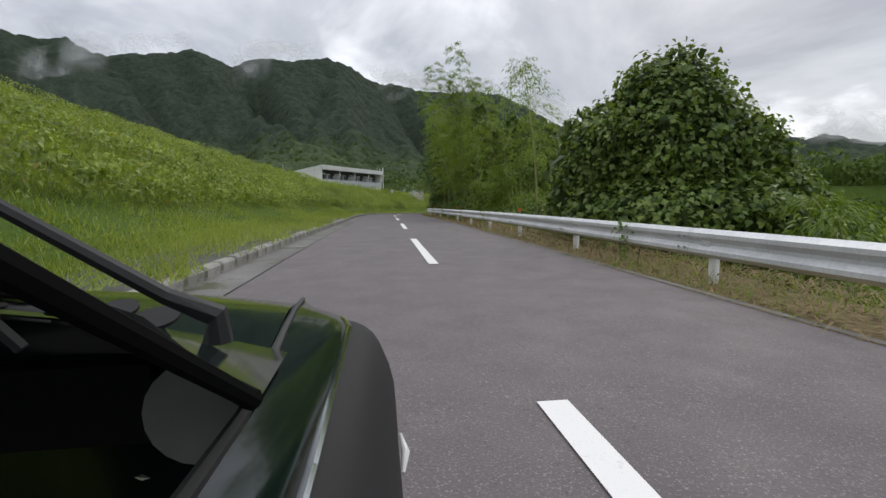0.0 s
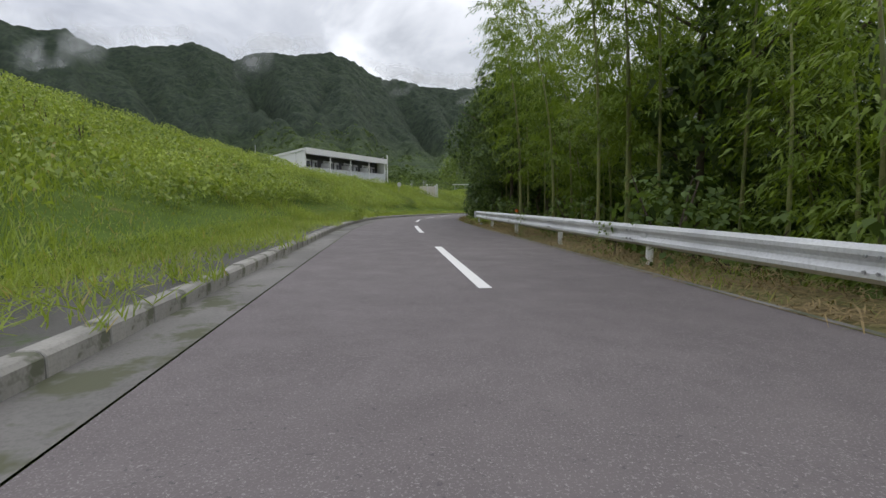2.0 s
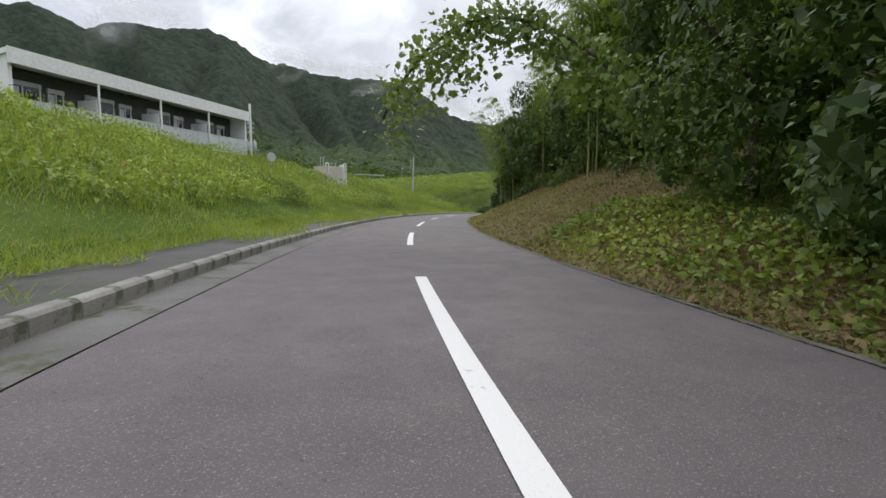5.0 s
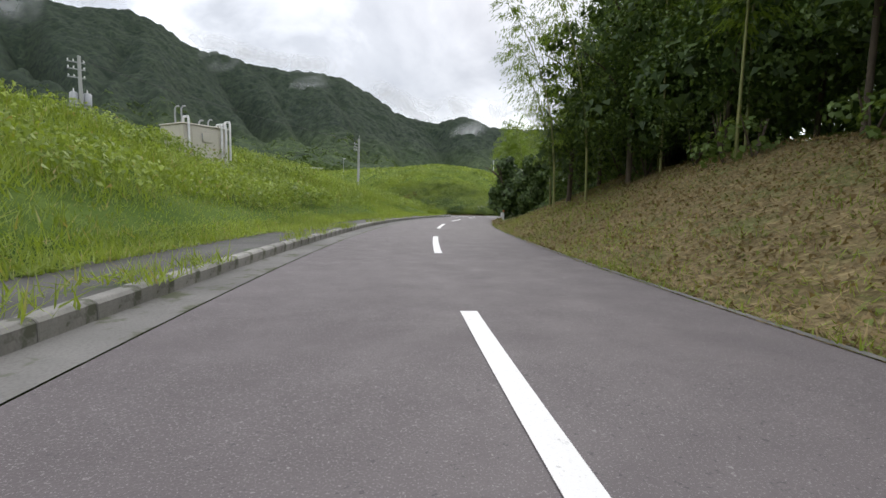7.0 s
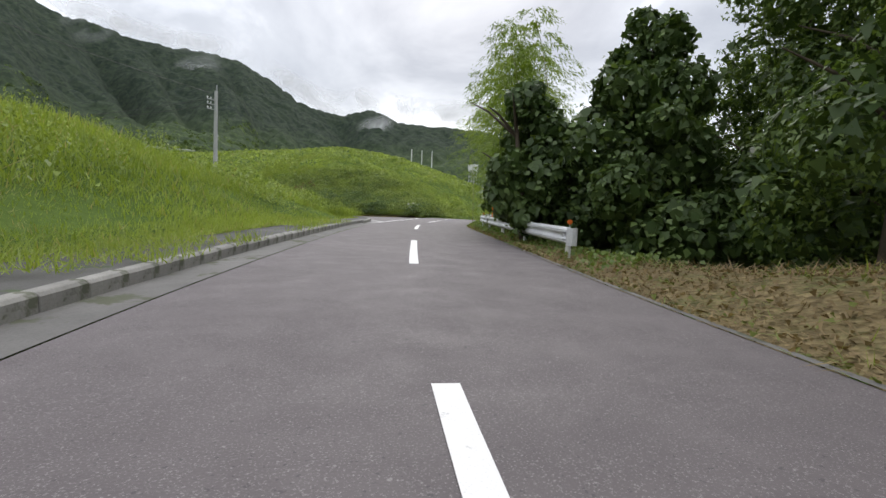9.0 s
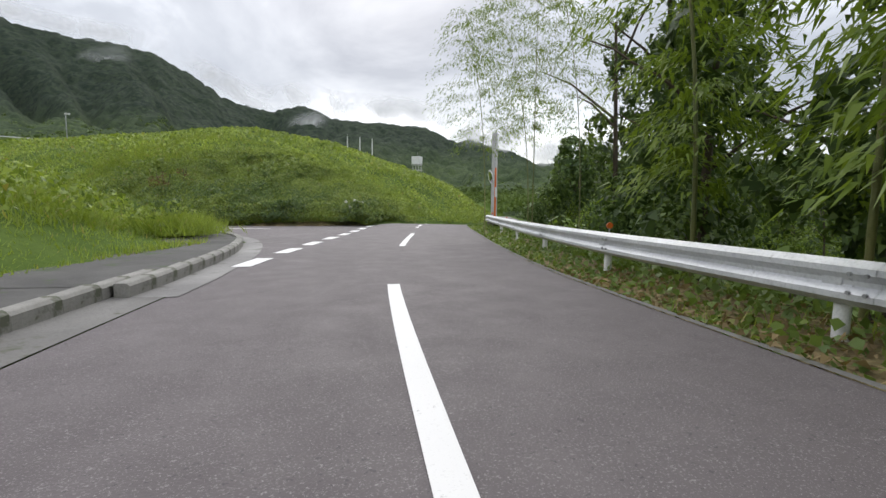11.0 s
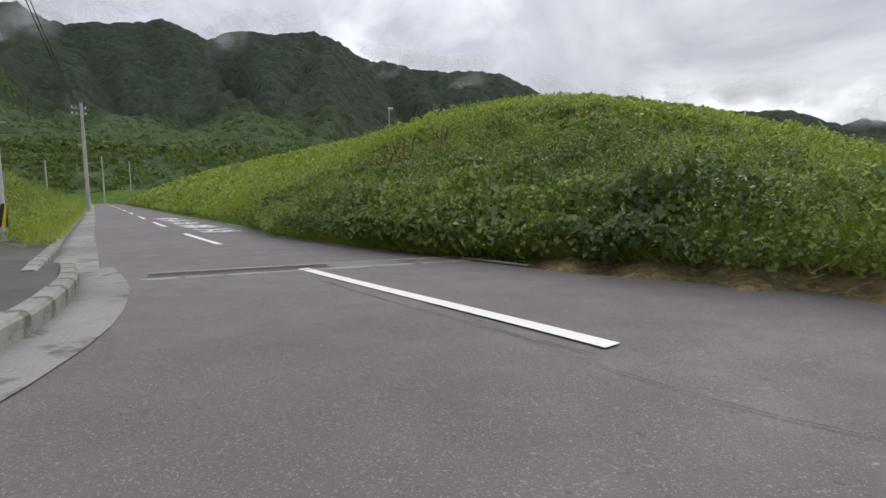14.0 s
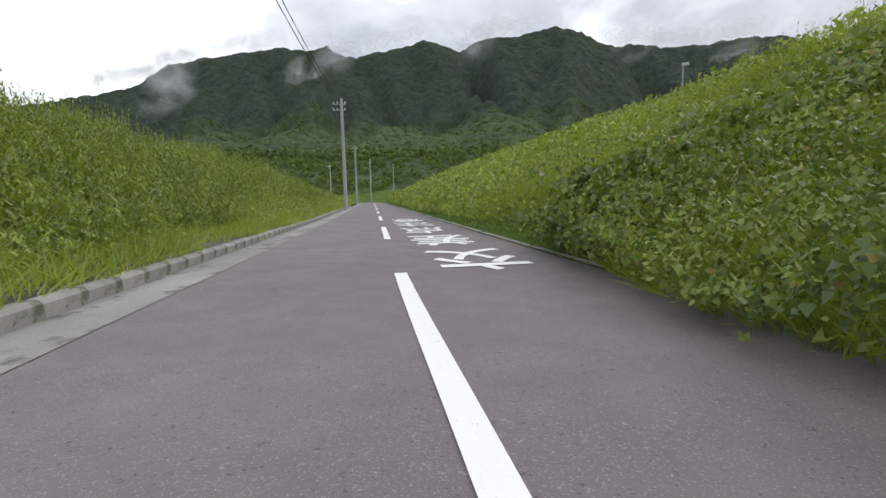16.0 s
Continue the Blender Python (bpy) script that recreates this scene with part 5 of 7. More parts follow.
def shell(lumps, dens):
    """Points and outward normals on the open surface of overlapping lumps (x, y, z, rx, rz)."""
    P, N_ = [], []
    L = np.array(lumps)
    for i, (x, y, z, r, rz) in enumerate(L):
        n = int(dens * 4 * math.pi * r * (r + rz) / 2)
        u = unit(n)
        bumpy = 1 + 0.17 * wave(u[:, 0] * 9 + i, u[:, 1] * 9 + u[:, 2] * 7, 1.3, i) + RNG.normal(0, 0.06, n)
        p = np.array([x, y, z]) + u * np.array([r, r, rz]) * bumpy[:, None]
        keep = np.ones(n, bool)
        for j, (a, b, c, q, qz) in enumerate(L):
            if j != i:
                d = ((p[:, 0] - a) / q) ** 2 + ((p[:, 1] - b) / q) ** 2 + ((p[:, 2] - c) / qz) ** 2
                keep &= d > 0.72
        nn = u / np.array([r, r, rz])
        P.append(p[keep])
        N_.append((nn / np.linalg.norm(nn, axis=1)[:, None])[keep])
    return np.vstack(P), np.vstack(N_)


def lumps_in(x, y, z0, r, h, n, seed, top=0.35, fill=1.0):
    """Lumps that fill a crown of radius r from z0 up to z0 + h; narrow towards the top."""
    g = np.random.default_rng(seed)
    out = []
    for k in range(n):
        t = (k + 0.5) / n
        w = r * (1 - (1 - top) * t ** 1.6)
        a = g.uniform(0, 2 * math.pi)
        d = g.uniform(0.25, 0.85) * w
        q = w * g.uniform(0.36, 0.70) * fill
        out.append((x + d * math.cos(a), y + d * math.sin(a), z0 + h * (0.12 + 0.78 * t), q, q * g.uniform(0.75, 1.1)))
    return out


def trunk_mesh(x, y, z0, h, r, seed, limbs=4):
    g = np.random.default_rng(seed + 99)
    m = MB()
    lx, ly = g.normal(0, 0.25, 2)
    top = (x + lx, y + ly, z0 + h)
    m.tube([(x, y, z0 - 0.4), (x + lx * 0.3, y + ly * 0.3, z0 + h * 0.4), top], [r, r * 0.75, r * 0.35], 9)
    for k in range(limbs):
        a, t = g.uniform(0, 6.28), g.uniform(0.35, 0.85)
        b = (x + lx * t, y + ly * t, z0 + h * t)
        ln = h * g.uniform(0.2, 0.35)
        m.tube([b, (b[0] + math.cos(a) * ln * 0.6, b[1] + math.sin(a) * ln * 0.6, b[2] + ln * 0.5), (b[0] + math.cos(a) * ln, b[1] + math.sin(a) * ln, b[2] + ln * 0.7)], [r * 0.45, r * 0.3, r * 0.12], 6)
    return m.mesh("trunk", smooth=60)


def leafy_tree(name, label, category, x, y, r, h, seed, leaf, dens, mat, trunk=0.11, low=0.15, n=9, top=0.4, group="", z0=None, lean=0.25, lumps=None, slim=False):
    """A tree whose crown is a shell of many broad leaves over smaller inner ones coloured dark for shade."""
    z0 = gz(x, y) if z0 is None else z0
    dens, leaf, n, fill = (dens * 0.95, leaf * 0.88, n * 2 + 4, 0.84) if slim else (dens * 0.53, leaf * 1.16, n + 3, 1.0)
    t = thing(name, label, category, group=group)
    L = lumps or lumps_in(x, y, z0 + h * low, r, h * (1 - low) * 0.93, n, seed, top, fill)
    p, nn = shell(L, dens)
    shoot = np.where(RNG.random(len(p)) < 0.22, np.abs(RNG.normal(0, 0.045 * min(r, 2.0), len(p))), -RNG.random(len(p)) ** 2 * 0.4)
    c = p + nn * shoot[:, None]
    face = nn * 0.7 + np.array([0, 0, lean + 0.45]) + RNG.normal(0, 0.5, nn.shape)
    crown = part("crown", broad_leaves("crown", c, face, leaf * RNG.uniform(0.6, 1.25, len(c)), slim, lobed=not slim and r > 2.5), mat, t)
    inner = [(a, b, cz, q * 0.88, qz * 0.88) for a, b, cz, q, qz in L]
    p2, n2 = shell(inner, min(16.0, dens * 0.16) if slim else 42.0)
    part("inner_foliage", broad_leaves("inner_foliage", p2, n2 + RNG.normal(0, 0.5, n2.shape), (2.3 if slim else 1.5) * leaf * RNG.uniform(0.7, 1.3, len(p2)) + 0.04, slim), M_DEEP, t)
    part("trunk", trunk_mesh(x, y, z0, h * 0.75, trunk, seed), M_BARK, t)
    return t


def kudzu_tree(x, y, r, h, seed, label="tree smothered in broad kudzu leaves beside the road", **kw):
    return leafy_tree("kudzu_tree", label, "tree", x, y, r, h, seed, kw.pop("leaf", 0.20), kw.pop("dens", 48.0), kw.pop("mat", M_KUDZU), slim=kw.pop("slim", True), **kw)


def broadleaf(x, y, r, h, seed, label="dense dark broadleaf tree at the wood's edge", **kw):
    return leafy_tree("broadleaf_tree", label, "tree", x, y, r, h, seed, kw.pop("leaf", 0.20), kw.pop("dens", 30.0), kw.pop("mat", M_BROAD), slim=True, **kw)


def bamboo(x, y, h, lean, az, seed, leaves_n=2400, label="arching bamboo culm with feathery bright green leaves", low=0.38, leaf=(0.25, 0.055), r=0.045, z0=None, wisp=1.0):
    g = np.random.default_rng(seed)
    z0 = gz(x, y) if z0 is None else z0
    o = thing("bamboo", label, "bamboo", group="bamboo grove")
    t = np.linspace(0, 1, 16)
    bend = lean * t ** 2.6
    px, py, pz = x + bend * math.cos(az), y + bend * math.sin(az), z0 - 0.3 + (h + 0.3) * t - 0.25 * lean * t ** 4
    m = MB()
    pts, rad = [], []
    for i in range(16):
        pts.append((px[i], py[i], pz[i]))
        rad.append(r * (1 - 0.85 * t[i]) * (1.0))
        if i < 15:
            pts.append((px[i] + 0.06 * (px[i + 1] - px[i]), py[i] + 0.06 * (py[i + 1] - py[i]), pz[i] + 0.06 * (pz[i + 1] - pz[i])))
            rad.append(r * (1 - 0.85 * t[i]) * 1.18)
    m.tube(pts, rad, 7)
    part("culm", m.mesh("culm", smooth=60), M_CULM, o)
    leaves_n, leaf = int(leaves_n * 1.3), (leaf[0] * 0.72, leaf[1] * 0.72)
    nb = 40
    tb = low + (1 - low) * np.linspace(0, 0.99, nb)
    ba = np.arange(nb) * 2.4 + g.normal(0, 0.4, nb)
    bl = (0.50 + 0.95 * np.sin(np.pi * np.clip((tb - low) / (1 - low) * 0.85 + 0.12, 0, 1))) * g.uniform(0.65, 1.15, nb) * wisp
    cx, cy, cz = np.interp(tb, t, px), np.interp(tb, t, py), np.interp(tb, t, pz)
    # the leaves hang in flat plumes along the branches
    k = g.integers(0, nb, leaves_n)
    q = g.random(leaves_n) ** 0.6
    sw = g.normal(0, 0.26, leaves_n) * (0.35 + q)
    spread = 0.035 + 0.05 * q
    ang = ba[k] + sw
    base = np.stack([cx[k] + np.cos(ang) * bl[k] * q, cy[k] + np.sin(ang) * bl[k] * q, cz[k] + bl[k] * (0.60 * q - 0.80 * q ** 2.2)], -1) + g.normal(0, 1, (leaves_n, 3)) * spread[:, None]
    ax = np.stack([np.cos(ang), np.sin(ang), -0.35 - 0.5 * q], -1) + g.normal(0, 0.38, (leaves_n, 3))
    part("foliage", leaves("foliage", base, ax, np.tile([0, 0, 1.0], (leaves_n, 1)) + g.normal(0, 0.3, (leaves_n, 3)), leaf[0] * g.uniform(0.6, 1.3, leaves_n), leaf[1] * g.uniform(0.8, 1.5, leaves_n), 0.2, 0.15, slim=True), M_BAMBOO, o)
    return o


def bush(x, y, r, h, seed, mat=None, leaf=0.13, dens=42.0, label="leafy bush growing beside the road", z0=None):
    """A low bush: leaves over twigs."""
    z0 = gz(x, y) if z0 is None else z0
    o = thing("bush", label, "bush")
    L = lumps_in(x, y, z0 - 0.1, r, h, 5, seed, 0.6)
    p, nn = shell(L, dens * 0.75)
    part("leaves", broad_leaves("leaves", p, nn + np.array([0, 0, 0.4]) + RNG.normal(0, 0.45, nn.shape), leaf * RNG.uniform(0.6, 1.3, len(p))), mat or M_BROAD, o)
    g = np.random.default_rng(seed)
    for k in range(4):
        a = g.uniform(0, 6.28)
        m = MB().tube([(x, y, z0 - 0.1), (x + math.cos(a) * r * 0.4, y + math.sin(a) * r * 0.4, z0 + h * 0.55), (x + math.cos(a) * r * 0.6, y + math.sin(a) * r * 0.6, z0 + h * 0.9)], [0.03, 0.02, 0.008], 5)
        part("twig", m, M_BARK, o)
    return o


# --- first stretch: behind the guardrail ---
kudzu_tree(6.0, 12.6, 2.9, 6.4, 1, label="great dome of kudzu leaves over a tree behind the guardrail", low=0.02, n=14, top=0.42, leaf=0.125, dens=310, slim=False,
           lumps=[(5.9, 12.6, 3.3, 1.4, 1.5), (6.0, 12.7, 2.3, 2.1, 1.7), (7.4, 12.4, 1.8, 1.4, 1.4), (8.2, 12.0, 0.8, 1.2, 1.2), (4.7, 12.9, 2.3, 1.15, 1.4), (6.2, 12.0, 0.5, 2.6, 1.3), (4.5, 12.6, 0.5, 1.2, 1.2), (8.6, 12.2, -0.3, 1.3, 1.0)])
kudzu_tree(4.1, 14.0, 1.15, 4.8, 2, low=0.02, n=8, leaf=0.2, label="kudzu-covered thicket beside the great dome")
for k, (x, y, r, h) in enumerate(((9.3, 8.0, 1.2, 2.2), (8.0, 4.6, 1.0, 1.6), (10.6, 5.0, 1.4, 2.3), (7.2, 7.2, 0.9, 1.7), (12.5, 9.5, 1.6, 2.6), (6.6, 1.2, 0.9, 1.5), (5.0, 10.0, 0.7, 1.5))):
    bush(x, y, r, h, 20 + k, mat=M_BAMBOO, leaf=0.14, label="bright green bush on the falling bank")
g = np.random.default_rng(5)
for k in range(17):
    y = g.uniform(16.5, 31)
    x, y2 = beside(y, g.uniform(4.6, 9.5))
    bamboo(x, y2, (g.uniform(2.6, 4.2) if y < 26 else g.uniform(5.0, 7.5)), g.uniform(0.5, 1.5), g.uniform(1.2, 3.6), 100 + k, 2300, low=0.08, label="young bamboo with bright feathery leaves")
for k, (y, o, h) in enumerate(((21.5, 6.2, 8.6), (24.8, 7.4, 10.2), (30.5, 6.0, 9.6))):
    x, y = beside(y, o)
    bamboo(x, y, h, 1.0, 2.4 + k, 130 + k, 1500, label="tall wispy bamboo standing over the others", low=0.45, wisp=1.25)
kudzu_tree(2.9, 32.8, 1.35, 10.5, 3, low=0.0, n=13, top=0.55, leaf=0.2, dens=40, label="tall dark tree wrapped in ivy leaves")
kudzu_tree(5.2, 29.5, 1.3, 8.0, 4, low=0.0, n=10, top=0.5, leaf=0.2, dens=36, label="ivy-clad tree among the bamboo")
for k in range(30):
    y = g.uniform(32, 51)
    x, y = beside(y, 4.0 + 6.0 * g.random() ** 1.2)
    bamboo(x, y, g.uniform(8.5, 13.0), g.uniform(0.8, 2.6), g.uniform(1.6, 3.9), 160 + k, 2600, low=0.26)
for k in range(14):
    y = g.uniform(20, 52)
    x, y = beside(y, g.uniform(9.5, 16))
    broadleaf(x, y, g.uniform(2.0, 3.0), g.uniform(6.5, 10.5) * (1.0 if y > 31 else 0.42), 200 + k, leaf=0.26, dens=16, low=0.0)
for k in range(16):
    y = 20 + 2.1 * k + g.uniform(-0.5, 0.5)
    x, y = beside(y, g.uniform(4.1, 5.6))
    bush(x, y, g.uniform(0.8, 1.3), g.uniform(0.9, 2.0), 230 + k, leaf=0.15, dens=30, label="dark undergrowth behind the guardrail")

for k, (x, y, r, h) in enumerate(((5.4, 32.6, 1.7, 10.5), (7.2, 35.2, 2.1, 11.5), (6.8, 31.4, 1.5, 8.5), (8.8, 38.4, 2.3, 12.0), (4.6, 36.8, 1.6, 10.0), (9.2, 42.0, 2.4, 12.0), (5.8, 40.4, 1.8, 11.0), (7.4, 45.0, 2.2, 12.0), (4.8, 47.0, 1.8, 10.0), (7.6, 40.6, 2.2, 12.5), (6.3, 43.8, 2.2, 13.0), (9.6, 37.4, 2.0, 12.0), (11.5, 41.0, 2.4, 13.0), (10.2, 53.0, 2.8, 14.0), (12.6, 49.6, 2.8, 14.0), (8.6, 49.4, 2.2, 13.0))):
    broadleaf(x, y, r, h, 240 + k, leaf=0.18, dens=36, low=0.0, n=10, top=0.7, label="dark tree standing among the bamboo")
# --- dark thicket that crowds the bend ---
for k, (yy, o, r, h) in enumerate(((52.6, 4.9, 2.5, 9.4), (58.2, 5.2, 2.7, 10.0), (48.2, 5.2, 2.2, 9.6))):
    x, y = beside(yy, o)
    broadleaf(x, y, r, h, 250 + k, leaf=0.115, dens=66, low=0.3, n=11, top=0.8, label="dark tree leaning over the road at the bend")
for k, (y, o, r, h) in enumerate(((50.5, 4.9, 1.6, 4.6), (53.5, 4.5, 1.5, 3.6), (56.5, 4.6, 1.6, 4.4), (59.5, 4.9, 1.7, 5.0), (63.0, 5.6, 1.8, 5.6), (52.0, 7.4, 2.4, 8.4), (57.0, 7.2, 2.6, 9.2), (62.5, 8.0, 2.6, 9.0), (48.8, 6.8, 2.0, 8.2))):
    x, y = beside(y, o)
    kudzu_tree(x, y, r, h, 260 + k, low=0.0, n=9, top=0.6, leaf=0.105, dens=105, mat=M_BROAD, label="dark vine-covered thicket at the bend")


def vine_arch():
    """A bowed bamboo so laden with kudzu that it hangs over the verge."""
    o = thing("vine_arch", "bowed stem hung with a curtain of kudzu leaves", "vine")
    a, tip, top = Vector((*beside(65.5, 6.4), 1.8)), Vector((-3.6, 71.6, 3.9)), Vector((-1.2, 68.0, 9.2))
    pts = [a * (1 - t) ** 2 + top * 2 * t * (1 - t) + tip * t * t for t in np.linspace(0, 1, 14)]
    part("stem", MB().tube(pts, 0.05, 7), M_BARK, o)
    n = 2600
    t = RNG.random(n)
    c = np.array([pts[int(q * 12.99)] for q in t]) + RNG.normal(0, 0.34, (n, 3)) * np.array([1, 1, 0.8])
    hang = RNG.random(n) ** 2.2 * np.where(t > 0.6, 1.6, 0.8)
    c[:, 2] -= hang
    part("leaves", broad_leaves("leaves", c, RNG.normal(0, 0.6, (n, 3)) + np.array([-0.3, -0.6, 0.5]), 0.2 * RNG.uniform(0.6, 1.2, n)), M_KUDZU, o)


vine_arch()

# --- wood on top of the litter-covered bank ---
for k in range(26):
    y = 61 + 1.72 * k + g.uniform(-0.6, 0.6)
    x, y = beside(y, g.uniform(8.4, 10.6) + (1.2 if y > 97 else 0))
    broadleaf(x, y, g.uniform(1.9, 2.7), g.uniform(5.5, 10.5), 300 + k, low=0.05 if k % 3 else 0.2, leaf=0.155, dens=42, trunk=0.08)
for k in range(15):
    y = 60 + 3.1 * k
    x, y = beside(y, g.uniform(12.5, 16.5))
    broadleaf(x, y, g.uniform(2.5, 3.4), g.uniform(9.5, 13.0), 340 + k, low=0.0, leaf=0.28, dens=14)
for k in range(32):
    y = g.uniform(60, 98)
    x, y = beside(y, g.uniform(7.4, 10.2))
    bamboo(x, y, g.uniform(8.0, 11.5), g.uniform(0.5, 2.0), g.uniform(1.5, 4.5), 370 + k, 2200, low=0.36)
for k in range(20):
    y = 62 + 2.0 * k + g.uniform(-0.6, 0.6)
    x, y = beside(y, g.uniform(7.3, 8.2))
    bush(x, y, g.uniform(0.6, 1.1), g.uniform(0.7, 1.5), 400 + k, leaf=0.15, dens=34, label="dark shrub at the top of the bank")

# --- trees that lean over the road where the bank runs out ---
for k, (yy, o, r, h) in enumerate(((97.0, 5.4, 1.5, 8.2), (94.5, 7.0, 2.1, 10.0), (100.0, 7.4, 2.0, 9.6), (98.5, 10.0, 2.6, 11.5), (103.0, 9.6, 2.4, 10.5), (102.0, 13.0, 3.0, 12.5), (96.0, 12.0, 2.8, 12.0))):
    x, y = beside(yy, o)
    kudzu_tree(x, y, r, h, 520 + k, low=0.05, n=11, top=0.7, leaf=0.13, dens=74, mat=M_BROAD, label="leafy tree overhanging the road's edge")
for k, (yy, o, h) in enumerate(((96.2, 4.6, 8.5), (95.0, 5.6, 9.0), (98.6, 4.9, 7.5))):
    x, y = beside(yy, o)
    bamboo(x, y, h, 2.2, 2.9, 540 + k, 2200, low=0.3, label="bamboo bowing over the road")

for k, (x, y, r, h) in enumerate(((19.4, 103.6, 2.6, 13.0), (21.4, 100.6, 3.0, 14.0), (16.4, 98.4, 2.6, 12.5))):
    broadleaf(x, y, r, h, 560 + k, leaf=0.2, dens=34, low=0.0, n=11, top=0.75, label="dark tree behind the leafy edge of the wood")

# --- kudzu and bamboo behind the second guardrail ---
# the first four wear the kudzu leaves darkened for shade
for k, (x, y, r, h) in enumerate(((14.7, 106.4, 1.9, 5.6), (16.6, 107.6, 1.7, 9.2), (13.6, 109.2, 1.3, 5.4), (15.6, 104.0, 1.6, 3.9), (18.6, 104.6, 2.6, 12.8), (18.0, 110.0, 2.2, 6.6), (17.6, 102.2, 2.4, 11.8), (14.3, 101.4, 1.7, 9.6), (21.0, 107.0, 2.6, 10.5), (22.5, 102.0, 2.8, 12.0), (19.5, 99.5, 2.4, 11.5), (23.5, 111.5, 2.8, 11.0), (26.7, 123.9, 1.0, 10.5), (25.2, 121.4, 1.3, 10.5), (24.6, 120.6, 1.8, 11.0), (21.8, 119.0, 1.3, 8.0), (20.6, 116.2, 1.6, 7.5))):
    kudzu_tree(x, y, r, h, 430 + k, low=0.0, n=10, top=0.55, leaf=0.15 if k < 4 else 0.125, dens=80, slim=k > 3, mat=M_KUDZU_SHADE if k < 4 else M_BROAD, label="vine-clad tree behind the second guardrail" if k > 10 else "tree draped in layered kudzu leaves")
for k, (x, y, h) in enumerate(((15.6, 112.0, 7.5), (14.9, 111.0, 6.5), (15.9, 110.6, 8.0), (17.0, 112.4, 7.0), (18.2, 113.6, 8.8), (16.9, 115.2, 6.8), (19.4, 115.0, 9.0), (16.4, 113.2, 8.5), (17.4, 114.6, 7.8), (18.6, 116.0, 8.2), (24.3, 125.4, 9.0), (25.2, 126.4, 8.6), (24.9, 124.0, 9.5), (19.8, 118.2, 8.4), (23.6, 126.9, 7.4))):
    bamboo(x, y, h, g.uniform(0.6, 1.5), g.uniform(1.5, 4.0), 460 + k, 2300 if k < 12 and x < 22 else 4400, low=0.2 if x < 22 else 0.42, wisp=1.1, leaf=(0.25, 0.055) if x < 22 else (0.16, 0.032), r=0.04 if x < 22 else 0.022, label="slender bamboo behind the second guardrail")
for k in range(12):
    x, y = beside(108 + 2.2 * k, g.uniform(5.2, 6.6))
    bush(x, y, g.uniform(0.7, 1.2), g.uniform(0.8, 1.6), 480 + k, mat=M_KUDZU, leaf=0.17, dens=30, label="leafy undergrowth on the falling bank")

# --- wood in the valley on the right, in the middle distance ---
broadleaf(69.2, 157.2, 5.4, 17.0, 600, leaf=0.5, dens=7, n=14, top=0.6, z0=-6.0, label="great round evergreen tree above the valley wood", trunk=0.4)
for k in range(58):
    a, d = g.uniform(-100, -50), 40 + 36 * g.random()
    x, y = 22 + d * math.sin(radians(-a)), 124 + d * math.cos(radians(a))
    if near(MAIN, N_MAIN, x, y)[0][0] < 8:
        continue
    broadleaf(x, y, g.uniform(1.9, 3.2), g.uniform(6.4, 8.2) + 0.05 * (d - 40), 620 + k, leaf=0.26, dens=13, n=6, top=0.75, z0=-5.6, mat=M_BAMBOO, label="rounded bright grove tree in the valley", low=0.0)
for k in range(18):
    a, d = -98 + 2.9 * k + g.uniform(-1, 1), g.uniform(82, 104)
    x, y = 22 + d * math.sin(radians(-a)), 124 + d * math.cos(radians(a))
    if near(MAIN, N_MAIN, x, y)[0][0] < 12:
        continue
    broadleaf(x, y, g.uniform(4.0, 5.6), g.uniform(15, 19), 760 + k, leaf=0.55, dens=4.2, n=8, top=0.7, z0=-5.0, trunk=0.3, label="tall dark tree at the back of the valley wood", low=0.15)
for k in range(26):
    a, d = g.uniform(-95, -28), g.uniform(45, 110)
    x, y = 4 + d * math.sin(radians(-a)), 10 + d * math.cos(radians(a))
    if near(MAIN, N_MAIN, x, y)[0][0] < 17:
        continue
    broadleaf(x, y, g.uniform(3.0, 4.6), g.uniform(6, 9.5), 660 + k, leaf=0.45, dens=6, n=7, top=0.6, z0=-6.5, label="tree of the valley wood", low=0.0)

for k in range(12):
    d, o = g.uniform(40, 115), g.uniform(7, 30)
    x, y = 25 + 0.69 * d + 0.72 * o, 135 + 0.72 * d - 0.69 * o
    if near(MAIN, N_MAIN, x, y)[0][0] < 9:
        continue
    broadleaf(x, y, g.uniform(2.8, 4.4), g.uniform(6, 9), 690 + k, leaf=0.42, dens=7.5, n=8, top=0.6, low=0.0, label="tree beside the descending road")


def valley_thicket():
    """Young trees and scrub over the low ground beyond the road's right bank."""
    n = 4200
    a, d = RNG.uniform(0, 1, n), 13 + 95 * RNG.random(n) ** 1.25
    k = (a * (len(MAIN) - 1)).astype(int)
    x, y = MAIN[k, 0] + N_MAIN[k, 0] * d, MAIN[k, 1] + N_MAIN[k, 1] * d
    dm, km = near(MAIN, N_MAIN, x, y)
    keep = (dm > 11.5) & (y < 210) & ~((MAIN[km, 1] > 56) & (MAIN[km, 1] < 108) & (dm < 17))
    x, y = x[keep], y[keep]
    rad = RNG.uniform(0.9, 2.0, len(x)) * (1 + 0.006 * d[keep])
    z = ground_z(x, y) + rad * RNG.uniform(0.3, 0.9, len(x))
    thing("valley_thicket", "thicket of young trees on the low ground below the road", "thicket", kind="stuff", mesh=clump_mesh("valley_thicket", np.stack([x, y, z], -1), rad, 34, 0.55), mat=M_FARG)


valley_thicket()

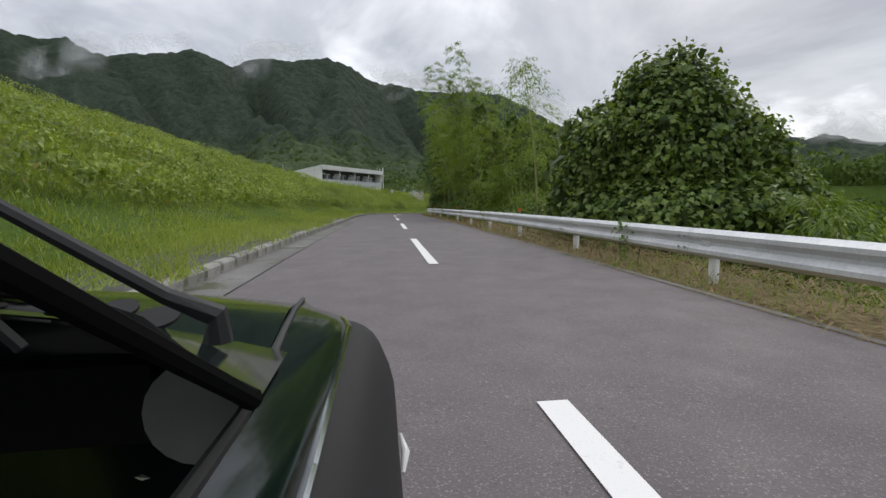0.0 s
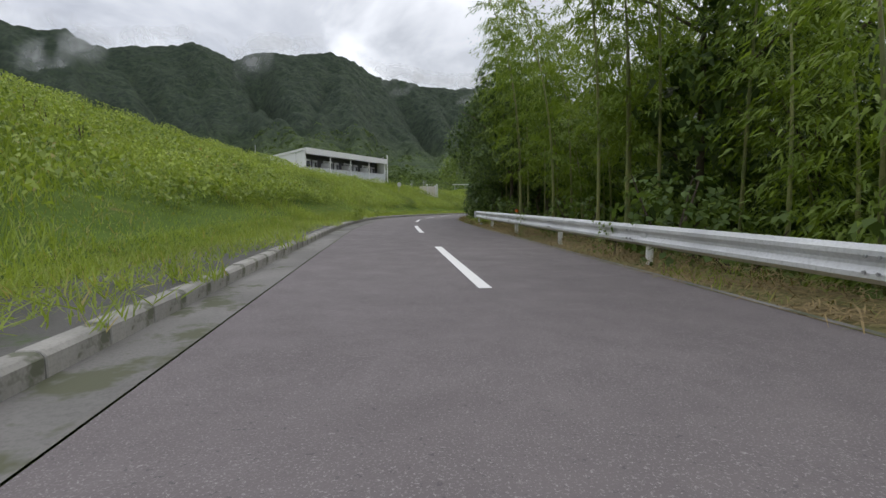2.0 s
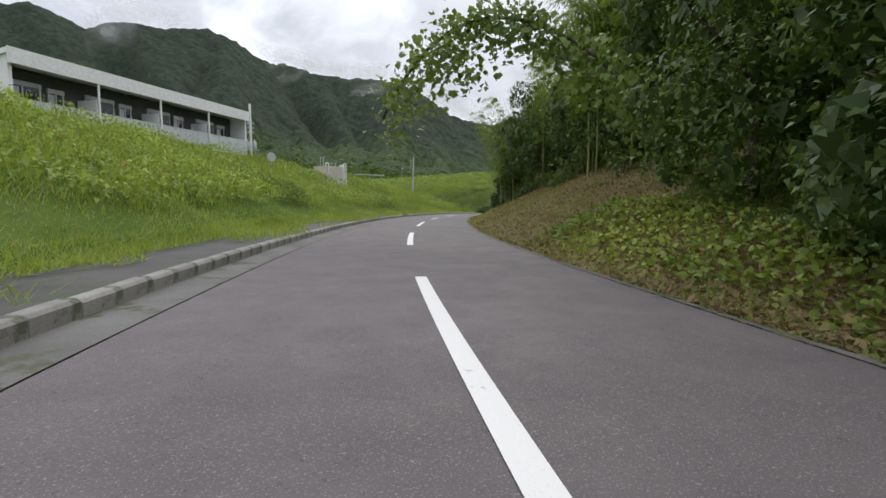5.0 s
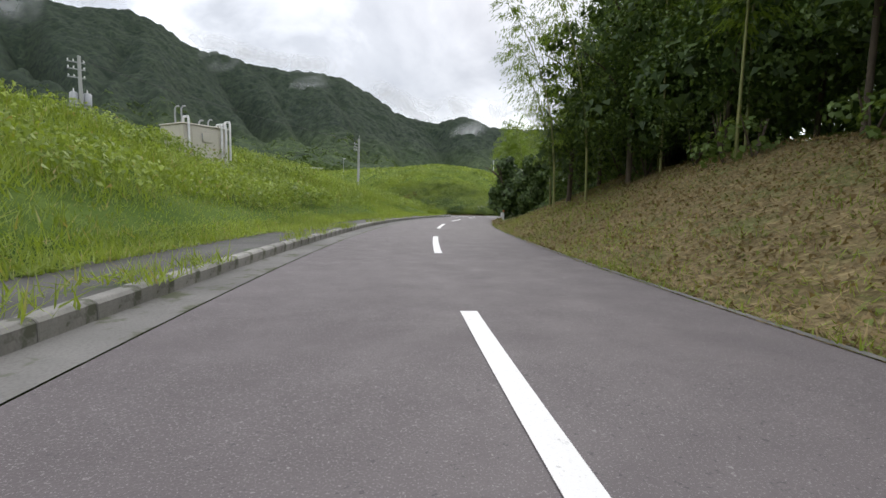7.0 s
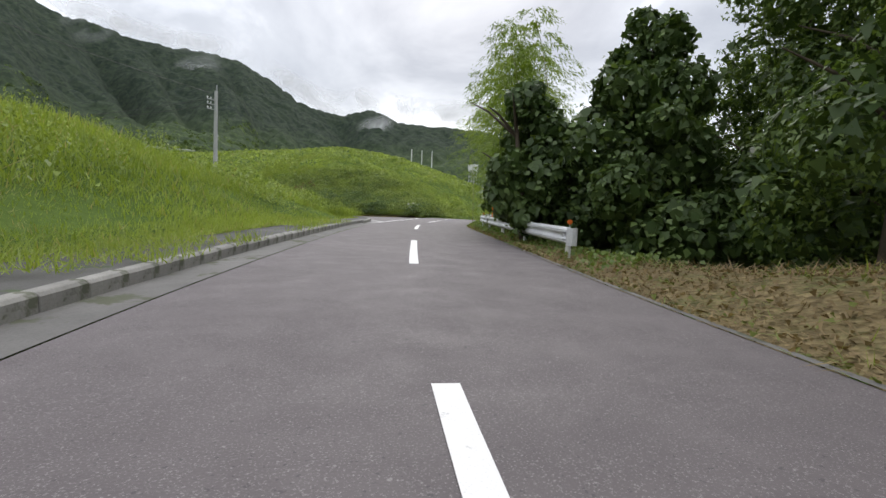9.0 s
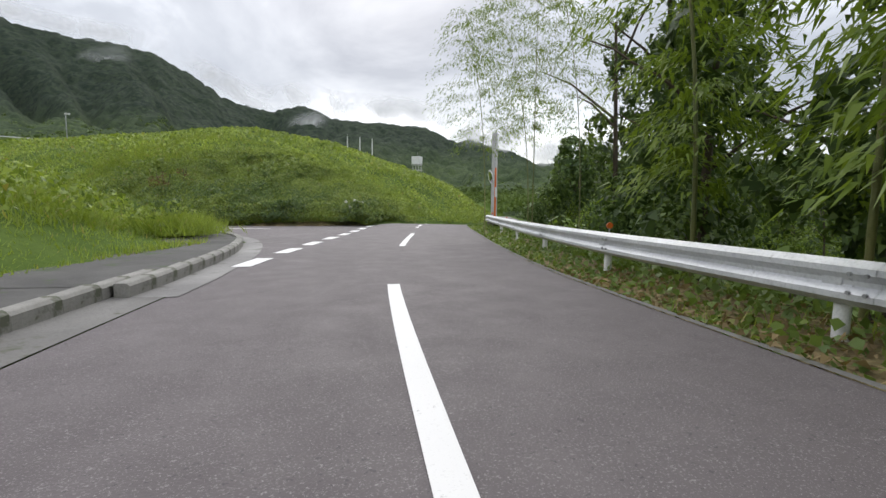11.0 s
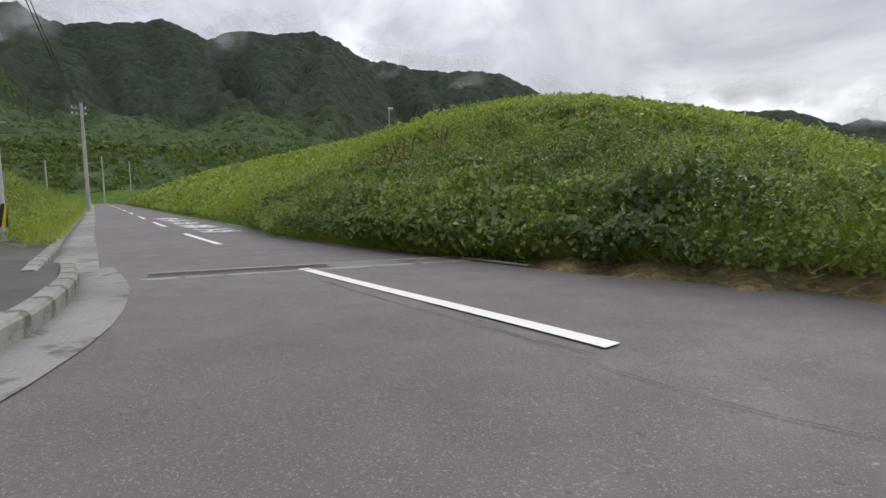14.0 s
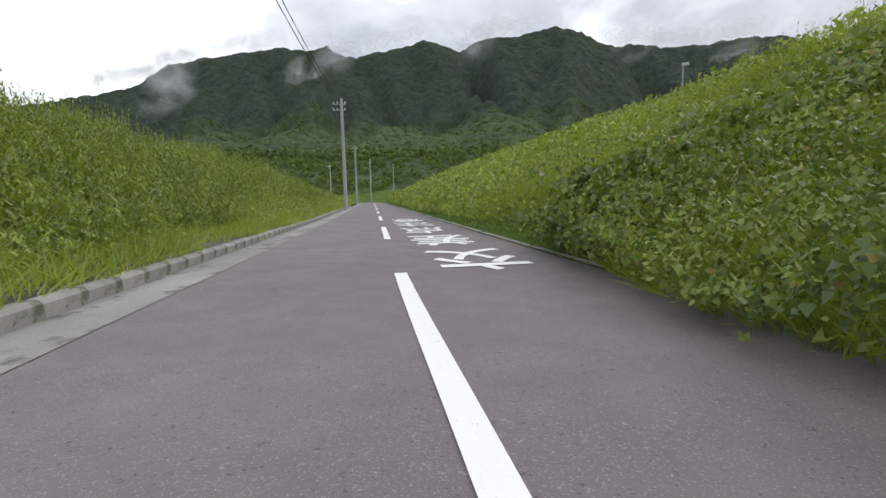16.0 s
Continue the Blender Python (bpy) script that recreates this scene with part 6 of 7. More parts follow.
# more young bamboo on the bank below the first guardrail
for k in range(16):
    x, y = beside(g.uniform(-2, 17), g.uniform(6.5, 12.5))
    if math.hypot(x - 6.0, y - 12.6) < 3.6:
        continue
    bamboo(x, y, g.uniform(2.2, 3.6), g.uniform(0.4, 1.0), g.uniform(1.2, 3.6), 720 + k, 1500, low=0.05, label="young bamboo on the bank below the guardrail")


# ================= grass, weeds and litter =================
def scatter(n, line, nrm, s0, s1, e0, e1, power=1.0):
    """Random places along a line, by distance and offset."""
    s = RNG.uniform(s0, s1, n) / 0.5
    e = e0 + (e1 - e0) * RNG.random(n) ** power
    i = np.arange(len(line))
    return (np.interp(s, i, line[:, 0]) + np.interp(s, i, nrm[:, 0]) * e, np.interp(s, i, line[:, 1]) + np.interp(s, i, nrm[:, 1]) * e, e)


def open_ground(x, y, margin_side=4.5, margin_main=4.7):
    dm, km = near(MAIN, N_MAIN, x, y)
    dk, _ = near(SIDE_ROAD, N_SIDE, x, y)
    return dm, dk, (dm < -np.maximum(margin_main, left_width(km) + 0.9)) & (np.abs(dk) > np.where(dk > 0, 2.5, margin_side))


def blades(name, label, x, y, length, width, mat, lean=0.45, droop=0.35, lift=-0.05, group=""):
    n = len(x)
    z = ground_z(x, y, veg=True) + lift
    a = RNG.uniform(0, 2 * math.pi, n)
    k = np.abs(RNG.normal(0, lean, n)) + 0.08
    ax = np.stack([np.cos(a) * k, np.sin(a) * k, np.ones(n)], -1)
    up = np.stack([-np.sin(a), np.cos(a), np.zeros(n)], -1) * 0 + np.stack([np.cos(a), np.sin(a), np.zeros(n)], -1)
    me = leaves(name, np.stack([x, y, z], -1), ax, up, length, width, 0.12, droop * 0.6, slim=True)
    return thing(name, label, "grass", kind="stuff", mesh=me, mat=mat)


def weed_leaves(name, label, x, y, z, up, size, mat, slim=False, lobed=False):
    n = len(x)
    nn = RNG.normal(0, 0.8, (n, 3)) + up
    return thing(name, label, "weeds", kind="stuff", mesh=broad_leaves(name, np.stack([x, y, z], -1), nn, size, slim, lobed), mat=mat)


SA, SB = 40.0, at_line(MAIN, 13.5, 116.0)
# tall grass on the slope left of the main road
x, y, e = scatter(230000, MAIN, N_MAIN, SA, SB + 22, -4.3, -27.0, 1.7)
dm, dk, ok = open_ground(x, y, 4.4, 4.35)
keep = ok & (dk < 0) & ~bare_patch(x, y)
x, y, e = x[keep], y[keep], -dm[keep] - 4.6
tall = 0.16 + 0.66 * smooth(1.4, 4.2, e) + 0.34 * wave(x, y, 2.6, 6.0) + 0.22 * wave(x, y, 0.9, 8.0)
blades("slope_grass", "tall bright green grass on the slope", x, y, np.clip(tall, 0.16, 1.3) * RNG.uniform(0.6, 1.25, len(x)), (0.024 + 0.0036 * np.clip(np.minimum(e, np.abs(near(SIDE_ROAD, N_SIDE, x, y)[0]) - 5), 0, 20)) * RNG.uniform(0.6, 1.4, len(x)), M_GRASS)
x, y, e = scatter(26000, MAIN, N_MAIN, SA, SB, -4.3, -8.2, 1.2)
keep = wave(x, y, 2.2, 27.0) > -0.1
x, y = x[keep], y[keep]
blades("mown_strip_grass", "short yellowing mown grass beside the footway", x, y, RNG.uniform(0.10, 0.30, len(x)), RNG.uniform(0.012, 0.028, len(x)), M_MOWN, lean=0.8)
# broad-leaved weeds in patches on the same slope
x, y, e = scatter(330000, MAIN, N_MAIN, SA, SB + 18, -6.2, -25.0, 1.45)
dm, dk, ok = open_ground(x, y, 6, 6)
dome = crowns(x + 0.4 * wave(x, y, 1.3, 2.0), y, 1.6, 7.0)[0]
keep = ok & (dk < 0) & ~bare_patch(x, y) & (dome > 0.2) & (wave(x, y, 4.5, 9.0) + 0.5 * wave(x, y, 1.7, 3.0) + np.interp(y, [40, 70, 85], [0.35, 0.0, -0.35]) + 0.2 * RNG.normal(0, 1, len(x)) > 0.0)
x, y, dome = x[keep], y[keep], dome[keep]
z = ground_z(x, y) + 0.12 + (0.25 + 0.75 * dome) * RNG.random(len(x)) ** 0.4
weed_leaves("slope_weeds", "hummocks of leafy weeds among the grass", x, y, z, np.array([0.2, -0.2, 1.0]), 0.115 * RNG.uniform(0.6, 1.5, len(x)), M_WEED, slim=True)
gs = np.random.default_rng(91)
for k in range(26):
    x, y = beside(gs.uniform(4, 64), -gs.uniform(7.2, 14))
    bush(x, y, gs.uniform(0.35, 0.8), gs.uniform(0.6, 1.1), 800 + k, mat=M_BROAD if k % 3 else M_WEED, leaf=0.11, dens=60, label="dark leafy shrub standing in the grass of the slope")
# grass that has crept over kerb and footway
x, y, e = scatter(75000, MAIN, N_MAIN, SA, SB, -3.1, -5.2, 0.75)
keep = (wave(x, y, 2.0, 12.0) > np.interp(y, [45, 62, 80, 100], [-0.75, -0.3, 0.0, 0.25])) | (-e > 4.1)
x, y = x[keep], y[keep]
blades("footway_grass", "weeds and grass creeping over the footway", x, y, RNG.uniform(0.10, 0.34, len(x)), RNG.uniform(0.010, 0.022, len(x)), M_GRASS, lean=0.8, lift=0.04)

# weeds between the side road and the main road, and past it on the left
x, y, e = scatter(95000, SIDE_ROAD, N_SIDE, 6.0, 110.0, -4.2, -24.0, 1.6)
dm, dk, ok = open_ground(x, y, 4.25, 4.6)
keep = ok & (dk < 0)
x, y, e = x[keep], y[keep], -dk[keep] - 4.3
blades("corner_grass", "tall weedy grass on the corner bank", x, y, np.clip(0.35 + 0.25 * smooth(0, 2.5, e) + 0.25 * wave(x, y, 1.4, 3), 0.15, 0.9) * RNG.uniform(0.6, 1.2, len(x)), (0.025 + 0.003 * np.maximum(e, 0)) * RNG.uniform(0.6, 1.4, len(x)), M_GRASS)


def stalks(name, label, x, y, h, per, mat, leaf=0.12):
    """Upright leafy stalks: whorls of narrow leaves from foot to tip."""
    n = len(x)
    z = ground_z(x, y, veg=True)
    t = RNG.random((n, per)) ** 0.75
    a = RNG.uniform(0, 6.283, (n, per))
    lx, ly = RNG.normal(0, 0.10, n)[:, None] * t ** 2, RNG.normal(0, 0.10, n)[:, None] * t ** 2
    base = np.stack([x[:, None] + lx, y[:, None] + ly, z[:, None] + h[:, None] * t], -1).reshape(-1, 3)
    ax = np.stack([np.cos(a), np.sin(a), 0.35 + 0.9 * t], -1).reshape(-1, 3)
    ln = (leaf * (1.15 - 0.6 * t) * RNG.uniform(0.7, 1.3, (n, per))).ravel()
    me = leaves(name, base, ax, np.tile([0, 0, 1.0], (len(base), 1)), ln, ln * 0.30, 0.15, 0.2, slim=True)
    return thing(name, label, "weeds", kind="stuff", mesh=me, mat=mat)


x, y, e = scatter(9000, SIDE_ROAD, N_SIDE, 6.0, 70.0, -4.5, -16.0, 1.6)
dm, dk, ok = open_ground(x, y, 4.6, 5.2)
keep = ok & (dk < 0) & (wave(x, y, 1.1, 14.0) > -0.35)
x, y = x[keep], y[keep]
stalks("tall_weeds", "upright leafy weeds on the corner bank", x, y, np.clip(1.2 + 0.75 * wave(x, y, 1.1, 14.0), 0.6, 1.9) * RNG.uniform(0.75, 1.15, len(x)), 24, M_TALL, 0.21)

# weeds that have taken the side road's footway
x, y, e = scatter(16000, SIDE_ROAD, N_SIDE, 14.0, 95.0, -3.0, -4.7, 0.8)
keep = (wave(x, y, 1.6, 17.0) > -0.7) & (near(MAIN, N_MAIN, x, y)[0] < -6)
x, y = x[keep], y[keep]
blades("side_footway_grass", "grass and weeds covering the side footway", x, y, RNG.uniform(0.15, 0.6, len(x)), RNG.uniform(0.010, 0.022, len(x)), M_GRASS, lift=0.03)
x, y, e = scatter(3000, SIDE_ROAD, N_SIDE, 14.0, 80.0, -3.15, -4.7, 0.7)
keep = (wave(x, y, 1.6, 17.0) > -0.3) & (near(MAIN, N_MAIN, x, y)[0] < -6)
stalks("side_footway_weeds", "leafy weeds rooted in the side footway", x[keep], y[keep], RNG.uniform(0.4, 1.15, int(keep.sum())), 14, M_WEED, 0.14)

x, y, e = scatter(9000, SIDE_ROAD, N_SIDE, 12.0, 90.0, -2.88, -3.4, 0.8)
keep = (wave(x, y, 1.9, 23.0) > -0.05) & (near(MAIN, N_MAIN, x, y)[0] < -6)
x, y = x[keep], y[keep]
blades("side_kerb_weeds", "weeds and grass hanging over the side kerb", x, y, RNG.uniform(0.15, 0.65, len(x)), RNG.uniform(0.010, 0.020, len(x)), M_GRASS, lean=0.6, lift=0.03)

# the mound: kudzu, weeds and grass right up to the road's edge
far_side = [(SIDE_ROAD[k, 0] + 2.45 * N_SIDE[k, 0], SIDE_ROAD[k, 1] + 2.45 * N_SIDE[k, 1], 0) for k in range(len(SIDE_ROAD) - 60, 0, -8) if SIDE_ROAD[k, 1] > 148.5]
far_main = [(MAIN[k, 0] - 2.55 * N_MAIN[k, 0], MAIN[k, 1] - 2.55 * N_MAIN[k, 1], 0) for k in range(len(MAIN)) if MAIN[k, 1] > 138.5][::8]
MOUND_EDGE = spline(far_side + [(13.1, 147.1, 0), (15.3, 144.35, 0), (17.5, 141.6, 0), (19.2, 140.15, 0), (20.6, 138.65, 0), (21.9, 137.3, 0), (23.3, 135.95, 0), (24.2, 135.75, 0)] + far_main, 0.5)
N_EDGE = side(MOUND_EDGE)
S_CORNER = at_line(MOUND_EDGE, 21.0, 138.2)


def mound_places(n, pw, e1=30.0, close=0.5, reach=24.0):
    """Places on the mound: half of them near its corner, the rest along both flanks."""
    n1 = int(n * close)
    x1, y1, _ = scatter(n1, MOUND_EDGE, N_EDGE, S_CORNER - reach, S_CORNER + reach * 0.8, -0.08, -e1 * 0.7, pw)
    x2, y2, _ = scatter(n - n1, MOUND_EDGE, N_EDGE, S_CORNER - 100.0, S_CORNER + 82.0, -0.05, -e1, pw)
    x, y = np.concatenate([x1, x2]), np.concatenate([y1, y2])
    d, _ = near(MOUND_EDGE, N_EDGE, x, y)
    keep = d < 0.03
    return x[keep], y[keep], -d[keep]


def thick(x, y, e):
    """How high the growth stands on the mound."""
    dome = crowns(x + 0.3 * wave(x, y, 1.1, 2.0), y, 0.9, 3.0)[0]
    return (0.62 + 0.45 * smooth(0.0, 0.9, e)) * (0.52 + 0.52 * dome + 0.22 * wave(x, y, 1.9, 2.5)) * (1 - 0.35 * smooth(8, 20, e))


def mound_floor(x, y, e):
    """The ground under the growth; at the very edge the road."""
    return np.where(e < 0.6, road_z(x, y), ground_z(x, y, veg=True))


x, y, e = mound_places(190000, 1.8, 30.0, 0.66, 17.0)
t = thick(x, y, e)
lift = 0.25 + 0.75 * RNG.random(len(x)) ** 0.45
keep = (t > 0.12) & ((e > 0.30) | (lift * t > 0.35 - e))
x, y, e, t, lift = x[keep], y[keep], e[keep], t[keep], lift[keep]
far_off = np.maximum(0.0, np.hypot(x - 17.0, y - 141.0) - 8.0)
z = mound_floor(x, y, e) + 0.03 + t * lift
size = (0.062 + 0.0045 * far_off + 0.004 * np.maximum(e, 0)) * RNG.uniform(0.6, 1.5, len(x)) * np.where(wave(x, y, 1.9, 7.0) > 0.2, 1.25, 0.75)
# near the road, darker copies of the leaves paint the flank's shaded side
by = far_off + RNG.normal(0, 1.6, len(x)) + 2.0 * wave(x, y, 2.2, 3.0) < 9.0
vine = by & (wave(x, y, 1.5, 19.0) + 0.5 * wave(x, y, 0.6, 8.0) + RNG.normal(0, 0.35, len(x)) > -0.1 + 0.16 * np.maximum(far_off, 0.0) + 0.16 * np.maximum(e - 1.5, 0.0))
by = by & ~vine
weed_leaves("mound_kudzu", "mat of broad kudzu leaves on the mound's flank, shade in their colour", x[vine], y[vine], z[vine], np.array([-0.45, -0.55, 0.6]), 1.15 * size[vine], M_KUDZU_SHADE, lobed=True)
weed_leaves("flank_weeds", "leafy weeds between the kudzu on the mound's flank", x[by], y[by], z[by], np.array([-0.35, -0.45, 0.8]), size[by], M_FLANK)
by = by | vine
weed_leaves("mound_weeds", "kudzu and broad weeds over the whole mound", x[~by], y[~by], z[~by], np.array([-0.35, -0.45, 0.8]), size[~by], M_WEED, slim=True)
x, y, e = mound_places(130000, 1.7)
t = thick(x, y, e)
keep = wave(x, y, 2.4, 15.0) > -0.3
x, y, e, t = x[keep], y[keep], e[keep], t[keep]
far_off = np.maximum(0.0, np.hypot(x - 17.0, y - 141.0) - 6.0)
keep = e > 0.45
x, y, e, t, far_off = x[keep], y[keep], e[keep], t[keep], far_off[keep]
blades("mound_grass", "long grass growing through the kudzu on the mound", x, y, np.minimum(t * RNG.uniform(0.7, 1.3, len(x)) + 0.1, 0.25 + 0.7 * e), (0.012 + 0.0010 * far_off) * RNG.uniform(0.6, 1.4, len(x)), M_GRASS, lean=0.5, droop=0.45)
x, y, e = mound_places(6500, 1.4, 24.0, 0.6)
stalks("mound_stalks", "upright leafy weeds rising above the kudzu", x, y, thick(x, y, e) * RNG.uniform(0.8, 1.35, len(x)) + 0.15, 14, M_TALL, 0.13)

# dry straw and leaves on the right verge and on the bank
x, y, e = scatter(30000, MAIN, N_MAIN, 44.0, R1 + 8, 2.42, 4.6, 0.9)
n = len(x)
a = RNG.uniform(0, 6.28, n)
me = leaves("verge_straw", np.stack([x, y, ground_z(x, y, veg=True) + RNG.uniform(0.01, 0.09, n)], -1), np.stack([np.cos(a), np.sin(a), RNG.normal(0.1, 0.25, n)], -1), np.tile([0, 0, 1.0], (n, 1)), RNG.uniform(0.12, 0.42, n), RNG.uniform(0.008, 0.02, n), 0.1, 0.1)
thing("verge_straw", "cut dry grass lying along the verge", "straw", kind="stuff", mesh=me, mat=M_DRY)
x, y, e = scatter(48000, MAIN, N_MAIN, at_line(MAIN, -4.5, 50.0), at_line(MAIN, 17.0, 121.0), 2.45, 9.5, 1.25)
z = ground_z(x, y, veg=True) + RNG.uniform(0.0, 0.07, len(x))
weed_leaves("bank_litter", "fallen brown leaves covering the bank", x, y, z, np.array([0, 0, 0.9]), 0.062 * RNG.uniform(0.5, 1.5, len(x)), M_DRY, slim=True)
x, y, e = scatter(60000, MAIN, N_MAIN, at_line(MAIN, -4.5, 58.0), at_line(MAIN, 10.0, 109.0), 2.45, 9.0, 1.2)
n = len(x)
a = RNG.uniform(0, 6.28, n)
me = leaves("bank_straw", np.stack([x, y, ground_z(x, y, veg=True) + RNG.uniform(0.02, 0.10, n)], -1), np.stack([np.cos(a), np.sin(a), RNG.normal(0.12, 0.22, n)], -1), np.tile([0, 0, 1.0], (n, 1)), RNG.uniform(0.10, 0.34, n), RNG.uniform(0.010, 0.022, n), 0.1, 0.1, slim=True)
thing("bank_straw", "cut dry grass lying on the bank", "straw", kind="stuff", mesh=me, mat=M_DRY)
x, y, e = scatter(36000, MAIN, N_MAIN, at_line(MAIN, -4.5, 60.0), at_line(MAIN, 6.0, 101.0), 2.45, 7.5, 1.9)
keep = wave(x, y, 3.7, 41.0) + 0.6 * wave(x, y, 0.8, 13.0) + 0.45 * RNG.normal(0, 1, len(x)) > 0.45
x, y = x[keep], y[keep]
blades("bank_grass", "sparse green grass shooting through the litter", x, y, RNG.uniform(0.08, 0.26, len(x)), RNG.uniform(0.008, 0.018, len(x)), M_GRASS, lean=0.9, lift=0.01)
x, y, e = scatter(30000, MAIN, N_MAIN, 44.0, at_line(MAIN, 27.0, 136.0), 2.5, 5.2, 1.2)
keep = wave(x, y, 1.8, 21.0) > 0.22
x, y = x[keep], y[keep]
blades("verge_grass", "green tufts along the right verge", x, y, RNG.uniform(0.08, 0.32, len(x)), RNG.uniform(0.008, 0.018, len(x)), M_GRASS, lift=0.0)

x, y, e = scatter(11000, MAIN, N_MAIN, SA, SB + 10, -6.0, -20.0, 1.4)
dm, dk, ok = open_ground(x, y, 5, 5.6)
keep = ok & (dk < 0) & (wave(x, y, 2.2, 31.0) > 0.3)
x, y = x[keep], y[keep]
stalks("slope_stalks", "clumps of tall leafy weeds on the slope", x, y, RNG.uniform(0.6, 1.35, len(x)), 14, M_WEED, 0.16)
# low green plants where the thicket meets the road
x, y, e = scatter(12000, MAIN, N_MAIN, at_line(MAIN, -4.4, 44.0), at_line(MAIN, -3.4, 67.0), 2.5, 5.0, 1.1)
z = ground_z(x, y, veg=True) + 0.22 * RNG.random(len(x)) * smooth(2.5, 3.6, e)
weed_leaves("verge_weeds", "low green weeds between thicket and road", x, y, z, np.array([-0.2, -0.2, 0.9]), 0.085 * RNG.uniform(0.6, 1.4, len(x)), M_WEED)
x, y, e = scatter(15000, MAIN, N_MAIN, R2 - 2.0, R3 + 24.0, 2.5, 5.6, 1.1)
z = ground_z(x, y, veg=True) + 0.02 + 0.30 * RNG.random(len(x)) * smooth(2.5, 3.6, e) * (0.6 + 0.5 * wave(x, y, 0.9, 5.0))
weed_leaves("rail_weeds", "low leafy weeds under the second guardrail", x, y, z, np.array([-0.2, -0.2, 0.9]), 0.085 * RNG.uniform(0.6, 1.4, len(x)), M_KUDZU)
x, y, e = scatter(14000, MAIN, N_MAIN, at_line(MAIN, -4.4, 44.0), at_line(MAIN, -3.4, 67.0), 2.5, 5.0, 1.1)
weed_leaves("thicket_litter", "brown leaves fallen between thicket and road", x, y, ground_z(x, y, veg=True) + RNG.uniform(0.0, 0.08, len(x)), np.array([0, 0, 0.9]), 0.07 * RNG.uniform(0.5, 1.5, len(x)), M_DRY)
x = np.concatenate([RNG.normal(-7.3, 0.16, 26), RNG.normal(-7.3, 0.15, 16)])
y = np.concatenate([RNG.normal(44.9, 0.3, 26), RNG.normal(52.2, 0.25, 16)])
stalks("footway_clump", "tall leafy weeds rooted behind the kerb", x, y, RNG.uniform(0.5, 1.15, len(x)), 40, M_WEED, 0.13)
# weeds in the kerb's joints and gutter
gk = np.random.default_rng(44)
cx, cy = [], []
for k in range(70):
    s_ = gk.uniform(SA + 10, SB)
    a_, b_, _ = scatter(60, MAIN, N_MAIN, s_, s_ + gk.uniform(0.3, 1.6), -2.75, -3.25)
    cx.append(a_)
    cy.append(b_)
x, y = np.concatenate(cx), np.concatenate(cy)
blades("kerb_weeds", "small weeds sprouting along the kerb", x, y, RNG.uniform(0.10, 0.42, len(x)), RNG.uniform(0.008, 0.02, len(x)), M_GRASS, lift=0.02)
# the weed clump on the corner island's nose
x, y = RNG.normal(14.95, 0.42, 3200), RNG.normal(130.6, 1.1, 3200)
blades("corner_clump", "tall pale weeds on the corner footway", x, y, RNG.uniform(0.4, 1.05, 3200), RNG.uniform(0.010, 0.022, 3200), M_GRASS, lift=0.1)
# white hydrangea heads at the mound's foot
hy = thing("hydrangea", "hydrangea bush with white flower heads at the mound's foot", "bush")
L = lumps_in(23.95, 137.25, -0.75, 0.42, 1.05, 5, 77, 0.55)
p, nn = shell(L, 130)
part("leaves", broad_leaves("leaves", p, 0.6 * nn + np.array([-0.2, -0.4, 0.8]), 0.085 * RNG.uniform(0.7, 1.3, len(p))), M_WEED, hy)
for k in range(9):
    c = (23.75 + RNG.normal(0, 0.28), 136.85 + RNG.normal(0, 0.22), 0.24 + RNG.uniform(-0.2, 0.25))
    n_ = 80
    u = unit(n_)
    part("flower_head", broad_leaves("flower_head", np.array(c) + u * 0.075, u, 0.045 * RNG.uniform(0.8, 1.2, n_)), M_FLOWER, hy, "white flower head")
for k, (x, y, r, h) in enumerate(((17.0, 149.6, 0.75, 1.5), (18.2, 150.6, 0.5, 1.3))):
    bush(x, y, r, h, 700 + k, mat=M_RED, leaf=0.09, dens=70, z0=gz(x, y) + 0.35, label="shrub with rust-coloured leaves on the mound")
# ================= kerb stones =================
def kerb_block(name, L=0.6, w=0.16, top=0.16):
    """One precast kerb stone with a bevelled street edge; its length runs along x, its street side faces -y."""
    m = MB()
    prof = [(0.0, -0.14), (0.0, top - 0.035), (0.025, top - 0.008), (0.045, top), (w - 0.01, top), (w, top - 0.01), (w, -0.14)]
    rows = [[(x, y, z) for y, z in prof] for x in (0.004, 0.012, L - 0.012, L - 0.004)]
    for r, q in ((0, 0.006), (3, 0.006)):
        rows[r] = [(x, min(max(y, q), w - q), z - (q if z > 0.1 else 0)) for x, y, z in rows[r]]
    m.grid(rows)
    n = len(prof)
    m.f += [tuple(range(n))[::-1], tuple(range(3 * n, 4 * n))]
    me = m.mesh(name)
    me.materials.append(M_CONC)
    return me


KERB = kerb_block("kerb_stone")


def kerb_row(name, label, line, limit=300):
    """Kerb stones along a line that runs with the street on its right."""
    k = thing(name, label, "kerb", kind="structure")
    d = np.concatenate([[0], np.cumsum(np.linalg.norm(np.diff(line[:, :2], axis=0), axis=1))])
    g2 = np.random.default_rng(len(line))
    for i in range(min(limit, int(d[-1] / 0.6))):
        a = [np.interp(0.6 * i, d, line[:, c]) for c in (0, 1)]
        b = [np.interp(0.6 * i + 0.6, d, line[:, c]) for c in (0, 1)]
        ob = new("kerb_stone", KERB)
        ob.parent = k
        ob.matrix_basis = Matrix.Translation((a[0], a[1], float(road_z(a[0], a[1])[0]) + g2.normal(0, 0.004))) @ Matrix.Rotation(math.atan2(b[1] - a[1], b[0] - a[0]) + g2.normal(0, 0.006), 4, "Z")


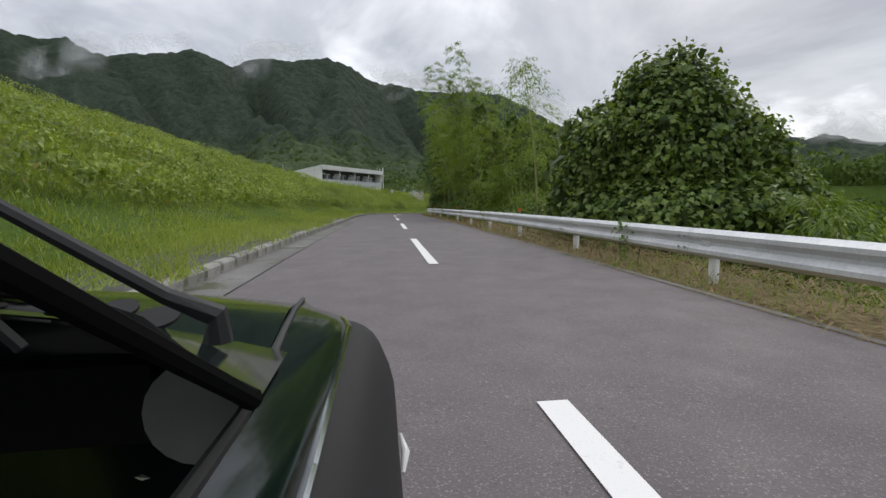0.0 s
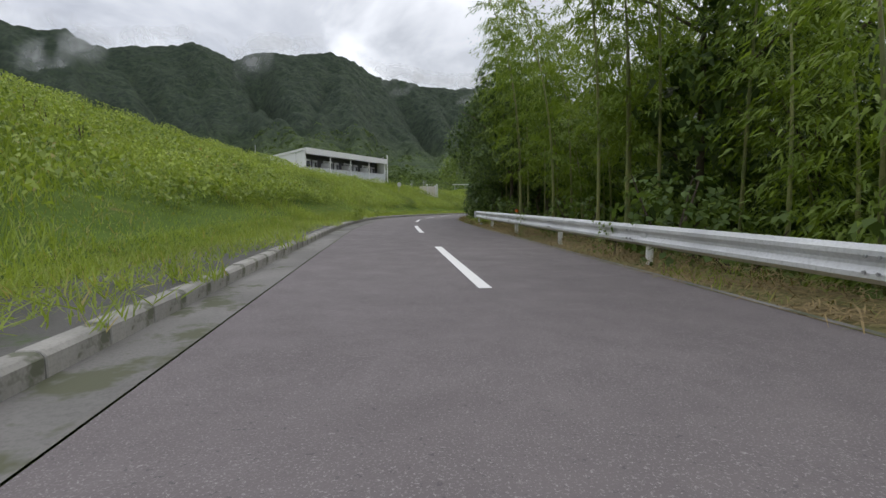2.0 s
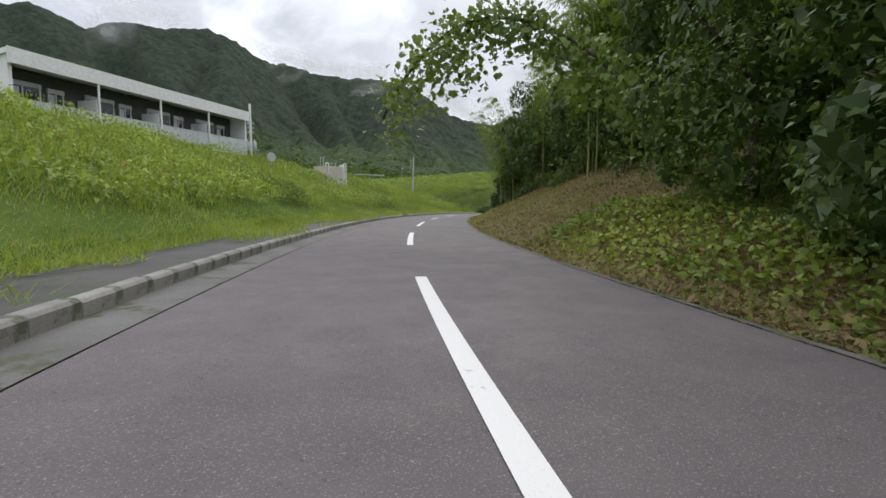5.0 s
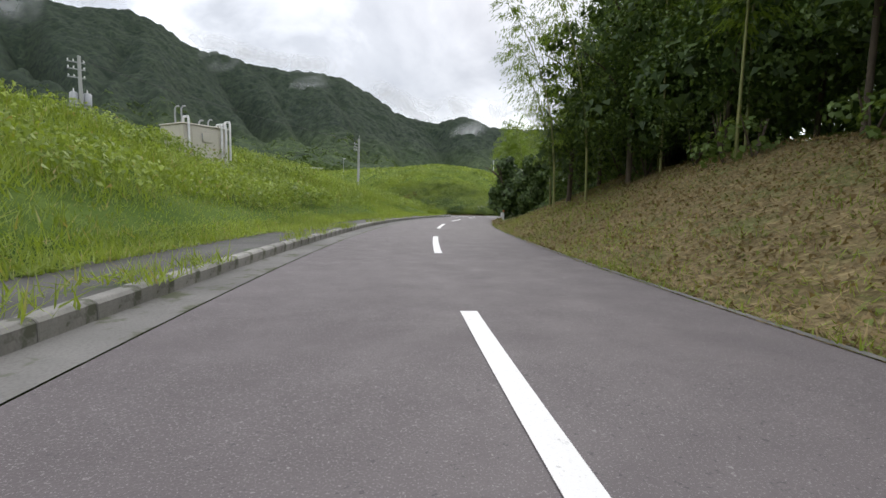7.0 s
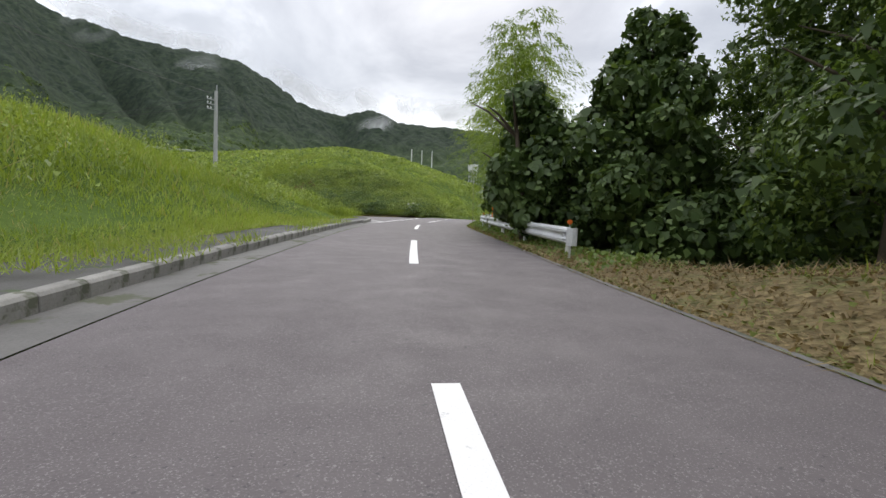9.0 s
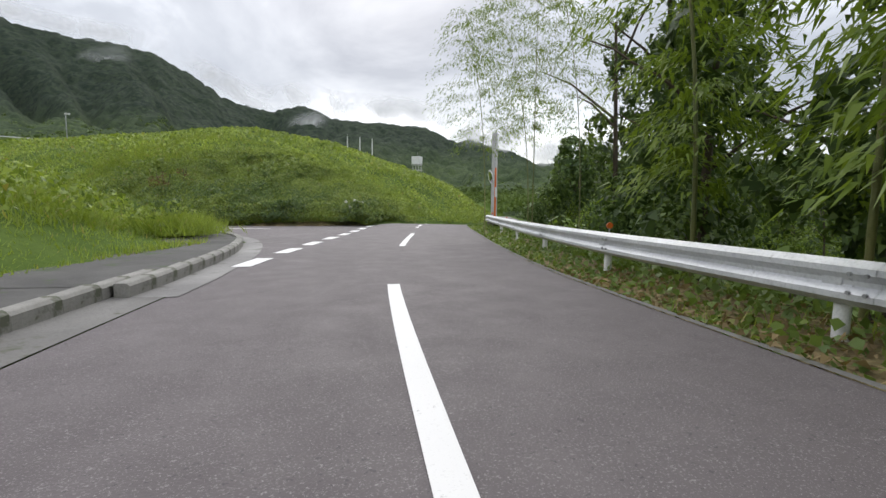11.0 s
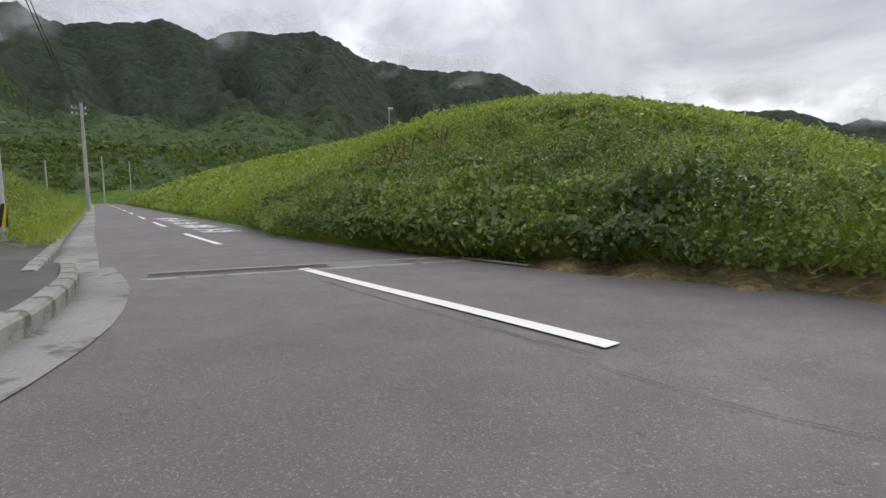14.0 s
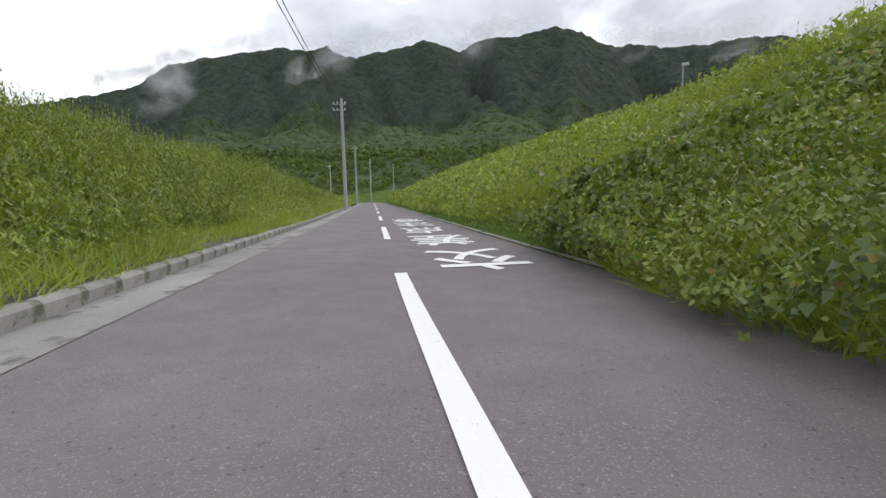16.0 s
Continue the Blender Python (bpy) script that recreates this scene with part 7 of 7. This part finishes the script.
kl, _ = offset_line(MAIN, N_MAIN, -2.88, 56.0, K_J0 * 0.5 - 0.5, 0.5)
kerb_row("kerb_main", "weathered concrete kerb stones with open joints", kl)
kerb_row("kerb_corner", "weathered concrete kerb stones round the corner", corner)
kl, _ = offset_line(SIDE_ROAD, N_SIDE, -2.88, 8.0, 70.0, 0.5)
kerb_row("kerb_side", "low concrete kerb stones half hidden by weeds", kl)
# ================= painted warning, drain, seams =================
def road_word():
    """Stretched warning characters in the far lane; they face the traffic coming towards the junction."""
    w = thing("painted_warning", "stretched white warning characters painted on the asphalt", "road marking", kind="structure")
    d = Vector((-0.595, 0.804, 0)).normalized()
    r = Vector((d.y, -d.x, 0))
    start = Vector((10.23, 148.3, 0)) - d * 0.1
    for k, ch in enumerate("交差点注意"):
        cu = bpy.data.curves.new("glyph", "FONT")
        cu.body = ch
        cu.size = 1.0
        cu.resolution_u = 3
        cu.offset = 0.012
        ob = new("glyph", cu)
        dg = bpy.context.evaluated_depsgraph_get()
        dg.update()
        me = bpy.data.meshes.new_from_object(ob.evaluated_get(dg))
        bpy.data.objects.remove(ob)
        n = len(me.vertices)
        co = np.empty(n * 3)
        me.vertices.foreach_get("co", co)
        co = co.reshape(-1, 3)
        lo, hi = co.min(0), co.max(0)
        u = (co[:, 0] - lo[0]) / (hi[0] - lo[0])
        v = (co[:, 1] - lo[1]) / (hi[1] - lo[1])
        along = 3.3 * k + 2.45 * (1 - v)
        across = 0.5 + 1.3 * (1 - u)
        c0 = start
        X = c0.x + d.x * along + r.x * across
        Y = c0.y + d.y * along + r.y * across
        Z = road_z(X, Y) + 0.014
        me.vertices.foreach_set("co", np.stack([X, Y, Z], -1).ravel())
        me.update()
        part("character", me, M_PAINT, w)


road_word()


def drain():
    """Steel grating between two concrete beams, let in across the side road."""
    a, b = Vector((14.6, 139.35, 0)), Vector((18.75, 141.1, 0))
    L = (b - a).length
    ang = math.atan2(b.y - a.y, b.x - a.x)
    z = float(road_z(16.5, 140.2)[0])
    z1 = float(road_z(a.x, a.y)[0])
    z2 = float(road_z(b.x, b.y)[0])
    o = thing("cross_drain", "steel drain grating between concrete beams across the road", "drain", kind="structure",
              at=Matrix.Translation((a.x, a.y, z1 + 0.008)) @ Matrix.Rotation(ang, 4, "Z") @ Matrix.Rotation(-math.atan2(z2 - z1, L), 4, "Y"))
    M_GRATE = plain("dull_grating_steel", (0.17, 0.165, 0.16), 0.55, 0.5)
    for y0 in (-0.32, 0.22):
        part("beam", MB().box(0, y0, -0.2, L, y0 + 0.10, 0.008, c=0.006), M_CONC, o)
    part("channel", MB().box(0, -0.21, -0.3, L, 0.21, -0.045), M_BLACK, o)
    n = int(L / 1.0)
    for k in range(n):
        x0 = 0.02 + k * L / n
        if k >= n - 2:
            part("cover_slab", MB().box(x0, -0.215, -0.04, x0 + L / n - 0.02, 0.215, 0.004, c=0.004), M_GUTTER_OLD, o, "worn concrete cover slab")
            continue
        g = part("grating", MB().box(x0, -0.215, -0.04, x0 + L / n - 0.02, -0.195, 0.006), M_GRATE, o)
        part("frame", MB().box(x0, 0.195, -0.04, x0 + L / n - 0.02, 0.215, 0.006), M_GRATE, g)
        bars = 34
        for j in range(bars):
            xb = x0 + 0.02 + j * (L / n - 0.07) / (bars - 1)
            part("bar", MB().box(xb, -0.193, -0.035, xb + 0.009, 0.193, 0.005), M_GRATE, g)
        for yb in (-0.09, 0.08):
            part("cross_bar", MB().box(x0 + 0.003, yb, -0.030, x0 + L / n - 0.023, yb + 0.012, 0.001), M_GRATE, g)


drain()


def seam(pts, width, seed, name="tar_seam", label="dark crack along a paving seam", mat=None, lift=0.011):
    g = np.random.default_rng(seed)
    line = spline([(x, y, 0) for x, y in pts], 0.12)
    nn = side(line)
    wob = np.cumsum(g.normal(0, 0.006, len(line)))
    wob -= np.linspace(wob[0], wob[-1], len(line))
    w = 0.55 * width * g.uniform(0.2, 1.3, len(line))
    rows = []
    for sgn in (-1, 1):
        x, y = line[:, 0] + nn[:, 0] * (wob + sgn * w / 2), line[:, 1] + nn[:, 1] * (wob + sgn * w / 2)
        rows.append(list(zip(x, y, road_z(x, y) + lift)))
    return thing(name, label, "road seam", kind="structure", mesh=MB().grid(rows).mesh(name), mat=mat or M_CRACK)


seam([(18.0, 123.3), (18.75, 124.5)], 0.018, 1)
seam([(15.6, 125.4), (17.2, 124.6), (19.0, 124.2), (21.4, 124.4)], 0.022, 2)
seam([(19.2, 136.0), (17.9, 137.6), (16.2, 139.9)], 0.016, 3)
seam([(20.4, 134.6), (19.3, 135.6), (18.4, 137.2)], 0.012, 4)
seam([(15.2, 140.5), (16.4, 141.05), (18.2, 141.9)], 0.015, 5)
seam([(17.2, 141.3), (17.6, 140.75)], 0.015, 6)
seam([(16.6, 141.1), (16.8, 140.6)], 0.015, 7)
seam([(15.5, 124.5), (18.9, 128.9)], 0.015, 8)


def bottle():
    """Crushed plastic drink bottle lying in the verge."""
    x, y = beside(43.2, 2.95)
    o = thing("plastic_bottle", "crushed clear bottle with a blue label in the verge", "bottle", at=Matrix.Translation((x, y, float(road_z(x, y)[0]) + 0.05)) @ Matrix.Rotation(0.7, 4, "Z") @ Matrix.Rotation(1.5, 4, "Y"))
    part("body", MB().tube([(0, 0, -0.1), (0, 0, -0.09), (0.004, 0, -0.03), (0, 0, 0.04), (0, 0, 0.075), (0, 0, 0.1)], [0.02, 0.033, 0.028, 0.033, 0.02, 0.013], 12).mesh("body", smooth=40), M_FROST, o)
    part("label", MB().tube([(0.004, 0, -0.04), (0.002, 0, 0.03)], [0.033, 0.035], 12, caps=False), plain("blue_label", (0.05, 0.18, 0.5), 0.4), o, "blue paper label")
    part("cap", MB().tube([(0, 0, 0.1), (0, 0, 0.12)], 0.016, 10), M_WHITE, o)


bottle()


def rail_vine(s, seed):
    """A creeper that has climbed over the guardrail."""
    p, n = offset_line(MAIN, N_MAIN, 2.95, s, s, 1.0)
    a, b = p[0], n[0]
    o = thing("creeper", "small creeper climbing over the guardrail", "vine")
    q = np.random.default_rng(seed)
    m = MB()
    pts = [(a[0] + b[0] * 0.12 + q.normal(0, 0.05), a[1] + q.normal(0, 0.06), a[2] + h) for h in (-0.1, 0.2, 0.45, 0.66)]
    m.tube(pts, 0.008, 5)
    part("stem", m, M_BARK, o)
    k = 70
    c = np.array(a) + np.stack([q.normal(0, 0.09, k) - b[0] * 0.06, q.normal(0, 0.10, k) - b[1] * 0.06, q.uniform(0.0, 0.66, k)], -1)
    part("leaves", broad_leaves("leaves", c, q.normal(0, 0.5, (k, 3)) + np.array([-b[0], -b[1], 0.5]), 0.06 * q.uniform(0.7, 1.4, k)), M_KUDZU, o)


for k, yy in enumerate((6.9, 17.3, 22.6, 30.2, 35.5, 116.5)):
    rail_vine(at_line(MAIN, *beside(yy, 0.0)), 50 + k)
# ================= the small car at the start of the drive =================
def small_car():
    """Low dark-green two-door car with black wheel-arch flares, standing in its lane. Local x runs forward, y to its left."""
    M_BODY = plain("dark_green_lacquer", (0.004, 0.011, 0.011), 0.10, coat=0.25, spec=0.4)
    M_FLARE = plain("black_plastic", (0.016, 0.015, 0.016), 0.62, spec=0.22)
    M_GLASS = glass_material("car_glass", (0.55, 0.65, 0.58))
    M_CHROME = plain("chrome", (0.75, 0.76, 0.78), 0.12, 1.0)
    M_LAMP = plain("lamp_lens", (0.75, 0.75, 0.72), 0.08)
    M_RED = plain("red_lens", (0.4, 0.02, 0.02), 0.15)
    M_SEAL = plain("dull_black_rubber", (0.006, 0.006, 0.006), 0.95, spec=0.05)
    M_SEAT = plain("dark_upholstery", (0.075, 0.078, 0.085), 0.8)
    head = radians(90 + 7.9)
    z0 = float(road_z(0, 0)[0])
    car = thing("car", "small dark green car with black wheel-arch flares on the road", "car", at=Matrix.Translation((0.0, 0.0, z0)) @ Matrix.Rotation(head, 4, "Z"))
    W = 1.36          # body width; the right flank lies along y = 0.03
    y0, y1 = 0.03, 0.03 + W

    def rounded(x, z_top, z_low, inset, n=10):
        """Half outline over the car's width at one station, from right sill over the top to left sill."""
        pts = []
        for k in range(n + 1):
            t = k / n
            if t < 0.25:
                q = t / 0.25
                pts.append((x, y0 + inset * q ** 2 * 0.5, z_low + (z_top - 0.12 - z_low) * q))
            elif t <= 0.75:
                q = (t - 0.25) / 0.5
                yy = y0 + inset * 0.5 + (W - inset) * q
                pts.append((x, yy, z_top - 0.12 * (abs(2 * q - 1)) ** 6))
            else:
                q = (1 - t) / 0.25
                pts.append((x, y1 - inset * q ** 2 * 0.5, z_low + (z_top - 0.12 - z_low) * q))
        return pts

    st = [(-0.12, 0.83, 0.20, 0.08), (-0.6, 0.84, 0.20, 0.06), (-1.3, 0.84, 0.20, 0.06), (-1.9, 0.82, 0.22, 0.10), (-2.1, 0.74, 0.26, 0.2), (-2.16, 0.5, 0.3, 0.3)]
    part("rear_body", MB().grid([rounded(*a) for a in st]).mesh("rear_body", smooth=50), M_BODY, car)
    YC = (y0 + y1) / 2

    def mirrored(pts, sgn):
        return [(x, y if sgn == 0 else 2 * YC - y, z) for x, y, z in pts]

    F = [-0.12, 0.1, 0.3, 0.45, 0.6, 0.75, 0.85, 0.90, 0.94, 0.97]
    bead_y = np.interp(F, [0.0, 0.8, 0.9, 0.97], [0.042, 0.047, 0.075, 0.125])
    bead_z = np.interp(F, [0.0, 0.3, 0.8, 0.97], [0.79, 0.765, 0.742, 0.715])
    out_y = np.interp(F, [0.0, 0.83, 0.89, 0.97], [-0.024, -0.024, 0.02, 0.118])
    out_z = np.interp(F, [0.0, 0.58, 0.84, 0.89, 0.97], [0.56, 0.58, 0.645, 0.67, 0.70])
    gap_y = np.interp(F, [0.0, 0.33, 0.947], [0.07, 0.087, 0.150])
    gap_z = np.interp(F, [0.0, 0.33, 0.7, 0.947], [0.835, 0.80, 0.782, 0.752])
    for sgn in (0, 1):
        wing = [mirrored([(f, by + (gy - by) * q, bz + (gz_ - bz) * q ** 0.6) for q in np.linspace(0, 1, 7)], sgn) for f, by, bz, gy, gz_ in zip(F, bead_y, bead_z, gap_y, gap_z)]
        part("wing", MB().grid(wing).mesh("wing", smooth=50), M_BODY, car)
        flare = [mirrored([(f, by + (oy - by) * math.sin(q * math.pi / 2), oz + (bz - oz) * math.cos(q * math.pi / 2)) for q in np.linspace(0, 1, 7)] + [(f - 0.004, oy + 0.004, oz - 0.12), (f - 0.02, oy + 0.03, 0.30)], sgn) for f, by, bz, oy, oz in zip(F, bead_y, bead_z, out_y, out_z)]
        part("flare_panel", MB().grid(flare).mesh("flare_panel", smooth=50), M_FLARE, car, "matt black wing flare")
        part("bead", MB().tube(mirrored([(f, y, z + 0.002) for f, y, z in zip(F, bead_y, bead_z)], sgn), 0.0035, 6), M_CHROME, car, "bright wing seam")
        part("bonnet_gap", MB().tube(mirrored([(f, y, z + 0.001) for f, y, z in zip(F, gap_y, gap_z)], sgn), 0.0045, 6), M_BLACK, car, "dark gap beside the bonnet")
        arch = [(0.50 + 0.25 * math.cos(a), out_y[3] - 0.003 - 0.02 * math.sin(a), 0.30 + 0.26 * math.sin(a)) for a in np.linspace(-0.1, math.pi + 0.1, 20)]
        part("arch_edge", MB().tube(mirrored(arch, sgn), 0.008, 6), M_BLACK, car, "dark wheel-arch edge")
        lens = [(0.66, -0.030, 0.55), (0.70, -0.036, 0.56), (0.74, -0.030, 0.57)]
        part("side_repeater", MB().tube(mirrored(lens, sgn), [0.003, 0.007, 0.003], 10), M_LAMP, car, "clear side lamp")
    rows = []
    for q in np.linspace(0, 1, 9):
        row = []
        for u in np.linspace(-1, 1, 17):
            back, front_ = 0.45 + 0.16 * (1 - u * u), 0.947 + 0.13 * (1 - abs(u) ** 2.2)
            f = back + (front_ - back) * q
            half = YC - float(np.interp(f, [0.33, 0.947], [0.087, 0.150])) - 0.004
            zz = float(np.interp(f, [0.33, 0.7, 0.947, 1.08], [0.804, 0.788, 0.756, 0.735]))
            row.append((f, YC - u * half, zz + 0.035 * (1 - u * u) - 0.010 * q ** 8))
        rows.append(row)
    part("bonnet", MB().grid(rows).mesh("bonnet", smooth=50), M_BODY, car)
    nose = [rows[-1]] + [[(x + dx, y, zz) for x, y, _ in rows[-1]] for dx, zz in ((0.012, 0.70), (0.015, 0.60), (0.0, 0.45), (-0.05, 0.30))]
    part("nose", MB().grid(nose).mesh("nose", smooth=50), M_BODY, car)

    def base_line(u):
        """Foot of the windscreen over the car's width, u from -1 (right) to 1."""
        f = float(np.interp(abs(u), [0, 0.35, 0.62, 0.80, 0.94, 1.0], [0.64, 0.60, 0.50, 0.38, 0.24, 0.19]))
        return Vector((f, YC + u * 0.66, 0.845 + 0.012 * abs(u) ** 3))

    us = np.linspace(-1, 1, 33)
    scuttle = []
    for q in np.linspace(0, 1, 4):
        row = []
        for u in us:
            b_, e_ = base_line(u), Vector((0.45 + 0.16 * (1 - u * u), YC + u * 0.625, 0.803 + 0.035 * (1 - u * u)))
            row.append(tuple(b_ * (1 - q) + e_ * q - Vector((0, 0, 0.004))))
        scuttle.append(row)
    part("scuttle", MB().grid(scuttle).mesh("scuttle", smooth=50), M_BODY, car)
    part("bonnet_seal", MB().tube([(x - 0.008, y, z + 0.002) for x, y, z in rows[0]], 0.003, 6), M_CHROME, car, "thin bright strip behind the bonnet")
    for sgn in (0, 1):
        def fy(v):
            return y0 + v if sgn == 0 else y1 - v
        for xc in (0.52, -1.50):
            wh = part("wheel", MB().tube([(xc, fy(-0.005), 0.25), (xc, fy(0.145), 0.25)], 0.16, 24).mesh("wheel", smooth=40), M_CHROME, car)
            ring = []
            for a in np.linspace(0, 2 * math.pi, 28, endpoint=False):
                c, s_ = math.cos(a), math.sin(a)
                ring.append([(xc + r * c, fy(w), 0.25 + r * s_) for r, w in ((0.165, -0.012), (0.235, -0.018), (0.25, 0.0), (0.25, 0.13), (0.235, 0.15), (0.165, 0.145))])
            ring.append(ring[0])
            part("tyre", MB().grid(ring).mesh("tyre", smooth=40), M_BLACK, wh)
        part("headlamp", MB().tube([(0.90, fy(0.30), 0.56), (1.0, fy(0.30), 0.56), (1.02, fy(0.30), 0.56)], [0.10, 0.095, 0.05], 20).mesh("headlamp", smooth=50), M_LAMP, car)
        part("headlamp_ring", MB().tube([(0.985, fy(0.30), 0.56), (1.0, fy(0.30), 0.56)], 0.105, 20), M_CHROME, car)
        part("tail_lamp", MB().box(-2.16, min(fy(0.08), fy(0.18)), 0.52, -2.12, max(fy(0.08), fy(0.18)), 0.72, c=0.01), M_RED, car)
        part("door", MB().box(-1.25, fy(-0.002) - (0.012 if sgn == 0 else -0.0), 0.26, -0.32, fy(-0.002) + (0.0 if sgn == 0 else 0.012), 0.80, c=0.02), M_BODY, car)
        part("door_handle", MB().box(-1.15, fy(-0.03) - 0.008, 0.70, -1.03, fy(-0.03) + 0.008, 0.725), M_CHROME, car)
    # glass house
    top_line = [Vector((-0.36 + 0.10 * (1 - u * u), YC + u * 0.50, 1.27 + 0.02 * (1 - u * u))) for u in us]
    glass = [[tuple(base_line(u) * (1 - q) + t_ * q) for u, t_ in zip(us, top_line)] for q in np.linspace(0, 1, 6)]
    part("windscreen", MB().grid(glass).mesh("windscreen", smooth=60), M_GLASS, car).visible_shadow = False
    for row in (0, -1):
        part("screen_pillar", MB().tube([glass[k][row] for k in range(6)], 0.004, 8), M_SEAL, car)
    part("screen_seal", MB().tube(glass[0], 0.0045, 8), M_SEAL, car, "black rubber windscreen seal")
    rows = []
    for x, zt in ((-0.30, 1.275), (-0.7, 1.32), (-1.1, 1.34), (-1.5, 1.32), (-1.72, 1.27)):
        rows.append([(x, y0 + 0.19 + (W - 0.38) * q, zt - 0.05 * abs(2 * q - 1) ** 4) for q in np.linspace(0, 1, 11)])
    part("roof", MB().grid(rows).mesh("roof", smooth=60), M_BODY, car)
    for sgn in (0, 1):
        def fy(v):
            return y0 + v if sgn == 0 else y1 - v
        g_ = part("side_window", MB().grid([[(-0.22, fy(0.07), 0.86), (-1.9, fy(0.07), 0.86)], [(-0.54, fy(0.185), 1.24), (-1.70, fy(0.185), 1.24)]]), M_GLASS, car)
        g_.visible_shadow = False
        part("window_post", MB().tube([(-1.25, fy(0.065), 0.85), (-1.22, fy(0.18), 1.26)], 0.025, 6), M_BODY, car)
        part("rear_post", MB().tube([(-1.95, fy(0.09), 0.83), (-1.72, fy(0.19), 1.26)], 0.05, 8), M_BODY, car)
    part("rear_window", MB().grid([[(-1.93, y0 + 0.16, 0.86), (-1.93, y1 - 0.16, 0.86)], [(-1.72, y0 + 0.22, 1.25), (-1.72, y1 - 0.22, 1.25)]]), M_GLASS, car).visible_shadow = False
    # scuttle grilles, wipers, dashboard, seats, steering wheel, bumpers
    for x, y in ((0.490, 0.215), (0.540, 0.275), (0.575, 0.345)):
        part("vent_grille", MB().tube([(x, y, 0.826), (x - 0.001, y, 0.829)], 0.021, 18), M_FLARE, car, "round mesh vent")
    for base, tip in (((0.40, 0.130, 0.825), (0.36, 0.30, 0.965)), ((0.56, 0.80, 0.845), (0.44, 1.10, 0.98))):
        b, e = Vector(base), Vector(tip)
        m = b + (e - b) * 0.2 + Vector((0, 0, 0.012))
        wp = part("wiper", MB().tube([b, b + Vector((0, 0, 0.022)), m, e, e + (e - b) * 0.4], [0.012, 0.010, 0.007, 0.005, 0.004], 8), M_BLACK, car, "black wiper arm")
        part("blade", MB().tube([b + (e - b) * 0.35 + Vector((-0.035, 0.05, -0.035)), e + Vector((-0.02, 0.06, 0.02))], 0.005, 6), M_BLACK, wp)
    part("dashboard", MB().box(-0.30, y0 + 0.12, 0.60, 0.16, y1 - 0.12, 0.78, c=0.03), M_SEAT, car)
    part("steering_wheel", MB().tube([(-0.50 + 0.06 * math.sin(a), y0 + 0.36 + 0.17 * math.cos(a), 0.86 + 0.16 * math.sin(a)) for a in np.linspace(0, 2 * math.pi, 25)], 0.014, 6), M_BLACK, car)
    for yb in (y0 + 0.16, y0 + 0.78):
        part("seat", MB().box(-1.15, yb, 0.42, -0.75, yb + 0.42, 0.60, c=0.05).box(-1.28, yb, 0.50, -1.14, yb + 0.42, 1.05, c=0.04), M_SEAT, car)
    part("front_bumper", MB().tube([(0.94, y0 + 0.05, 0.36), (1.02, y0 + 0.18, 0.36), (1.10, (y0 + y1) / 2, 0.36), (1.02, y1 - 0.18, 0.36), (0.94, y1 - 0.05, 0.36)], 0.035, 8), M_CHROME, car)
    part("rear_bumper", MB().tube([(-2.10, y0 - 0.01, 0.42), (-2.2, y0 + 0.15, 0.42), (-2.2, y1 - 0.15, 0.42), (-2.10, y1 + 0.01, 0.42)], 0.035, 8), M_CHROME, car)
    part("grille", MB().box(1.05, y0 + 0.45, 0.44, 1.10, y1 - 0.45, 0.62, c=0.01), M_BLACK, car)
    part("floor_pan", MB().box(-2.0, y0 + 0.1, 0.18, 0.7, y1 - 0.1, 0.22), M_BLACK, car)
    return car


small_car()
